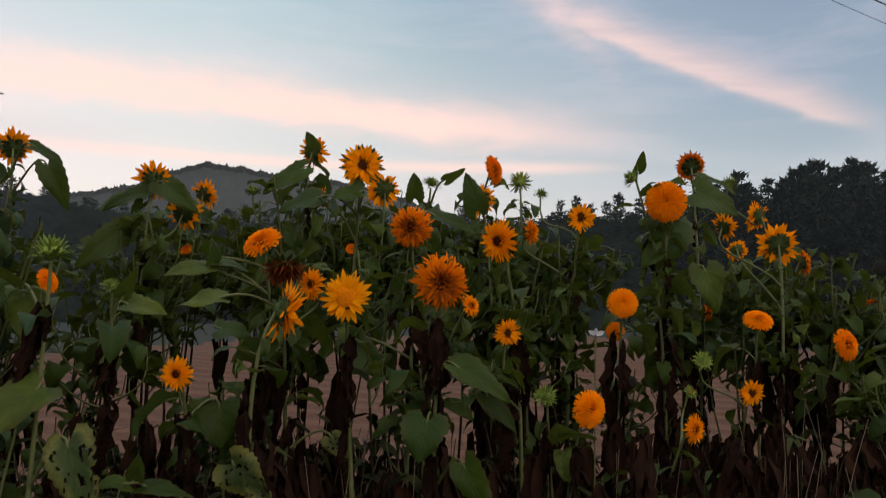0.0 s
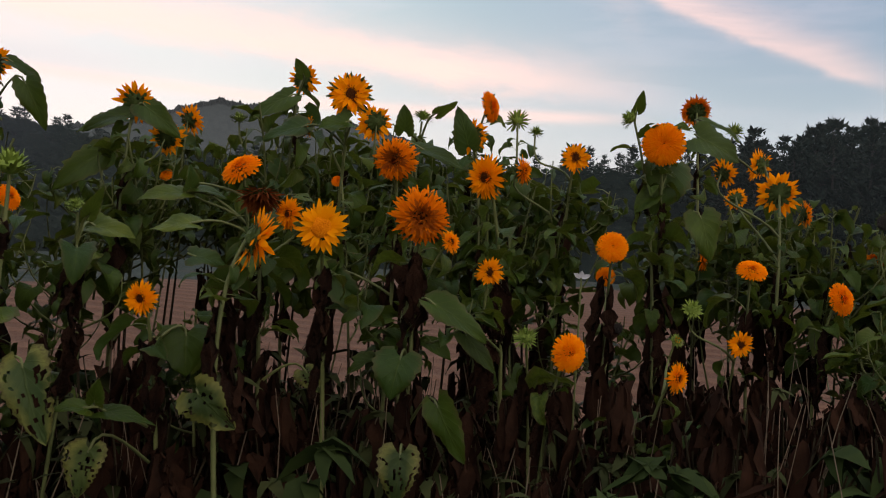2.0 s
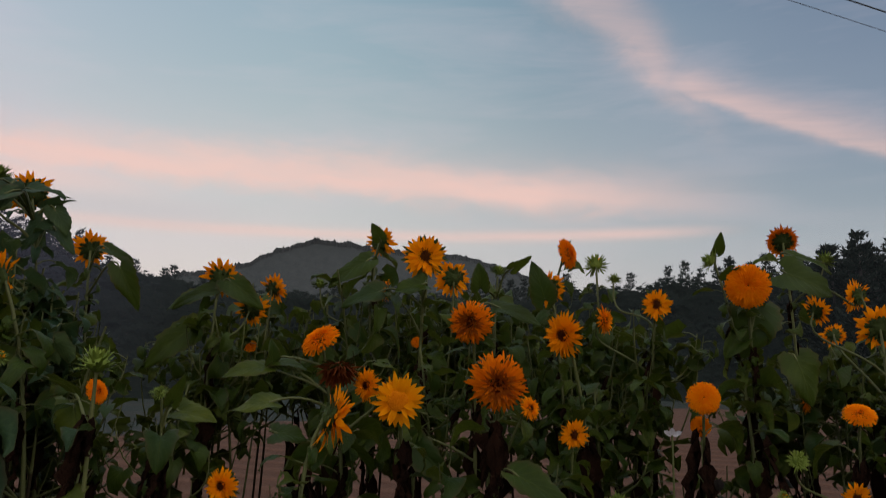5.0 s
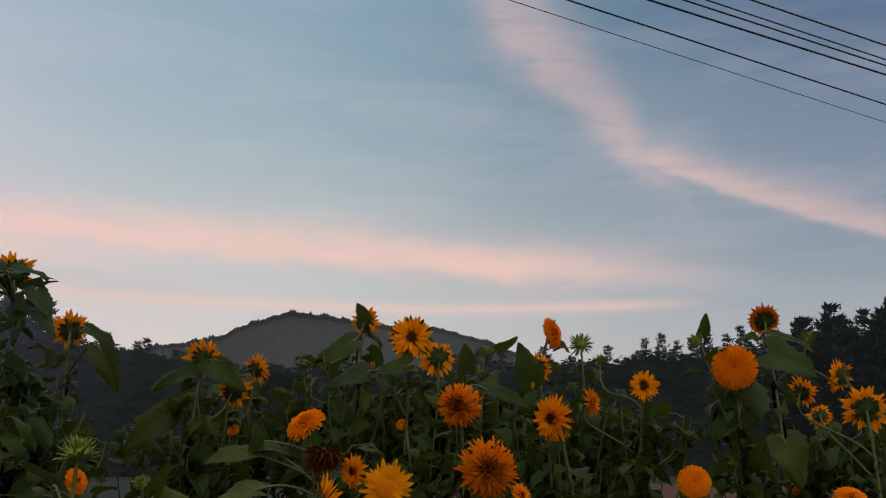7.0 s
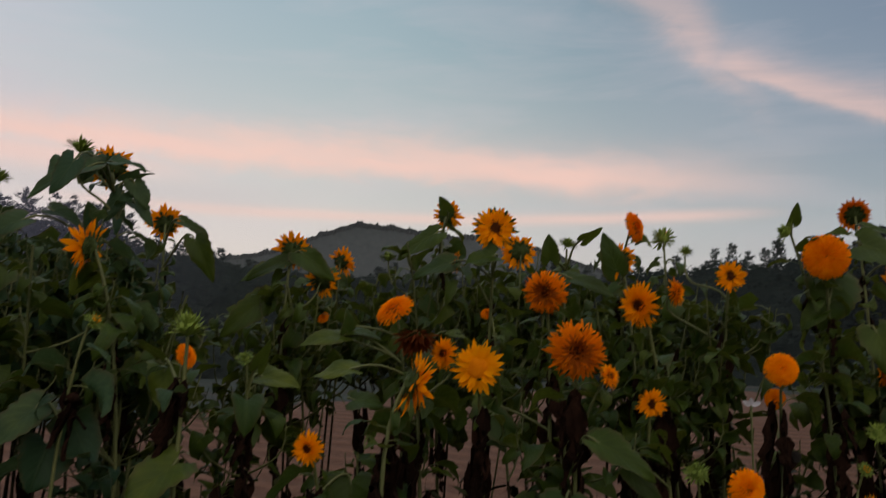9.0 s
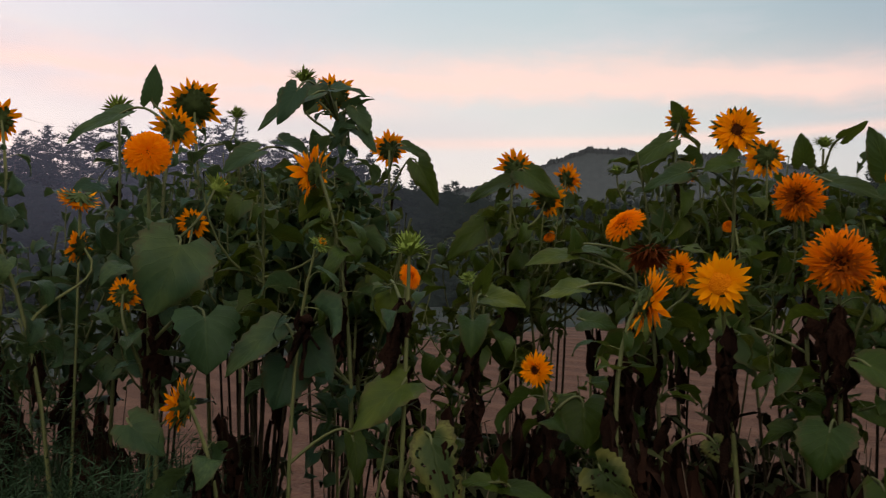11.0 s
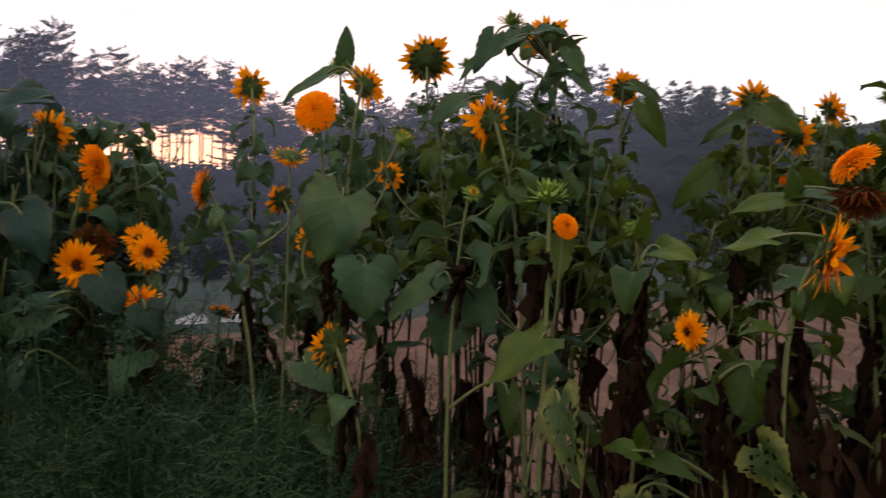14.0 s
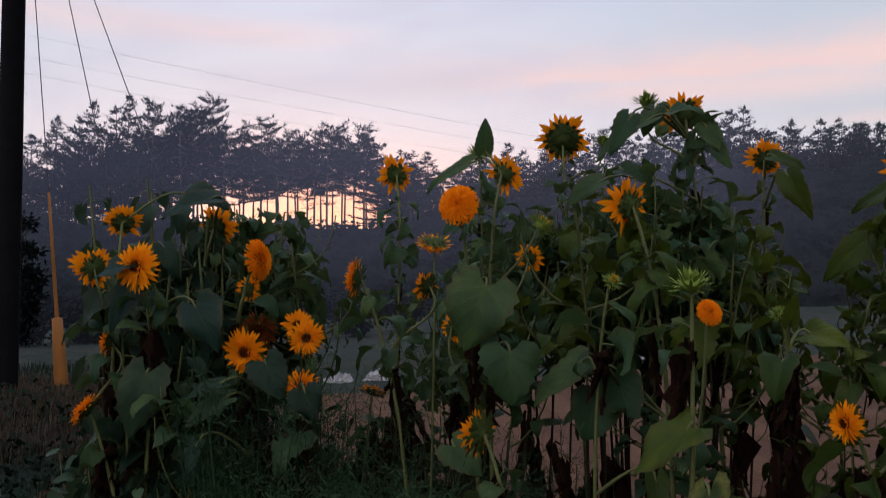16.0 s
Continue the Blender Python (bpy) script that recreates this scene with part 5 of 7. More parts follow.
def bare_plant(x, y, top, alive=True, full=False):
    """A sunflower plant without a flower in sight: leafy above and dead below, or dead all over."""
    st, green, dry = R.choice(FULL if full else (SHOOTS_BLUE if bluish(Vector((x, y, 0))) else SHOOTS) if alive else STALKS)
    z = height(x, y) - 0.03
    if alive and not full:
        for _ in range(4):      # keep behind the flowers
            if not any(shades_head(Vector((x, y, h)), 0.10) for h in (top - 0.35, top - 0.2, top - 0.05, top + 0.05)):
                break
            out = (math.hypot(x, y) + 0.22) / math.hypot(x, y)
            x, y = x * out, y * out
    plant = new("sunflower" if alive else "dead_stalk")
    rx, ry = (x, y) if full else rooted(x, y)
    up = Vector((x - rx, y - ry, top - z)) + Vector((R.gauss(0, 0.05), R.gauss(0, 0.05), 0))
    turn = up.to_track_quat("Z", "Y").to_matrix().to_4x4() @ Matrix.Rotation(R.uniform(0, 6.28), 4, "Z")
    plant.matrix_basis = Matrix.LocRotScale((rx, ry, z), turn.to_quaternion(), (1, 1, (top - z) / 1.75))
    hang("stem", st, plant)
    if green:
        tagged(hang("foliage", green, plant), kind="stuff")
    if full or not alive or R.random() < (0.12 if x < -1.1 else 0.28):
        tagged(hang("dead_leaves", dry, plant, label="dark dried hanging leaves"), kind="stuff")
    return tagged(plant, "leafy sunflower plant without flowers and dry lower leaves" if alive else "dead brown sunflower stalk with shrivelled dark leaves", "sunflower" if alive else "dead stalk", "sunflowers in the row" if alive else "dead stalks in the row")


# flowering plants, each with its further heads and its large leaves
p = sunflower(-0.260, 2.256, 1.584, (0.051, -0.998, -0.045), 0.152, "single")
p = sunflower(-0.006, 2.293, 1.628, (0.104, -0.976, -0.191), 0.151, "shaggy")
bloom(p, 0.076, 2.291, 1.568, (0.715, -0.646, 0.268), 0.068, "semi")
blade(p, (-0.035, 2.265, 1.264), (-0.057, 2.238, 1.162), 0.125, (-0.207, -0.923, 0.324), "leaf")
blade(p, (0.064, 2.299, 1.141), (0.137, 2.273, 1.005), 0.088, (-0.371, -0.879, 0.299), "leaf")
blade(p, (-0.021, 2.253, 1.018), (-0.024, 2.227, 0.897), 0.106, (0.075, -0.963, 0.260), "holed")
blade(p, (0.039, 2.260, 1.405), (0.175, 2.232, 1.331), 0.083, (0.040, -0.637, 0.770), "leaf")
p = sunflower(-0.106, 2.554, 1.810, (-0.143, -0.970, -0.196), 0.131, "shaggy")
blade(p, (-0.287, 2.640, 1.461), (-0.164, 2.613, 1.351), 0.098, (-0.201, -0.860, 0.469), "leaf")
blade(p, (-0.040, 2.776, 1.878), (0.099, 2.751, 1.829), 0.068, (-0.019, -0.674, 0.739), "leaf")
p = sunflower(0.164, 2.556, 1.772, (-0.598, -0.796, -0.092), 0.141, "semi")
blade(p, (0.129, 2.530, 1.314), (0.220, 2.510, 1.213), 0.064, (-0.194, -0.867, 0.460), "leaf")
p = sunflower(0.579, 2.731, 1.600, (-0.100, -0.967, 0.235), 0.106, "pompom")
bloom(p, 0.617, 3.040, 1.507, (-0.195, -0.981, -0.002), 0.073, "pompom")
bloom(p, 0.622, 2.808, 1.341, (0.105, -0.953, -0.285), 0.052, "seedhead")
p = sunflower(0.408, 2.335, 1.293, (0.445, -0.895, 0.015), 0.111, "pompom")
p = sunflower(0.743, 2.822, 1.947, (-0.195, -0.980, -0.050), 0.149, "pompom")
blade(p, (0.894, 2.894, 1.726), (0.930, 2.877, 1.590), 0.121, (-0.007, -0.960, 0.281), "leaf")
blade(p, (0.794, 2.928, 1.892), (0.731, 2.914, 1.727), 0.166, (0.175, -0.944, 0.281), "leaf")
p = sunflower(-0.293, 2.881, 2.062, (0.193, -0.980, 0.057), 0.165, "ringed")
bloom(p, -0.435, 2.940, 1.954, (-0.996, -0.059, 0.068), 0.088, "single")
bloom(p, -0.334, 2.986, 1.781, (-0.009, -0.933, 0.359), 0.044, "pompom")
blade(p, (-0.438, 2.870, 1.943), (-0.562, 2.843, 1.900), 0.086, (-0.015, -0.812, 0.583), "leaf")
blade(p, (-0.293, 2.868, 1.966), (-0.385, 2.840, 1.940), 0.086, (-0.012, -0.881, 0.472), "leaf")
p = sunflower(-0.522, 3.252, 2.183, (0.313, 0.892, 0.325), 0.129, "back")
bloom(p, -0.250, 3.330, 2.053, (-0.372, 0.891, 0.260), 0.149, "back")
bloom(p, -0.735, 3.164, 2.008, (-0.026, 0.101, 0.995), 0.077, "bud")
blade(p, (-0.505, 3.148, 2.176), (-0.528, 3.113, 2.226), 0.052, (0.199, -0.976, -0.089), "leaf")
blade(p, (-0.529, 3.057, 2.080), (-0.668, 3.035, 1.996), 0.092, (-0.015, -0.812, 0.583), "leaf")
p = sunflower(-0.641, 2.057, 1.382, (-0.098, -0.994, -0.048), 0.090, "semi")
blade(p, (-0.562, 2.166, 1.300), (-0.551, 2.139, 1.204), 0.117, (-0.020, -0.967, 0.256), "leaf")
blade(p, (-0.725, 2.002, 1.129), (-0.788, 1.972, 1.135), 0.055, (-0.051, -0.542, 0.839), "leaf")
blade(p, (-0.688, 2.002, 1.125), (-0.564, 1.972, 1.117), 0.060, (-0.051, -0.542, 0.839), "leaf")
blade(p, (-0.701, 1.974, 1.045), (-0.714, 1.948, 0.949), 0.095, (-0.204, -0.893, 0.401), "holed")
blade(p, (-0.709, 2.001, 1.143), (-0.692, 1.970, 1.195), 0.044, (0.008, -0.974, -0.227), "leaf")
p = sunflower(0.189, 2.478, 1.496, (0.102, -0.990, -0.093), 0.089, "single")
p = sunflower(1.014, 2.797, 1.315, (0.050, -0.999, 0.005), 0.093, "single")
bloom(p, 0.853, 2.786, 1.419, (0.094, -0.890, 0.446), 0.074, "bud")
p = sunflower(-1.032, 2.941, 2.006, (-0.021, 0.875, 0.484), 0.149, "back")
bloom(p, -0.931, 3.213, 2.002, (0.355, 0.826, 0.437), 0.114, "back")
bloom(p, -0.947, 3.020, 1.901, (0.080, 0.885, 0.459), 0.127, "back")
bloom(p, -0.895, 2.886, 1.762, (0.209, -0.911, 0.356), 0.051, "pompom")
blade(p, (-1.110, 3.052, 1.965), (-1.221, 2.941, 1.911), 0.071, (0.366, -0.502, 0.784), "leaf")
blade(p, (-1.073, 3.075, 2.029), (-0.961, 3.118, 1.963), 0.079, (0.366, -0.502, 0.784), "leaf")
blade(p, (-1.117, 2.930, 1.831), (-1.234, 2.818, 1.699), 0.107, (0.355, -0.797, 0.488), "leaf")
blade(p, (-1.034, 2.916, 1.963), (-1.187, 2.891, 1.907), 0.071, (-0.019, -0.674, 0.739), "leaf")
blade(p, (-0.995, 2.914, 1.991), (-0.865, 2.893, 1.900), 0.091, (-0.015, -0.812, 0.583), "leaf")
p = sunflower(0.199, 3.476, 2.169, (0.895, -0.403, 0.191), 0.137, "pompom")
p = sunflower(0.476, 2.942, 1.903, (0.099, -0.995, 0.006), 0.115, "single")
bloom(p, 0.309, 3.015, 1.858, (0.888, -0.452, 0.079), 0.110, "semi")
bloom(p, 0.349, 3.067, 2.005, (0.203, 0.253, 0.946), 0.062, "bud")
p = sunflower(1.118, 3.834, 2.273, (-0.021, 0.853, 0.522), 0.147, "oldback")
bloom(p, 1.239, 3.657, 2.162, (0.443, 0.269, 0.855), 0.089, "bud")
blade(p, (1.024, 3.357, 2.132), (1.157, 3.333, 2.076), 0.059, (-0.022, -0.567, 0.823), "leaf")
p = sunflower(-0.455, 2.393, 1.662, (0.115, -0.470, -0.875), 0.129, "withered")
bloom(p, -0.381, 2.426, 1.624, (-0.513, -0.859, -0.010), 0.101, "semi")
blade(p, (-0.311, 2.448, 1.190), (-0.264, 2.420, 1.141), 0.064, (-0.029, -0.908, 0.417), "holed")
blade(p, (-0.607, 2.302, 1.576), (-0.721, 2.273, 1.556), 0.071, (-0.018, -0.728, 0.686), "leaf")
p = sunflower(-0.405, 2.162, 1.541, (0.886, 0.390, -0.251), 0.162, "back")
blade(p, (-0.508, 2.100, 1.166), (-0.413, 2.072, 1.095), 0.107, (-0.207, -0.923, 0.324), "holed")
p = sunflower(-0.571, 2.600, 1.764, (-0.381, -0.589, 0.713), 0.134, "pompom")
blade(p, (-0.724, 2.597, 1.679), (-0.824, 2.493, 1.658), 0.073, (0.341, -0.465, 0.817), "leaf")
blade(p, (-0.706, 2.610, 1.697), (-0.600, 2.646, 1.674), 0.069, (0.341, -0.465, 0.817), "leaf")
blade(p, (-0.719, 2.601, 1.688), (-0.707, 2.571, 1.755), 0.050, (0.709, -0.694, -0.128), "leaf")
blade(p, (-0.639, 2.419, 1.490), (-0.555, 2.441, 1.481), 0.087, (0.397, -0.550, 0.735), "leaf")
p = sunflower(0.121, 3.010, 1.970, (-0.421, 0.774, 0.474), 0.127, "back")
blade(p, (0.110, 2.924, 1.916), (0.072, 2.882, 2.034), 0.087, (0.289, -0.918, -0.270), "leaf")
p = sunflower(0.311, 3.540, 2.130, (-0.018, 0.739, 0.674), 0.106, "budback")
p = sunflower(1.235, 3.330, 1.974, (-0.643, 0.718, 0.265), 0.135, "back")
bloom(p, 1.019, 3.265, 1.595, (0.915, -0.404, -0.015), 0.101, "semi")
blade(p, (0.948, 3.166, 2.037), (1.094, 3.143, 1.966), 0.150, (-0.012, -0.881, 0.472), "leaf")
p = sunflower(1.188, 3.006, 1.830, (0.138, 0.947, 0.290), 0.150, "back")
bloom(p, 0.983, 2.954, 1.881, (0.799, 0.474, 0.371), 0.104, "back")
bloom(p, 1.072, 3.087, 1.813, (0.312, 0.944, -0.108), 0.083, "back")
p = sunflower(1.329, 3.108, 1.773, (0.982, -0.156, 0.110), 0.109, "semi")
p = sunflower(1.045, 2.811, 1.557, (-0.021, -0.587, 0.809), 0.105, "pompom")
p = sunflower(1.339, 2.814, 1.479, (0.508, -0.840, 0.190), 0.116, "pompom")
p = sunflower(0.747, 2.522, 1.225, (0.684, -0.730, -0.007), 0.100, "semi")
bloom(p, 0.780, 2.676, 1.322, (0.196, -0.875, 0.442), 0.046, "budopen")
p = sunflower(0.296, 2.424, 1.321, (-0.227, -0.800, 0.556), 0.071, "bud")
p = sunflower(-1.866, 1.372, 1.387, (0.889, -0.458, -0.005), 0.107, "semi")
blade(p, (-1.809, 1.359, 1.383), (-1.769, 1.377, 1.308), 0.095, (0.795, -0.458, 0.398), "leaf")
p = sunflower(-1.975, 1.427, 1.518, (0.888, -0.457, 0.045), 0.119, "semi")
bloom(p, -2.041, 1.423, 1.557, (0.856, -0.377, 0.353), 0.108, "single")
p = sunflower(-2.299, 1.884, 2.087, (-0.927, 0.140, 0.347), 0.140, "back")
p = sunflower(-1.423, 1.631, 1.875, (0.648, -0.750, 0.137), 0.114, "pompom")
bloom(p, -1.544, 1.686, 1.554, (-0.618, 0.765, 0.182), 0.081, "back")
blade(p, (-1.361, 1.677, 1.666), (-1.400, 1.630, 1.510), 0.175, (0.740, -0.620, 0.260), "leaf")
blade(p, (-1.325, 1.722, 1.501), (-1.298, 1.706, 1.380), 0.151, (0.790, -0.560, 0.250), "leaf")
blade(p, (-1.461, 1.633, 1.258), (-1.390, 1.672, 1.194), 0.099, (0.686, -0.571, 0.451), "leaf")
p = sunflower(-1.594, 1.893, 1.996, (-0.337, 0.896, 0.288), 0.122, "back")
bloom(p, -1.492, 1.944, 1.839, (-0.022, 0.808, 0.589), 0.087, "budopen")
bloom(p, -1.622, 1.997, 1.756, (-0.580, 0.722, 0.377), 0.085, "back")
blade(p, (-1.650, 1.859, 2.069), (-1.618, 1.845, 2.153), 0.057, (0.918, -0.312, -0.246), "leaf")
blade(p, (-1.766, 1.873, 2.052), (-1.862, 1.773, 1.977), 0.060, (0.393, -0.544, 0.741), "leaf")
p = sunflower(-2.084, 2.483, 2.239, (-0.678, 0.510, 0.529), 0.193, "greenback")
bloom(p, -1.969, 2.582, 2.214, (-0.150, 0.229, 0.962), 0.079, "bud")
p = sunflower(-1.967, 2.036, 2.120, (-0.394, 0.108, 0.913), 0.104, "bud")
p = sunflower(-1.273, 2.066, 1.881, (-0.972, -0.157, 0.173), 0.149, "back")
blade(p, (-1.253, 1.943, 1.381), (-1.261, 1.904, 1.280), 0.130, (0.657, -0.631, 0.412), "leaf")
blade(p, (-1.267, 1.931, 1.452), (-1.347, 1.841, 1.389), 0.065, (0.186, -0.560, 0.807), "leaf")
p = sunflower(-1.813, 1.512, 1.694, (-0.586, -0.803, 0.107), 0.128, "semi")
bloom(p, -1.707, 1.689, 1.670, (-0.905, -0.389, 0.173), 0.098, "single")
bloom(p, -1.815, 1.777, 1.803, (-0.465, 0.139, -0.874), 0.115, "semi")
p = sunflower(-1.264, 1.585, 1.318, (-0.917, -0.392, 0.077), 0.126, "single")
p = sunflower(-1.545, 2.562, 2.233, (-0.746, 0.389, 0.540), 0.147, "greenback")
bloom(p, -1.549, 2.407, 2.257, (0.276, 0.049, 0.960), 0.107, "bud")
blade(p, (-1.455, 2.324, 2.172), (-1.573, 2.210, 2.075), 0.068, (0.366, -0.502, 0.784), "leaf")
blade(p, (-1.465, 2.257, 2.174), (-1.492, 2.205, 2.068), 0.070, (0.757, -0.606, 0.245), "leaf")
blade(p, (-1.610, 2.605, 2.254), (-1.549, 2.658, 2.199), 0.103, (0.764, -0.224, 0.604), "leaf")
blade(p, (-1.610, 2.605, 2.263), (-1.626, 2.527, 2.182), 0.115, (0.643, -0.579, 0.501), "leaf")
blade(p, (-1.637, 2.463, 2.225), (-1.645, 2.395, 2.164), 0.075, (0.643, -0.579, 0.501), "leaf")
blade(p, (-1.431, 2.400, 2.201), (-1.339, 2.427, 2.191), 0.080, (0.341, -0.465, 0.817), "leaf")
blade(p, (-1.456, 2.566, 2.178), (-1.403, 2.568, 2.097), 0.074, (0.630, -0.577, 0.519), "leaf")
blade(p, (-1.480, 2.550, 2.142), (-1.511, 2.496, 2.045), 0.081, (0.330, -0.783, 0.527), "leaf")
blade(p, (-1.480, 2.612, 2.124), (-1.411, 2.625, 2.051), 0.068, (0.630, -0.577, 0.519), "leaf")
blade(p, (-1.474, 2.370, 2.216), (-1.486, 2.328, 2.136), 0.073, (0.367, -0.830, 0.421), "leaf")
blade(p, (-1.625, 2.274, 2.002), (-1.692, 2.194, 1.938), 0.077, (0.447, -0.627, 0.638), "leaf")
blade(p, (-1.567, 2.313, 2.035), (-1.477, 2.339, 1.993), 0.070, (0.447, -0.627, 0.638), "leaf")
p = sunflower(-1.548, 2.955, 2.116, (-0.416, 0.803, 0.426), 0.138, "back")
blade(p, (-1.357, 2.820, 2.029), (-1.288, 2.836, 1.888), 0.086, (0.301, -0.918, 0.258), "leaf")
blade(p, (-1.419, 2.836, 2.098), (-1.327, 2.864, 2.053), 0.051, (0.472, -0.665, 0.578), "leaf")
p = sunflower(-1.114, 1.875, 1.674, (0.745, -0.051, 0.666), 0.054, "budopen")
bloom(p, -0.947, 2.019, 1.600, (0.909, -0.229, 0.348), 0.068, "pompom")
blade(p, (-1.067, 1.956, 1.212), (-1.039, 1.941, 1.111), 0.054, (0.769, -0.518, 0.375), "leaf")
blade(p, (-1.250, 1.892, 1.474), (-1.304, 1.777, 1.376), 0.085, (0.500, -0.424, 0.755), "leaf")
p = sunflower(-0.885, 1.897, 1.661, (0.101, -0.107, 0.989), 0.115, "bud")
blade(p, (-0.802, 1.848, 1.241), (-0.742, 1.823, 1.090), 0.111, (-0.204, -0.893, 0.401), "holed")
blade(p, (-0.889, 1.889, 1.356), (-0.974, 1.798, 1.262), 0.107, (0.393, -0.704, 0.592), "leaf")
blade(p, (-1.008, 2.022, 1.568), (-0.988, 2.007, 1.468), 0.113, (0.807, -0.365, 0.465), "leaf")
p = sunflower(-0.838, 2.118, 1.597, (0.006, -0.537, 0.843), 0.051, "bud")
blade(p, (-0.797, 2.101, 1.572), (-0.754, 2.065, 1.633), 0.039, (0.291, -0.940, -0.179), "leaf")
blade(p, (-0.831, 2.203, 1.551), (-0.718, 2.175, 1.534), 0.074, (-0.018, -0.728, 0.686), "leaf")
p = sunflower(-2.033, 1.674, 1.342, (-0.145, 0.370, 0.918), 0.098, "single")
p = sunflower(-1.954, 1.234, 1.484, (0.733, -0.651, -0.197), 0.143, "semi")
bloom(p, -1.985, 1.283, 1.546, (0.775, -0.342, -0.531), 0.123, "withered")
blade(p, (-1.915, 1.093, 1.244), (-1.907, 1.056, 1.158), 0.052, (0.715, -0.623, 0.316), "leaf")
blade(p, (-1.922, 1.162, 1.403), (-1.947, 1.063, 1.370), 0.047, (0.559, -0.317, 0.766), "leaf")
blade(p, (-1.920, 1.172, 1.361), (-1.951, 1.065, 1.298), 0.066, (0.559, -0.317, 0.766), "leaf")
blade(p, (-1.910, 1.278, 1.459), (-1.861, 1.312, 1.365), 0.113, (0.795, -0.458, 0.398), "leaf")
p = sunflower(-2.392, 1.267, 1.883, (-0.455, 0.797, 0.397), 0.156, "back")
blade(p, (-2.163, 1.187, 1.946), (-2.212, 1.049, 1.899), 0.091, (0.559, -0.317, 0.766), "leaf")
p = sunflower(-2.079, 0.956, 1.730, (0.716, -0.692, 0.093), 0.148, "semi")
blade(p, (-2.136, 0.962, 1.691), (-2.151, 0.892, 1.554), 0.085, (0.747, -0.533, 0.397), "leaf")
blade(p, (-2.091, 0.935, 1.738), (-2.112, 0.843, 1.700), 0.081, (0.607, -0.346, 0.715), "leaf")
blade(p, (-2.002, 1.101, 1.621), (-1.947, 1.149, 1.500), 0.126, (0.795, -0.458, 0.398), "leaf")
blade(p, (-2.079, 0.989, 1.429), (-2.086, 0.936, 1.257), 0.135, (0.808, -0.342, 0.479), "leaf")
p = sunflower(-2.303, 0.953, 1.878, (-0.815, 0.307, 0.491), 0.119, "back")
bloom(p, -2.250, 0.862, 1.731, (-0.985, -0.065, 0.159), 0.128, "back")
blade(p, (-2.239, 0.888, 1.652), (-2.246, 0.828, 1.557), 0.094, (0.694, -0.603, 0.393), "leaf")
blade(p, (-2.252, 1.132, 1.965), (-2.161, 1.232, 1.931), 0.100, (0.559, -0.317, 0.766), "leaf")
p = sunflower(-2.049, 1.305, 1.755, (0.738, 0.663, 0.125), 0.137, "pompom")
bloom(p, -2.119, 1.294, 1.666, (-0.652, 0.743, 0.154), 0.087, "back")
p = sunflower(-2.173, 0.838, 1.326, (-0.268, -0.737, 0.621), 0.122, "semi")
bloom(p, -2.187, 0.895, 1.511, (-0.406, -0.908, 0.101), 0.089, "semi")
p = sunflower(1.591, 3.106, 1.623, (0.286, -0.294, 0.912), 0.100, "pompom")
p = sunflower(0.647, 2.913, 2.042, (-0.761, 0.187, 0.621), 0.091, "bud")
blade(p, (0.670, 2.911, 2.067), (0.682, 2.875, 2.124), 0.044, (0.291, -0.940, -0.179), "leaf")
p = sunflower(-0.054, 3.063, 2.036, (0.203, 0.253, 0.946), 0.075, "bud")
blade(p, (-0.111, 2.969, 1.963), (-0.112, 2.931, 2.042), 0.068, (0.200, -0.939, -0.279), "leaf")
blade(p, (-0.002, 2.963, 2.030), (0.061, 2.930, 2.062), 0.040, (0.010, -0.926, -0.378), "leaf")
p = sunflower(1.556, 2.994, 1.750, (-0.195, -0.976, 0.094), 0.081, "seedhead")

for one in PENDING:
    foliage(*one)

# leafy and dead plants that fill the row between the flowering ones
CREST_L = [-34, -28, -24, -17, -15.5, -14, -10.5, -9, -2, 8, 18, 22, 24, 27.5, 29, 34, 40, 48, 60]
CREST_Z = [1.55, 1.68, 1.80, 1.90, 1.72, 1.42, 1.44, 1.80, 1.98, 2.02, 1.98, 1.84, 1.44, 1.44, 1.72, 2.02, 2.12, 2.10, 2.00]
END_L = [48, 56, 60, 61.5, 69, 71, 76, 81, 83]          # the same for the end of the row, from a spot farther on
END_Z = [2.02, 1.94, 1.74, 1.26, 1.22, 1.78, 1.86, 1.76, 1.5]
q = random.Random(33)


def crest(x, y):
    """How tall the plants stand at a spot of the row; 0 where the row has ended."""
    end = math.degrees(math.atan2(-(x - 0.43), y - 0.52))
    r = math.hypot(x, y)
    if end > 50:
        r = math.hypot(x - 0.43, y - 0.52)
        return 0.0 if end > 83 else 1.5 + (float(np.interp(end, END_L, END_Z)) - 1.5) * r / 3.0
    return 1.5 + (float(np.interp(math.degrees(math.atan2(-x, y)), CREST_L, CREST_Z)) - 1.5) * r / 3.0


def spots(count, near, far, first=-35, last=68):
    """Places along the row, which bends round the viewer."""
    for i in range(count):
        left = first + (last - first) * (i + q.uniform(-0.5, 0.5)) / count
        r = q.uniform(near, far) - 0.45 * smooth(45, 65, left)
        a = radians(left)
        yield -r * math.sin(a), r * math.cos(a)


def thinner(x, y):
    """The row stands more open where it bends round."""
    return 17 < math.degrees(math.atan2(-x, y)) < 50 and q.random() < 0.2


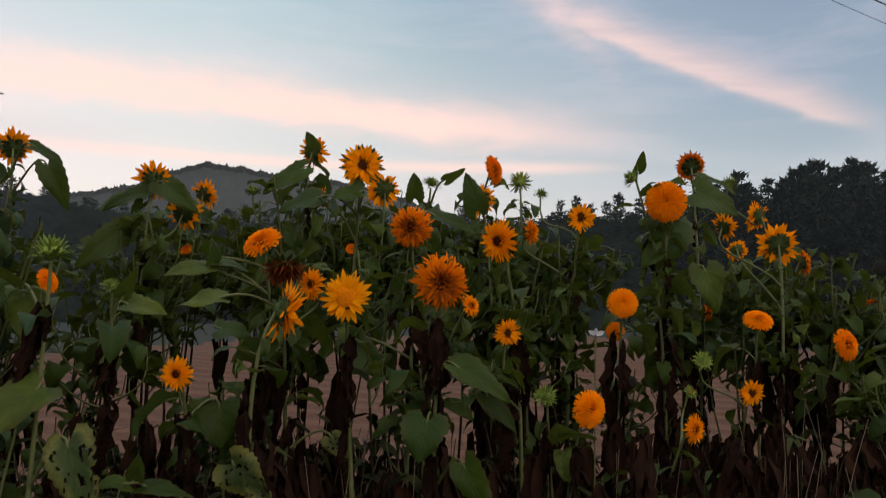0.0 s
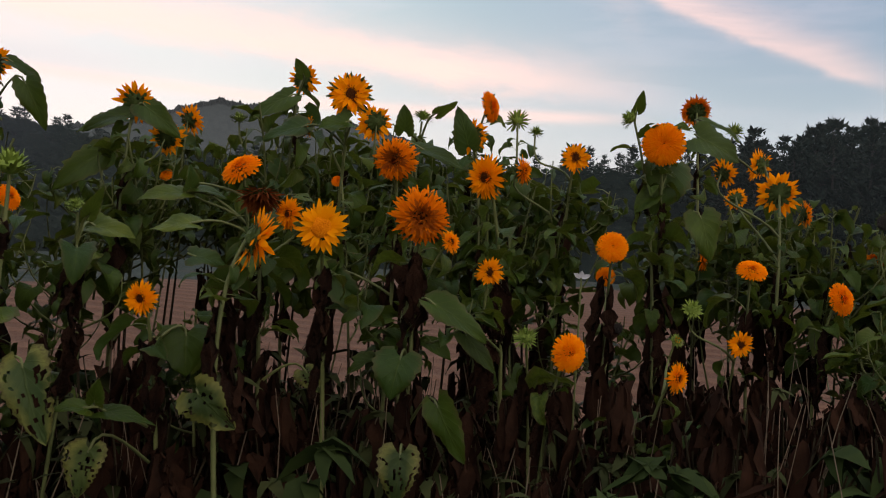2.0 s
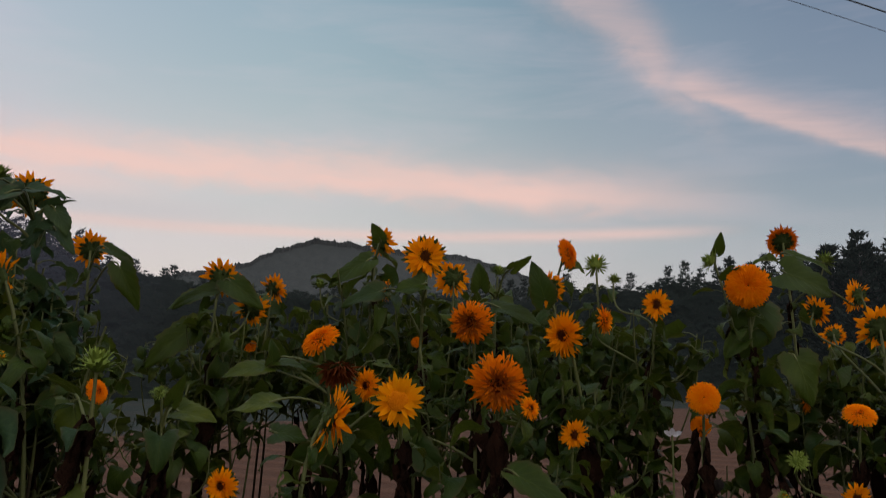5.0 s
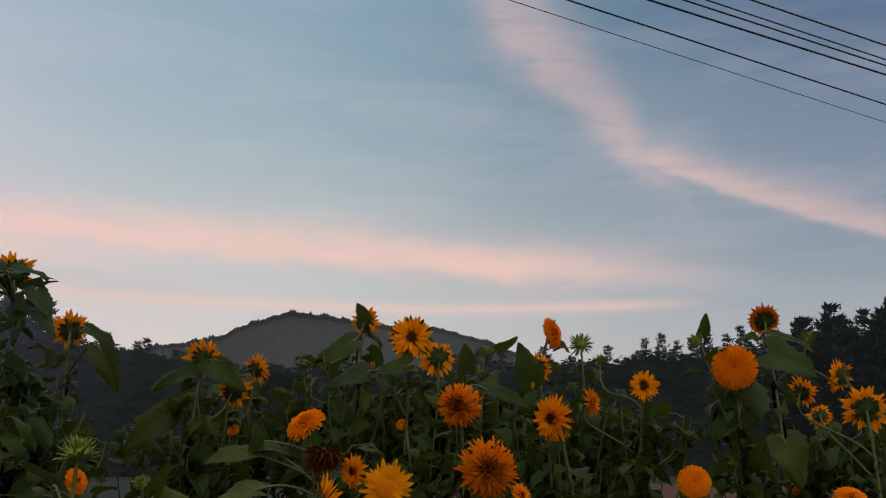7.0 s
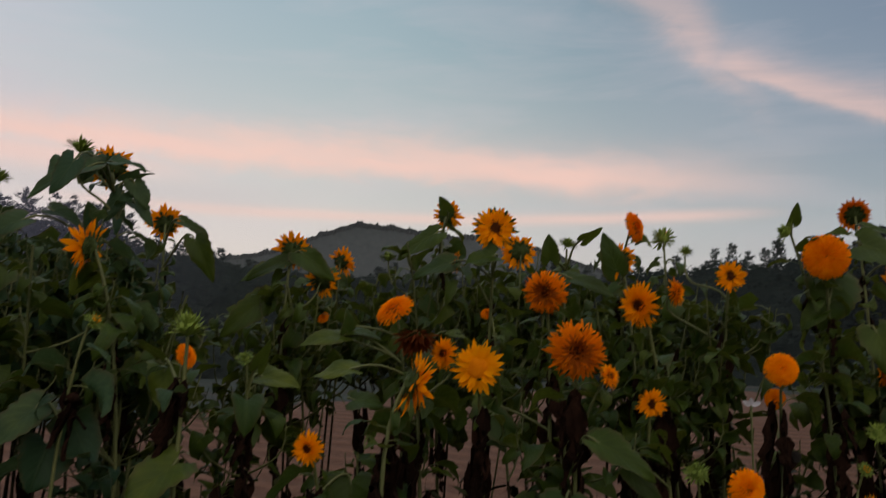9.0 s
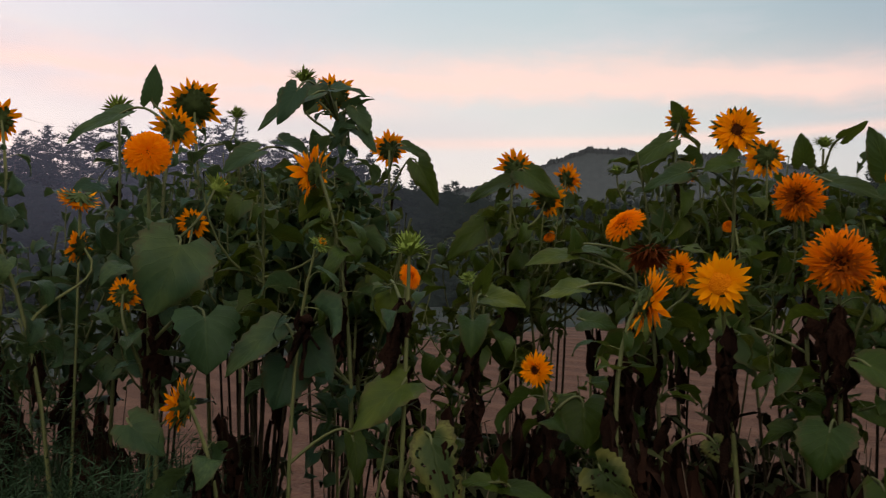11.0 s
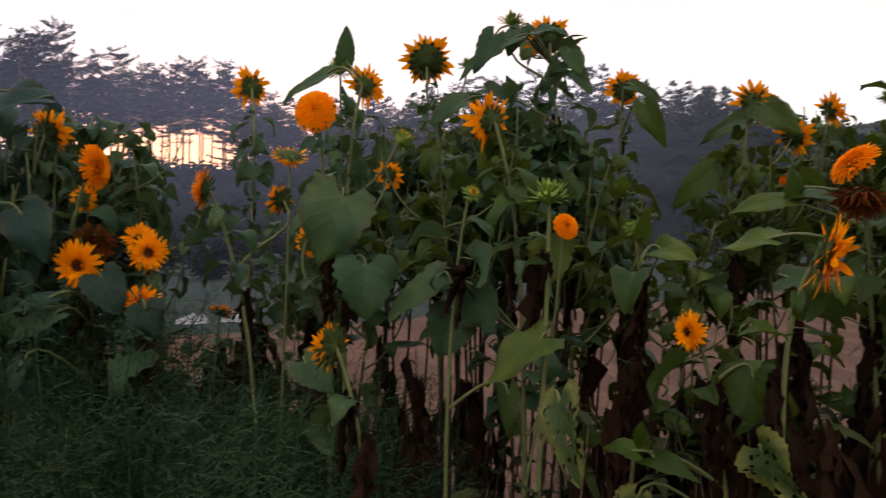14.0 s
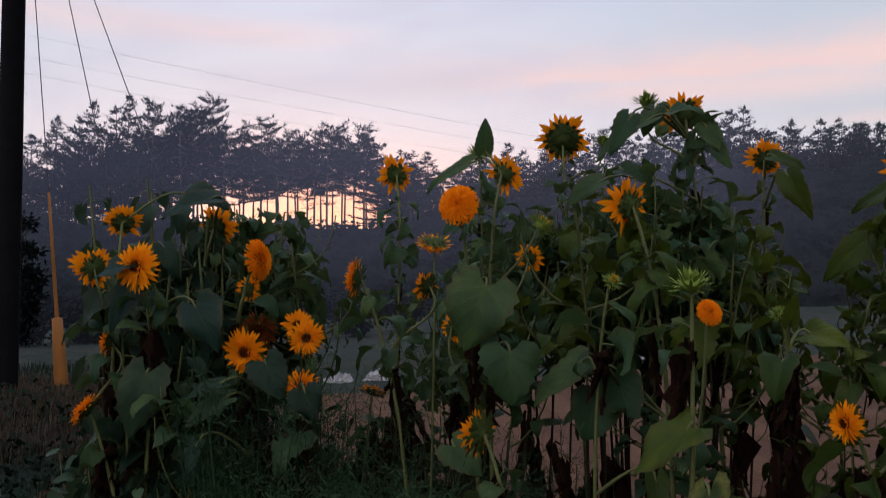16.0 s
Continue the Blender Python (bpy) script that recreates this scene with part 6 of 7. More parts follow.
for x, y in spots(66, 2.7, 3.6):
    if clearing(x, y) and q.random() < 0.35:
        continue
    top = crest(x, y) - abs(q.gauss(0, 0.16))
    if top > 1.0 and not thinner(x, y):
        bare_plant(x, y, top)
for x, y in spots(14, 3.2, 3.8, 21, 51):      # a second rank behind
    top = crest(x, y) - q.uniform(0.0, 0.14)
    if top > 1.5 and not thinner(x, y):
        bare_plant(x, y, top)
for x, y in spots(6, 3.0, 3.6, 29, 42):
    bare_plant(x, y, 1.5 + (crest(x, y) - 1.5) * q.uniform(0.75, 1.0))
for x, y in spots(32, 2.85, 3.5):
    top = crest(x, y) - q.uniform(0.0, 0.06)
    if top > 1.4 and not thinner(x, y):
        bare_plant(x, y, top)
for x, y in spots(8, 2.5, 2.8):
    top = min(crest(x, y) - 0.25 - abs(q.gauss(0, 0.15)), 1.55)
    if top > 1.2:
        bare_plant(x, y, top)
for x, y in spots(9, 2.75, 3.3, 30, 44):      # dense stretches of the row
    bare_plant(x, y, 1.5 + (crest(x, y) - 1.5) * q.uniform(0.8, 1.0))
for x, y in spots(11, 2.5, 3.0, 28.5, 37):
    bare_plant(x, y, q.uniform(1.78, 2.02))
for x, y in spots(16, 2.4, 3.9, -36, 56):
    if clearing(x, y):
        continue
    bare_plant(x, y, q.uniform(0.95, 1.36), alive=False)


def tangle(seed):
    """Collapsed dead growth 1 m tall: leaning stalks, hanging shrivelled leaves and pale twigs."""
    w = random.Random(seed)
    st, dry = Build(), Build()
    for i in range(5):
        e = Vector((w.gauss(0, 0.10), w.gauss(0, 0.10), w.uniform(0.8, 1.0)))
        path = bezier((w.gauss(0, 0.05), w.gauss(0, 0.05), 0), (0, 0, 0.35), (e.x * 0.5, e.y * 0.5, e.z * 0.75), e, 9)
        st.tube(path, [0.0058 - 0.0003 * k for k in range(10)], 5)
        for k in range(11):
            p = path[w.randint(3, 9)]
            k2 = w.uniform(0.09, 0.21)
            m = Matrix.Translation(p) @ Matrix.Rotation(w.uniform(0, 6.28), 4, "Z") @ Matrix.Rotation(w.gauss(0.1, 0.35), 4, "Y")
            dry.merge(w.choice(PLAIN_DRY), m @ Matrix.Diagonal((k2, k2, k2 * w.uniform(0.6, 1.0), 1)))
    for i in range(4):
        a = Vector((w.gauss(0, 0.12), w.gauss(0, 0.12), w.uniform(0.2, 0.5)))
        e = a + Vector((w.gauss(0, 0.12), w.gauss(0, 0.12), w.uniform(0.35, 0.65)))
        st.tube(bezier(a, a.lerp(e, 0.4), a.lerp(e, 0.7) + Vector((w.gauss(0, 0.03), w.gauss(0, 0.03), 0)), e, 5), [0.0024, 0.0022, 0.002, 0.0018, 0.0014, 0.001], 4, mat=1)
    return st.mesh("stem", DARKSTALK, DRYSTEM), dry.mesh("dead_leaves", DEAD)


TANGLES = [tangle(700 + i) for i in range(7)]


def dead_clump(x, y, top):
    clump = new("dead_stalk")
    z = height(x, y) - 0.02
    clump.matrix_basis = Matrix.LocRotScale((x, y, z), Euler((R.gauss(0, 0.05), R.gauss(0, 0.05), R.uniform(0, 6.28))), (1, 1, top - z))
    st, dry = R.choice(TANGLES)
    hang("stem", st, clump)
    tagged(hang("dead_leaves", dry, clump, label="dark dried hanging leaves"), kind="stuff")
    tagged(clump, "collapsed dead sunflower stalks with shrivelled dark leaves", "dead stalk", "dead stalks in the row")


for x, y in spots(150, 2.45, 3.3, -37, 23):     # low dead growth at the foot of the row
    dead_clump(x, y, q.uniform(0.92, 1.16) + 0.10 * smooth(-4, -22, math.degrees(math.atan2(-x, y))))
for x, y in spots(18, 2.4, 3.2, 23, 58):
    dead_clump(x, y, q.uniform(0.50, 0.72) if clearing(x, y) else q.uniform(0.75, 1.05))


def rag_stalk(x, y, top):
    """A dead plant hung all over with dark rags of leaves."""
    stalk = new("dead_stalk")
    z = height(x, y) - 0.02
    stalk.matrix_basis = Matrix.LocRotScale((x, y, z), Euler((R.gauss(0, 0.05), R.gauss(0, 0.05), R.uniform(0, 6.28))), (1.15, 1.15, top - z))
    hang("stem", R.choice(TANGLES)[0], stalk, Matrix.Diagonal((0.35, 0.35, 1, 1)))
    tagged(hang("dead_leaves", R.choice(COLUMNS), stalk, label="dark dried hanging leaves"), kind="stuff")
    tagged(stalk, "dead sunflower stalk hung with dark shrivelled leaves", "dead stalk", "dead stalks in the row")


for left, far in ((18.0, (2.6, 3.1)), (23.2, (2.7,)), (36.2, (2.5, 2.9)), (42.8, (2.7,)), (49.5, (2.6,))):      # dark columns of withered plants, with bare soil between
    for r in far:
        a = radians(left + q.gauss(0, 0.45))
        rag_stalk(-r * math.sin(a), r * math.cos(a), q.uniform(1.05, 1.36))
for x, y, top in ((-2.15, 2.06, 1.42), (-2.00, 2.20, 1.30), (-2.30, 1.95, 1.36)):
    bare_plant(x, y, top, alive=False)
# a dense clump at the end of the row
for i in range(20):
    a, r = i * 2.4, 0.24 * math.sqrt(i / 20)
    bare_plant(-2.33 + r * math.cos(a), 1.16 + r * math.sin(a), 1.93 - 1.2 * r + q.uniform(-0.06, 0.04), full=True)

for i in range(6):
    bare_plant(-2.42 + q.gauss(0, 0.07), 1.12 + q.gauss(0, 0.10), q.uniform(1.92, 2.04), full=True)
for i in range(9):     # big leaves that hang to the ground on its near side
    bare_plant(-2.20 + q.gauss(0, 0.05), 1.03 + q.gauss(0, 0.06), q.uniform(1.25, 1.55), full=True)
for i in range(8):     # low dark growth between the clump and the row
    a, r = radians(q.uniform(56, 71)), q.uniform(2.3, 3.6)
    dead_clump(0.43 - r * math.sin(a), 0.53 + r * math.cos(a), q.uniform(0.85, 1.18))
for x, y, top in ((-2.06, 1.10, 1.88), (-2.10, 1.22, 1.97), (-2.00, 1.24, 1.93), (-2.16, 1.08, 1.84), (-1.98, 1.33, 1.82), (-2.2, 1.3, 1.97), (-2.15, 1.18, 1.95)):
    bare_plant(x, y, top)
for x, y, top in ((0.25, 3.27, 1.98), (0.32, 3.28, 1.93), (0.17, 3.3, 1.95), (0.40, 3.2, 1.90), (0.28, 3.5, 2.0)):
    bare_plant(x, y, top)


def weed_mesh(seed, broad=1.0, mat=DULL):
    """A thin weed with many small dull leaves, 1 m tall."""
    w = random.Random(seed)
    st, lb = Build(), Build()
    for i in range(4):
        e = Vector((w.gauss(0, 0.14), w.gauss(0, 0.14), w.uniform(0.75, 1.0)))
        path = bezier((0, 0, 0), (0, 0, 0.4), e * 0.7, e, 10)
        st.tube(path, [0.0035 - 0.0002 * k for k in range(11)], 4)
        for k in range(21):
            p = path[w.randint(3, 10)]
            pts, uvs = leaf_points(w.uniform(0.05, 0.10) * (0.6 + 0.4 * broad), w.uniform(0.018, 0.04) * broad, w.uniform(0.3, 1.6), 0.2, k, 4, 3)
            m = Matrix.Translation(p) @ Euler((w.gauss(0, 0.3), w.uniform(-0.5, 0.8), w.uniform(0, 6.28))).to_matrix().to_4x4()
            lb.grid([m @ Vector(t) for t in pts], 4, 3, uvs)
    return st.mesh("stem", DRYSTEM), lb.mesh("leaves", mat)


WEEDS = [weed_mesh(s) for s in range(5)]
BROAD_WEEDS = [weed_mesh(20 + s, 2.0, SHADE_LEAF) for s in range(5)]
for x, y in spots(105, 2.2, 3.6, -36, 60):
    if clearing(x, y) and q.random() < 0.75:
        continue
    weed = new("weed")
    s = q.uniform(0.85, 1.25)
    weed.matrix_basis = Matrix.LocRotScale((x, y, height(x, y) - 0.02), Euler((0, 0, q.uniform(0, 6.28))), (1, 1, s))
    st, lb = q.choice(WEEDS)
    hang("stem", st, weed)
    tagged(hang("leaves", lb, weed), kind="stuff")
    tagged(weed, "thin dull weed with small narrow leaves", "weed", "weeds under the sunflowers")


# a tangle of low weeds along the front of the row
for x, y in spots(110, 2.15, 2.75, -36, 62):
    weed = new("weed")
    weed.matrix_basis = Matrix.LocRotScale((x, y, height(x, y) - 0.02), Euler((0, 0, q.uniform(0, 6.28))), (1.25, 1.25, q.uniform(0.62, 0.92)))
    st, lb = q.choice(WEEDS)
    hang("stem", st, weed)
    tagged(hang("leaves", lb, weed), kind="stuff")
    tagged(weed, "low tangled dull weed in front of the row", "weed", "weeds under the sunflowers")


# taller leafy weeds that close the middle of the row
for x, y in spots(46, 2.55, 3.3, -8, 21):
    weed = new("weed")
    weed.matrix_basis = Matrix.LocRotScale((x, y, height(x, y) - 0.02), Euler((0, 0, q.uniform(0, 6.28))), (1.3, 1.3, q.uniform(1.0, 1.35)))
    st, lb = q.choice(WEEDS)
    hang("stem", st, weed)
    tagged(hang("leaves", lb, weed), kind="stuff")
    tagged(weed, "tall thin weed with small dull leaves between dead stalks", "weed", "weeds under the sunflowers")

# dusky broad-leaved weeds, in patches, that hide the foot of the row
for x, y in spots(100, 2.25, 3.0, -37, 24):
    if clearing(x, y) or noise.noise(Vector((x * 2.2, y * 2.2, 4.0))) < -0.15:
        continue
    weed = new("weed")
    weed.matrix_basis = Matrix.LocRotScale((x, y, height(x, y) - 0.02), Euler((0, 0, q.uniform(0, 6.28))), (1.2, 1.2, q.uniform(0.6, 1.2)))
    st, lb = q.choice(BROAD_WEEDS)
    hang("stem", st, weed)
    tagged(hang("leaves", lb, weed), kind="stuff")
    tagged(weed, "dusky green weed with broad drooping leaves at the row's foot", "weed", "weeds under the sunflowers")

# ---- utility pole, guys and cables ----

PIVOT = Vector((0.43, 0.53, 0.0))
ABOUT = Matrix.Translation(PIVOT) @ Matrix.Rotation(radians(0.25), 4, "Z") @ Matrix.Translation(-PIVOT)


def line(name, a, c, radius, mat, sag, label, category="cable", n=24, group=""):
    a, c = Vector(a), Vector(c)
    b = Build()
    path = [a.lerp(c, i / n) - Vector((0, 0, sag * 4 * (i / n) * (1 - i / n))) for i in range(n + 1)]
    b.tube(path, [radius] * (n + 1), 6)
    return tagged(new(name, b.mesh(name, mat)), label, category, group)


# the cables run past overhead, from a near pole to one far off
def overhead(ax, ay, bx, by, radius):
    d = Vector((bx - ax, by - ay, 0)).normalized()
    a = Vector((ax, ay, 8.06)) - d * 26
    c = Vector((ax, ay, 8.06)) + d * 44
    line("overhead_cable", a, c, radius, CABLE, 0.0, "black overhead cable crossing the evening sky", group="overhead cables")


overhead(-0.48, 10.38, 6.87, 15.60, 0.006)
overhead(0.33, 10.46, 6.54, 14.76, 0.013)
overhead(1.42, 10.56, 6.08, 13.55, 0.016)
overhead(1.91, 10.61, 5.95, 13.21, 0.013)
overhead(2.23, 10.64, 5.87, 13.00, 0.011)
overhead(2.85, 10.70, 5.69, 12.52, 0.013)

pole = new("utility_pole")
pole.matrix_basis = ABOUT @ Matrix.Translation((-10.98, 1.02, height(-10.98, 1.02) - 0.1))
b = Build()
b.tube([(0, 0, 0), (0.02, 0, 3.0), (0.05, -0.01, 6.0), (0.08, -0.02, 9.2)], [0.150, 0.138, 0.126, 0.112], 16)
hang("shaft", b.mesh("shaft", POLE), pole)
for z in (1.9, 5.0):
    b = Build()
    b.tube([(0.02, 0, z), (0.02, 0, z + 0.06)], [0.148, 0.146], 16)
    hang("band", b.mesh("band", POLE), pole, label="dark strap")
b = Build()
b.tube([(0.09, 0, 9.2), (0.09, 0, 9.25)], [0.114, 0.06], 16)
hang("cap", b.mesh("cap", POLE), pole)
tagged(pole, "dark round utility pole standing on the grassy verge", "pole")

top = Vector((-10.95, 1.00, 8.9))
foot1 = Vector((-11.13, 1.66, 0.60))
guard = new("guy_guard")
guard.matrix_basis = ABOUT @ Matrix.Translation(foot1)
way = (Vector((-11.09, 1.46, 3.04)) - foot1).normalized()
b = Build()
b.tube([Vector((0, 0, 0)), way * 0.42, way * 0.83, way * 0.84], [0.084, 0.076, 0.062, 0.026], 14)
hang("sleeve", b.mesh("sleeve", GUARD), guard, label="thick yellow plastic sleeve")
b = Build()
b.tube([way * 0.81, way * 1.55, way * 2.40, way * 2.41], [0.026, 0.022, 0.016, 0.006], 10)
hang("upper_tube", b.mesh("upper_tube", GUARD), guard)
tagged(guard, "yellow plastic guard over the foot of a guy wire", "guy guard")


def guy(foot, toward, name="guy_wire"):
    d = (Vector(toward) - Vector(foot)).normalized()
    line(name, ABOUT @ Vector(foot), ABOUT @ (Vector(foot) + d * 9.5), 0.0065, CABLE, 0.0, "taut dark guy wire running up to the pole", "guy wire", 4, "guy wires of the pole")


guy(foot1 + way * 2.35, foot1 + (Vector((-11.05, 1.26, 5.36)) - foot1))
guy(Vector((-10.70, 2.13, 2.96)) - (Vector((-10.84, 1.63, 5.36)) - Vector((-10.70, 2.13, 2.96))) * 1.05, (-10.84, 1.63, 5.36))
guy(Vector((-10.34, 2.74, 2.95)) - (Vector((-10.67, 1.91, 5.35)) - Vector((-10.34, 2.74, 2.95))) * 1.05, (-10.67, 1.91, 5.35))
for za, zc in ((11.25, 7.80), (10.45, 7.31), (9.85, 6.75)):
    a, c = Vector((-32.6, 2.42, za)), Vector((-24.6, 16.6, zc))
    line("power_line", a - (c - a) * 0.4, c + (c - a) * 0.15, 0.0036, CABLE, 0.12, "thin dark power line over the tree tops", group="power lines")

# ---- verge: bush by the pole, grass, white plastic along the plot ----


def bush(x, y, wide, tall, seed, mat, leaf, count, name, label):
    q = random.Random(seed)
    z0 = height(x, y) - 0.05
    thing = new(name)
    thing.matrix_basis = Matrix.Translation((x, y, z0))
    tb, lb = Build(), Build()
    for i in range(14):
        a = q.uniform(0, 6.28)
        e = Vector((math.cos(a) * wide * q.uniform(0.2, 0.6), math.sin(a) * wide * q.uniform(0.2, 0.6), tall * q.uniform(0.5, 1.0)))
        path = bezier((0, 0, 0), (0, 0, tall * 0.3), e * 0.7, e, 6)
        tb.tube(path, [0.02 - 0.0025 * k for k in range(7)], 5)
        for k in range(count // 14):
            o = path[q.randint(2, 6)] + Vector((q.gauss(0, 0.11), q.gauss(0, 0.11), q.gauss(0, 0.08))) * wide
            d = Vector((q.gauss(0, 1), q.gauss(0, 1), q.gauss(0, 0.7))).normalized() * leaf * q.uniform(0.6, 1.3)
            s = d.orthogonal().normalized() * leaf * 0.28
            lb.face((o, o + d * 0.4 + s, o + d, o + d * 0.4 - s))
    hang("woody_stem", tb.mesh("woody_stem", BARK), thing)
    tagged(hang("leaves", lb.mesh("leaves", mat), thing), kind="stuff")
    return tagged(thing, label, "bush")


bush(-15.2, 1.25, 0.75, 2.5, 3, SHRUB, 0.10, 4200, "bush", "dark leafy bush beside the utility pole")
bush(-13.8, 0.95, 0.55, 1.4, 4, SHRUB, 0.09, 2600, "bush", "low dark bush on the verge")


def tufts(name, spots, blade_len, mat, label, seed, per=9, spread=0.10):
    """Clumps of grass as one mesh."""
    q = random.Random(seed)
    b = Build()
    for x, y in spots:
        z = height(x, y)
        for k in range(per):
            a = q.uniform(0, 6.28)
            h = blade_len * q.uniform(0.5, 1.2)
            out = h * q.uniform(0.1, 0.7)
            o = Vector((x + q.gauss(0, spread), y + q.gauss(0, spread), z - 0.01))
            s = Vector((-math.sin(a), math.cos(a), 0)) * q.uniform(0.003, 0.006)
            m = o + Vector((math.cos(a) * out * 0.4, math.sin(a) * out * 0.4, h * 0.75))
            e = o + Vector((math.cos(a) * out, math.sin(a) * out, h * q.uniform(0.7, 1.0)))
            b.face((o - s, o + s, m + s * 0.7, m - s * 0.7))
            b.face((m - s * 0.7, m + s * 0.7, e))
    return tagged(new(name, b.mesh(name, mat, smooth=False)), label, "grass", kind="stuff")


def ring_spots(count, l0, l1, r0, r1, seed):
    q = random.Random(seed)
    for i in range(count):
        a, r = radians(q.uniform(l0, l1)), r0 + (r1 - r0) * q.random() ** 0.8
        yield -r * math.sin(a), r * math.cos(a)


tufts("verge_grass", ring_spots(2000, 66, 110, 3.0, 16.0, 1), 0.16, GRASS, "rough dark green grass on the verge", 2)
tufts("dry_grass", ring_spots(1900, 77, 100, 8.4, 12.5, 5), 0.20, DRYGRASS, "dry brown grass along the bank", 6)
tufts("row_grass", ring_spots(900, -40, 80, 2.2, 4.6, 8), 0.22, GRASS, "grass and weeds under the sunflowers", 9)


def plastic_heap(x, y, wide, seed):
    q = random.Random(seed)
    b = Build()
    pts = []
    for i in range(9):
        for j in range(14):
            u, v = i / 8, j / 13
            hgt = 0.15 * math.sin(math.pi * u) ** 0.5 * math.sin(math.pi * v) ** 0.4 * q.uniform(0.15, 1.5)
            pts.append(((v - 0.5) * wide + q.gauss(0, 0.02), (u - 0.5) * 0.34 + q.gauss(0, 0.015), hgt - 0.01))
    b.grid(pts, 9, 14)
    ob = tagged(new("plastic_sheet", b.mesh("plastic_sheet", SHEET, smooth=False)), "crumpled white plastic sheet at the edge of the plot", "plastic sheet", "plastic at the field edge")
    x, y = x * 1.10, y * 1.10
    ob.matrix_basis = Matrix.LocRotScale((x, y, height(x, y) + 0.01), Euler((0, 0, math.atan2(-x, y) + q.uniform(-0.2, 0.2))), None)


for i, (x, y, wide) in enumerate(((-12.9, 6.0, 0.55), (-12.5, 6.6, 0.6), (-12.6, 8.3, 0.75), (-12.3, 10.9, 0.45), (-11.9, 11.9, 0.35), (-14.5, 5.2, 0.4))):
    plastic_heap(x, y, wide, 50 + i)

tufts("dry_weeds", [p for p in ring_spots(560, -36, 62, 2.3, 3.7, 12) if not clearing(*p)], 0.85, DRYGRASS, "thin dry weed stalks between the sunflowers", 13, 4, 0.06)

# ---- feathery cosmos, vines and a white blossom between the sunflowers ----


def feathery_meshes(seed):
    """Stems and a froth of thread-like leaves, 1 m tall and about 0.5 m wide."""
    q = random.Random(seed)
    stems, fb = [], Build()
    for i in range(6):
        a = q.uniform(0, 6.28)
        e = Vector((math.cos(a) * q.uniform(0.02, 0.20), math.sin(a) * q.uniform(0.02, 0.20), q.uniform(0.7, 1.0)))
        path = bezier((0, 0, 0), (0, 0, 0.35), (e.x * 0.6, e.y * 0.6, e.z * 0.7), e, 12)
        st = Build()
        st.tube(path, [0.004 - 0.0002 * k for k in range(13)], 4)
        stems.append(st.mesh("stem", FERN))
        for k in range(105):
            u = q.uniform(3, 11.9)
            p = path[int(u)].lerp(path[int(u) + 1], u % 1) + Vector((q.gauss(0, 0.03), q.gauss(0, 0.03), q.gauss(0, 0.03)))
            d = Vector((q.gauss(0, 1), q.gauss(0, 1), q.gauss(0.5, 0.6))).normalized()
            L = q.uniform(0.05, 0.12)
            for t in range(6):
                o = p + d * L * t / 6
                w = (d * 1.1 + Vector((q.gauss(0, 0.6), q.gauss(0, 0.6), q.gauss(0, 0.6)))).normalized() * L * q.uniform(0.22, 0.45)
                s = w.orthogonal().normalized() * 0.0013
                fb.face((o - s, o + s, o + w))
    return stems, fb.mesh("foliage", FERN, smooth=False)


FEATHERY = [feathery_meshes(500 + i) for i in range(7)]


def feathery(x, y, tall):
    thing = new("cosmos_plant")
    thing.matrix_basis = Matrix.LocRotScale((x, y, height(x, y) - 0.02), Euler((0, 0, R.uniform(0, 6.28))), (1.0, 1.0, tall))
    stems, froth = R.choice(FEATHERY)
    for st in stems:
        hang("stem", st, thing)
    tagged(hang("foliage", froth, thing), kind="stuff")
    return tagged(thing, "feathery dark green cosmos foliage below the sunflowers", "cosmos", "cosmos plants")


q = random.Random(71)
for i in range(76):
    left = q.uniform(43, 84)
    r = q.uniform(1.95, 2.9)
    feathery(-r * math.sin(radians(left)), r * math.cos(radians(left)), q.uniform(0.95, 1.30) if left < 61 else q.uniform(0.4, 0.65))
for i in range(13):     # tall ones under the flowers at the end of the row
    feathery(-1.98 + q.gauss(0, 0.09), 1.38 + q.gauss(0, 0.13), q.uniform(1.30, 1.50))
for i in range(7):
    feathery(-1.74 + q.gauss(0, 0.05), 1.22 + q.gauss(0, 0.10), q.uniform(1.10, 1.24))
for i in range(11):     # another clump of them farther along
    feathery(-1.64 + q.gauss(0, 0.10), 1.98 + q.gauss(0, 0.12), q.uniform(1.08, 1.26))
for i in range(22):     # before the gap at the end of the row
    a, r = radians(q.uniform(50, 71)), q.uniform(2.1, 3.3)
    feathery(0.43 - r * math.sin(a), 0.53 + r * math.cos(a), q.uniform(0.9, 1.2))
for i in range(10):
    left = q.uniform(-28, 42)
    r = q.uniform(2.2, 3.0)
    feathery(-r * math.sin(radians(left)), r * math.cos(radians(left)), q.uniform(0.65, 0.95))


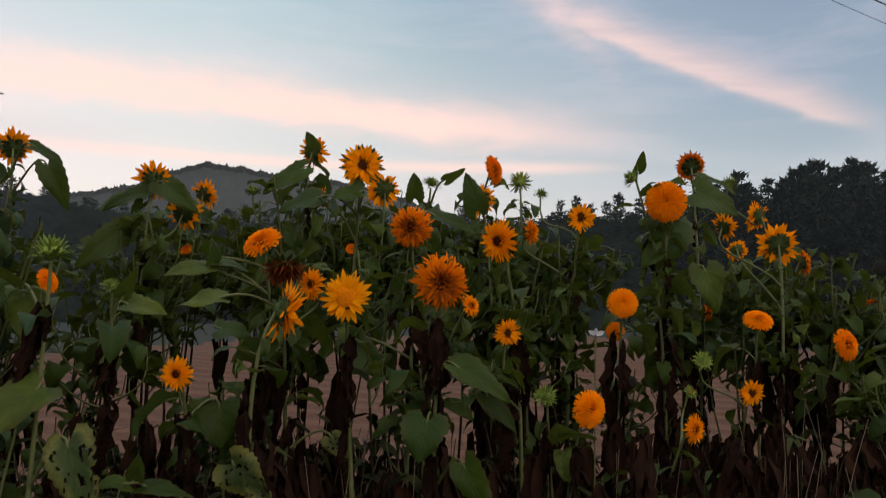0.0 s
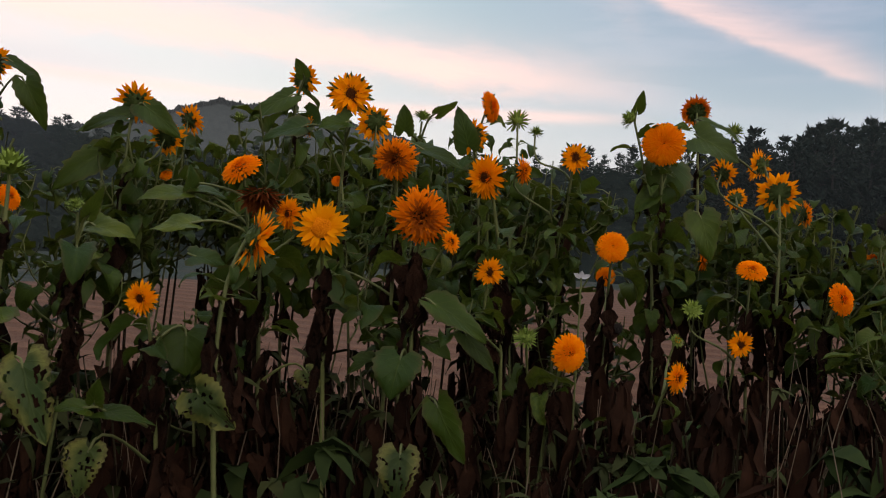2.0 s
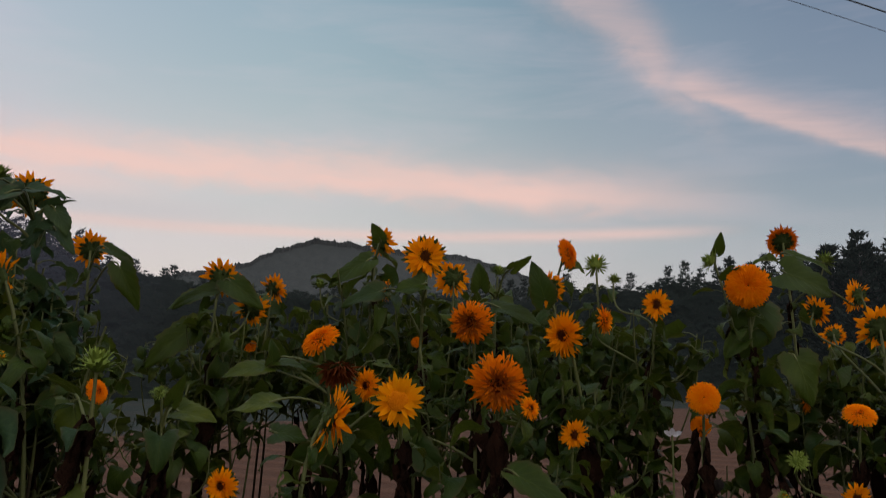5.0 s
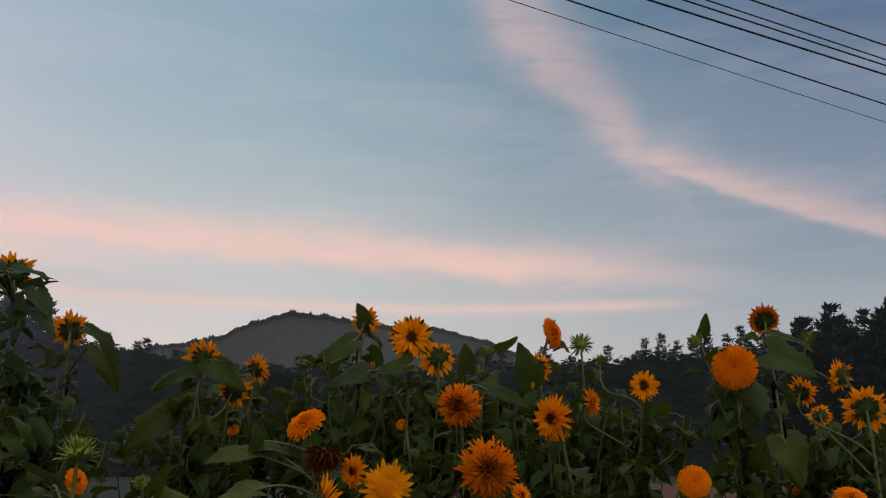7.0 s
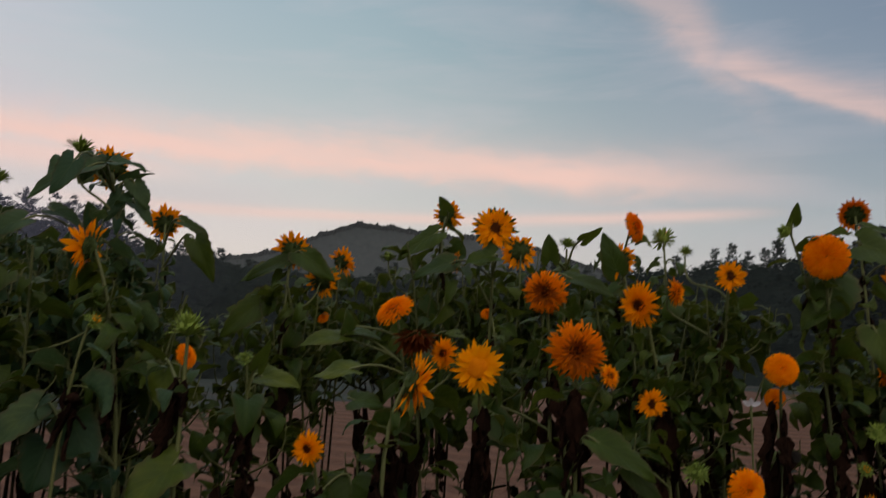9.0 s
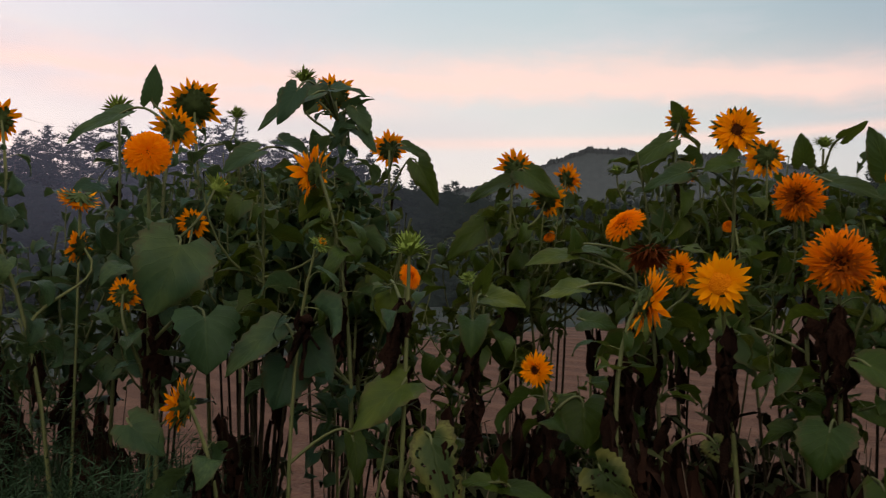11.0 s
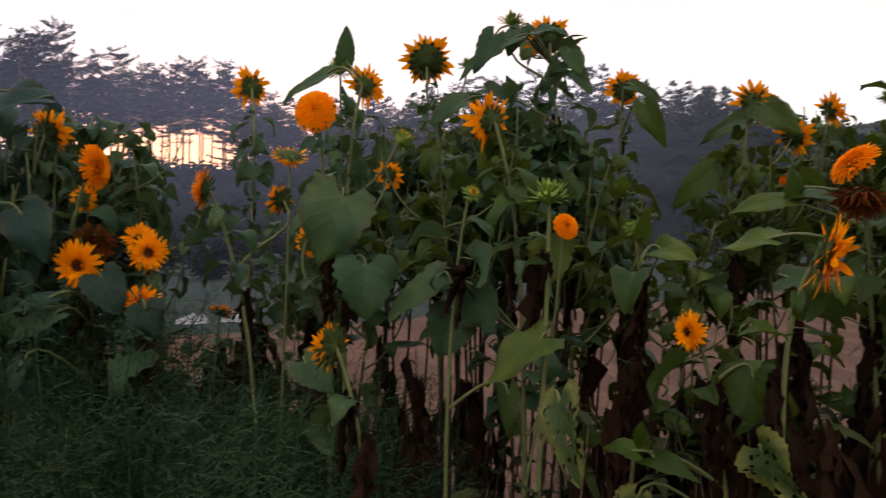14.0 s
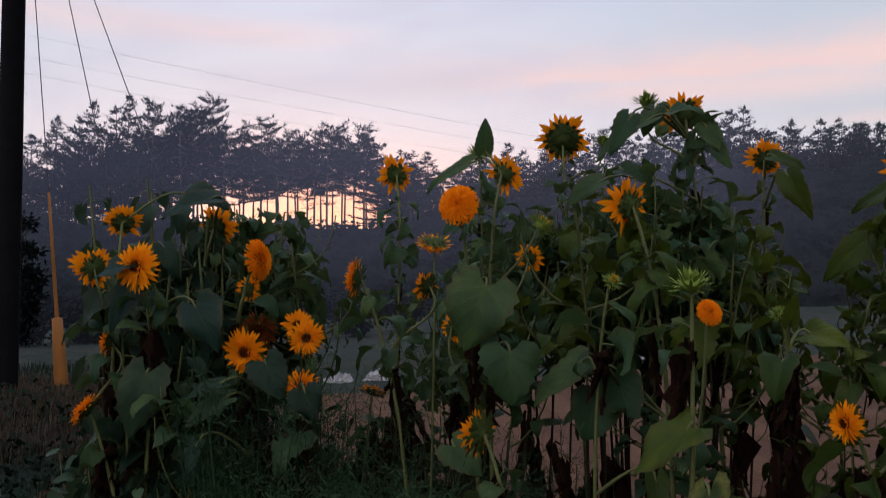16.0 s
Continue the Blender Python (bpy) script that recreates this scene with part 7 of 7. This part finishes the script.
def vine(x, y, tall, seed):
    """Heart-leaved bindweed climbing a dead stalk."""
    q = random.Random(seed)
    thing = new("bindweed")
    z0 = height(x, y)
    thing.matrix_basis = Matrix.Translation((x, y, z0))
    st, lb = Build(), Build()
    path = [Vector((0.03 * math.cos(k * 1.1) + q.gauss(0, 0.02), 0.03 * math.sin(k * 1.1) + q.gauss(0, 0.02), tall * k / 16)) for k in range(17)]
    st.tube(path, [0.003] * 17, 4)
    for k in range(80):
        p = path[q.randint(4, 16)] + Vector((q.gauss(0, 0.08), q.gauss(0, 0.08), q.gauss(0, 0.05)))
        pts, uvs = leaf_points(0.05, 0.045, 0.6, 0.2, k, 5, 5)
        m = Matrix.Translation(p) @ Euler((q.gauss(0, 0.5), q.uniform(-0.2, 0.9), q.uniform(0, 6.28))).to_matrix().to_4x4()
        s = q.uniform(0.7, 1.3)
        lb.grid([m @ (Vector(t) * s) for t in pts], 5, 5, uvs)
    hang("tendril", st.mesh("tendril", STEM), thing)
    tagged(hang("leaves", lb.mesh("leaves", VINE), thing), kind="stuff")
    return tagged(thing, "pale green bindweed climbing a dead stalk", "bindweed", "bindweed")


for left, r, tall in ((50, 2.75, 1.05), (53, 2.6, 1.1), (55, 2.9, 1.2), (57, 2.65, 1.1), (64.5, 2.4, 1.0), (72, 2.5, 1.0), (61.5, 2.55, 1.2), (63.5, 2.7, 1.15), (66, 2.6, 1.1), (59, 2.7, 1.25), (69, 2.5, 1.15), (80, 3.2, 0.7), (84, 3.6, 0.6), (88, 3.3, 0.6)):
    vine(-r * math.sin(radians(left)), r * math.cos(radians(left)), tall, int(left * 10))


def white_blossom(x, y, z, k=1.0):
    """A small torn white flower held up by a thin stalk."""
    thing = new("white_flower")
    foot = Vector((x, y + 0.03, height(x, y)))
    thing.matrix_basis = Matrix.Translation(foot)
    b = Build()
    top = Vector((x, y, z)) - foot
    b.tube(bezier((0, 0, 0), top * 0.4, top * 0.8, top, 8), [0.003] * 9, 5)
    hang("stem", b.mesh("stem", STEM), thing)
    for a, L in ((0.3, 0.026), (1.5, 0.018), (2.7, 0.023)):
        b = Build()
        b.grid(petal_points(L * k, 0.015 * k, 0.003, 0.008, R, 0.002), 5, 3)
        hang("petal", b.mesh("petal", SHEET), thing, Matrix.Translation(top) @ Matrix.Rotation(1.2, 4, "X") @ Matrix.Rotation(a, 4, "Z"))
    tagged(thing, "small white flower among the dark leaves", "flower")


white_blossom(0.46, 2.555, 1.495)


# ---- low plants of the verge and shrubs across the field ----
b = Build()
q = random.Random(91)
for x, y in ring_spots(2000, 68, 112, 2.7, 10.5, 92):
    z = height(x, y)
    tall = q.uniform(0.05, 0.34) * (0.6 + 0.8 * max(0.0, noise.noise(Vector((x * 0.7, y * 0.7, 3.0)))))
    for k in range(4):
        pts, uvs = leaf_points(q.uniform(0.05, 0.12), q.uniform(0.03, 0.07), q.uniform(0.3, 1.5), 0.25, k, 5, 3)
        m = Matrix.Translation((x + q.gauss(0, 0.08), y + q.gauss(0, 0.08), z + tall * q.uniform(0.3, 1.0))) @ Euler((q.gauss(0, 0.4), q.uniform(-0.3, 0.7), q.uniform(0, 6.28))).to_matrix().to_4x4()
        b.grid([m @ Vector(t) for t in pts], 5, 3, uvs)
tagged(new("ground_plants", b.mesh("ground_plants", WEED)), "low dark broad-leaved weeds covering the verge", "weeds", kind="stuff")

for left, r, wide, tall in ((62, 33, 2.2, 1.7), (65, 30, 1.8, 1.3), (68.5, 34, 2.4, 1.8), (72, 31, 2.0, 1.4), (75.5, 35, 2.4, 1.9), (79, 27, 2.0, 1.2), (82, 25, 2.0, 1.2), (85.5, 24, 2.2, 1.3), (89, 25, 2.2, 1.4), (57, 36, 2.6, 1.8), (52, 37, 2.6, 1.7)):
    bush(-r * math.sin(radians(left)), r * math.cos(radians(left)), wide, tall, int(left * 7), SHRUB, 0.16, 2200, "bush", "low dark rounded shrub at the far side of the field")
for x, y in ((-5.23, 0.96), (-5.20, 1.14)):      # two more low on the verge
    white_blossom(x, y, height(x, y) + 0.30, 1.5)
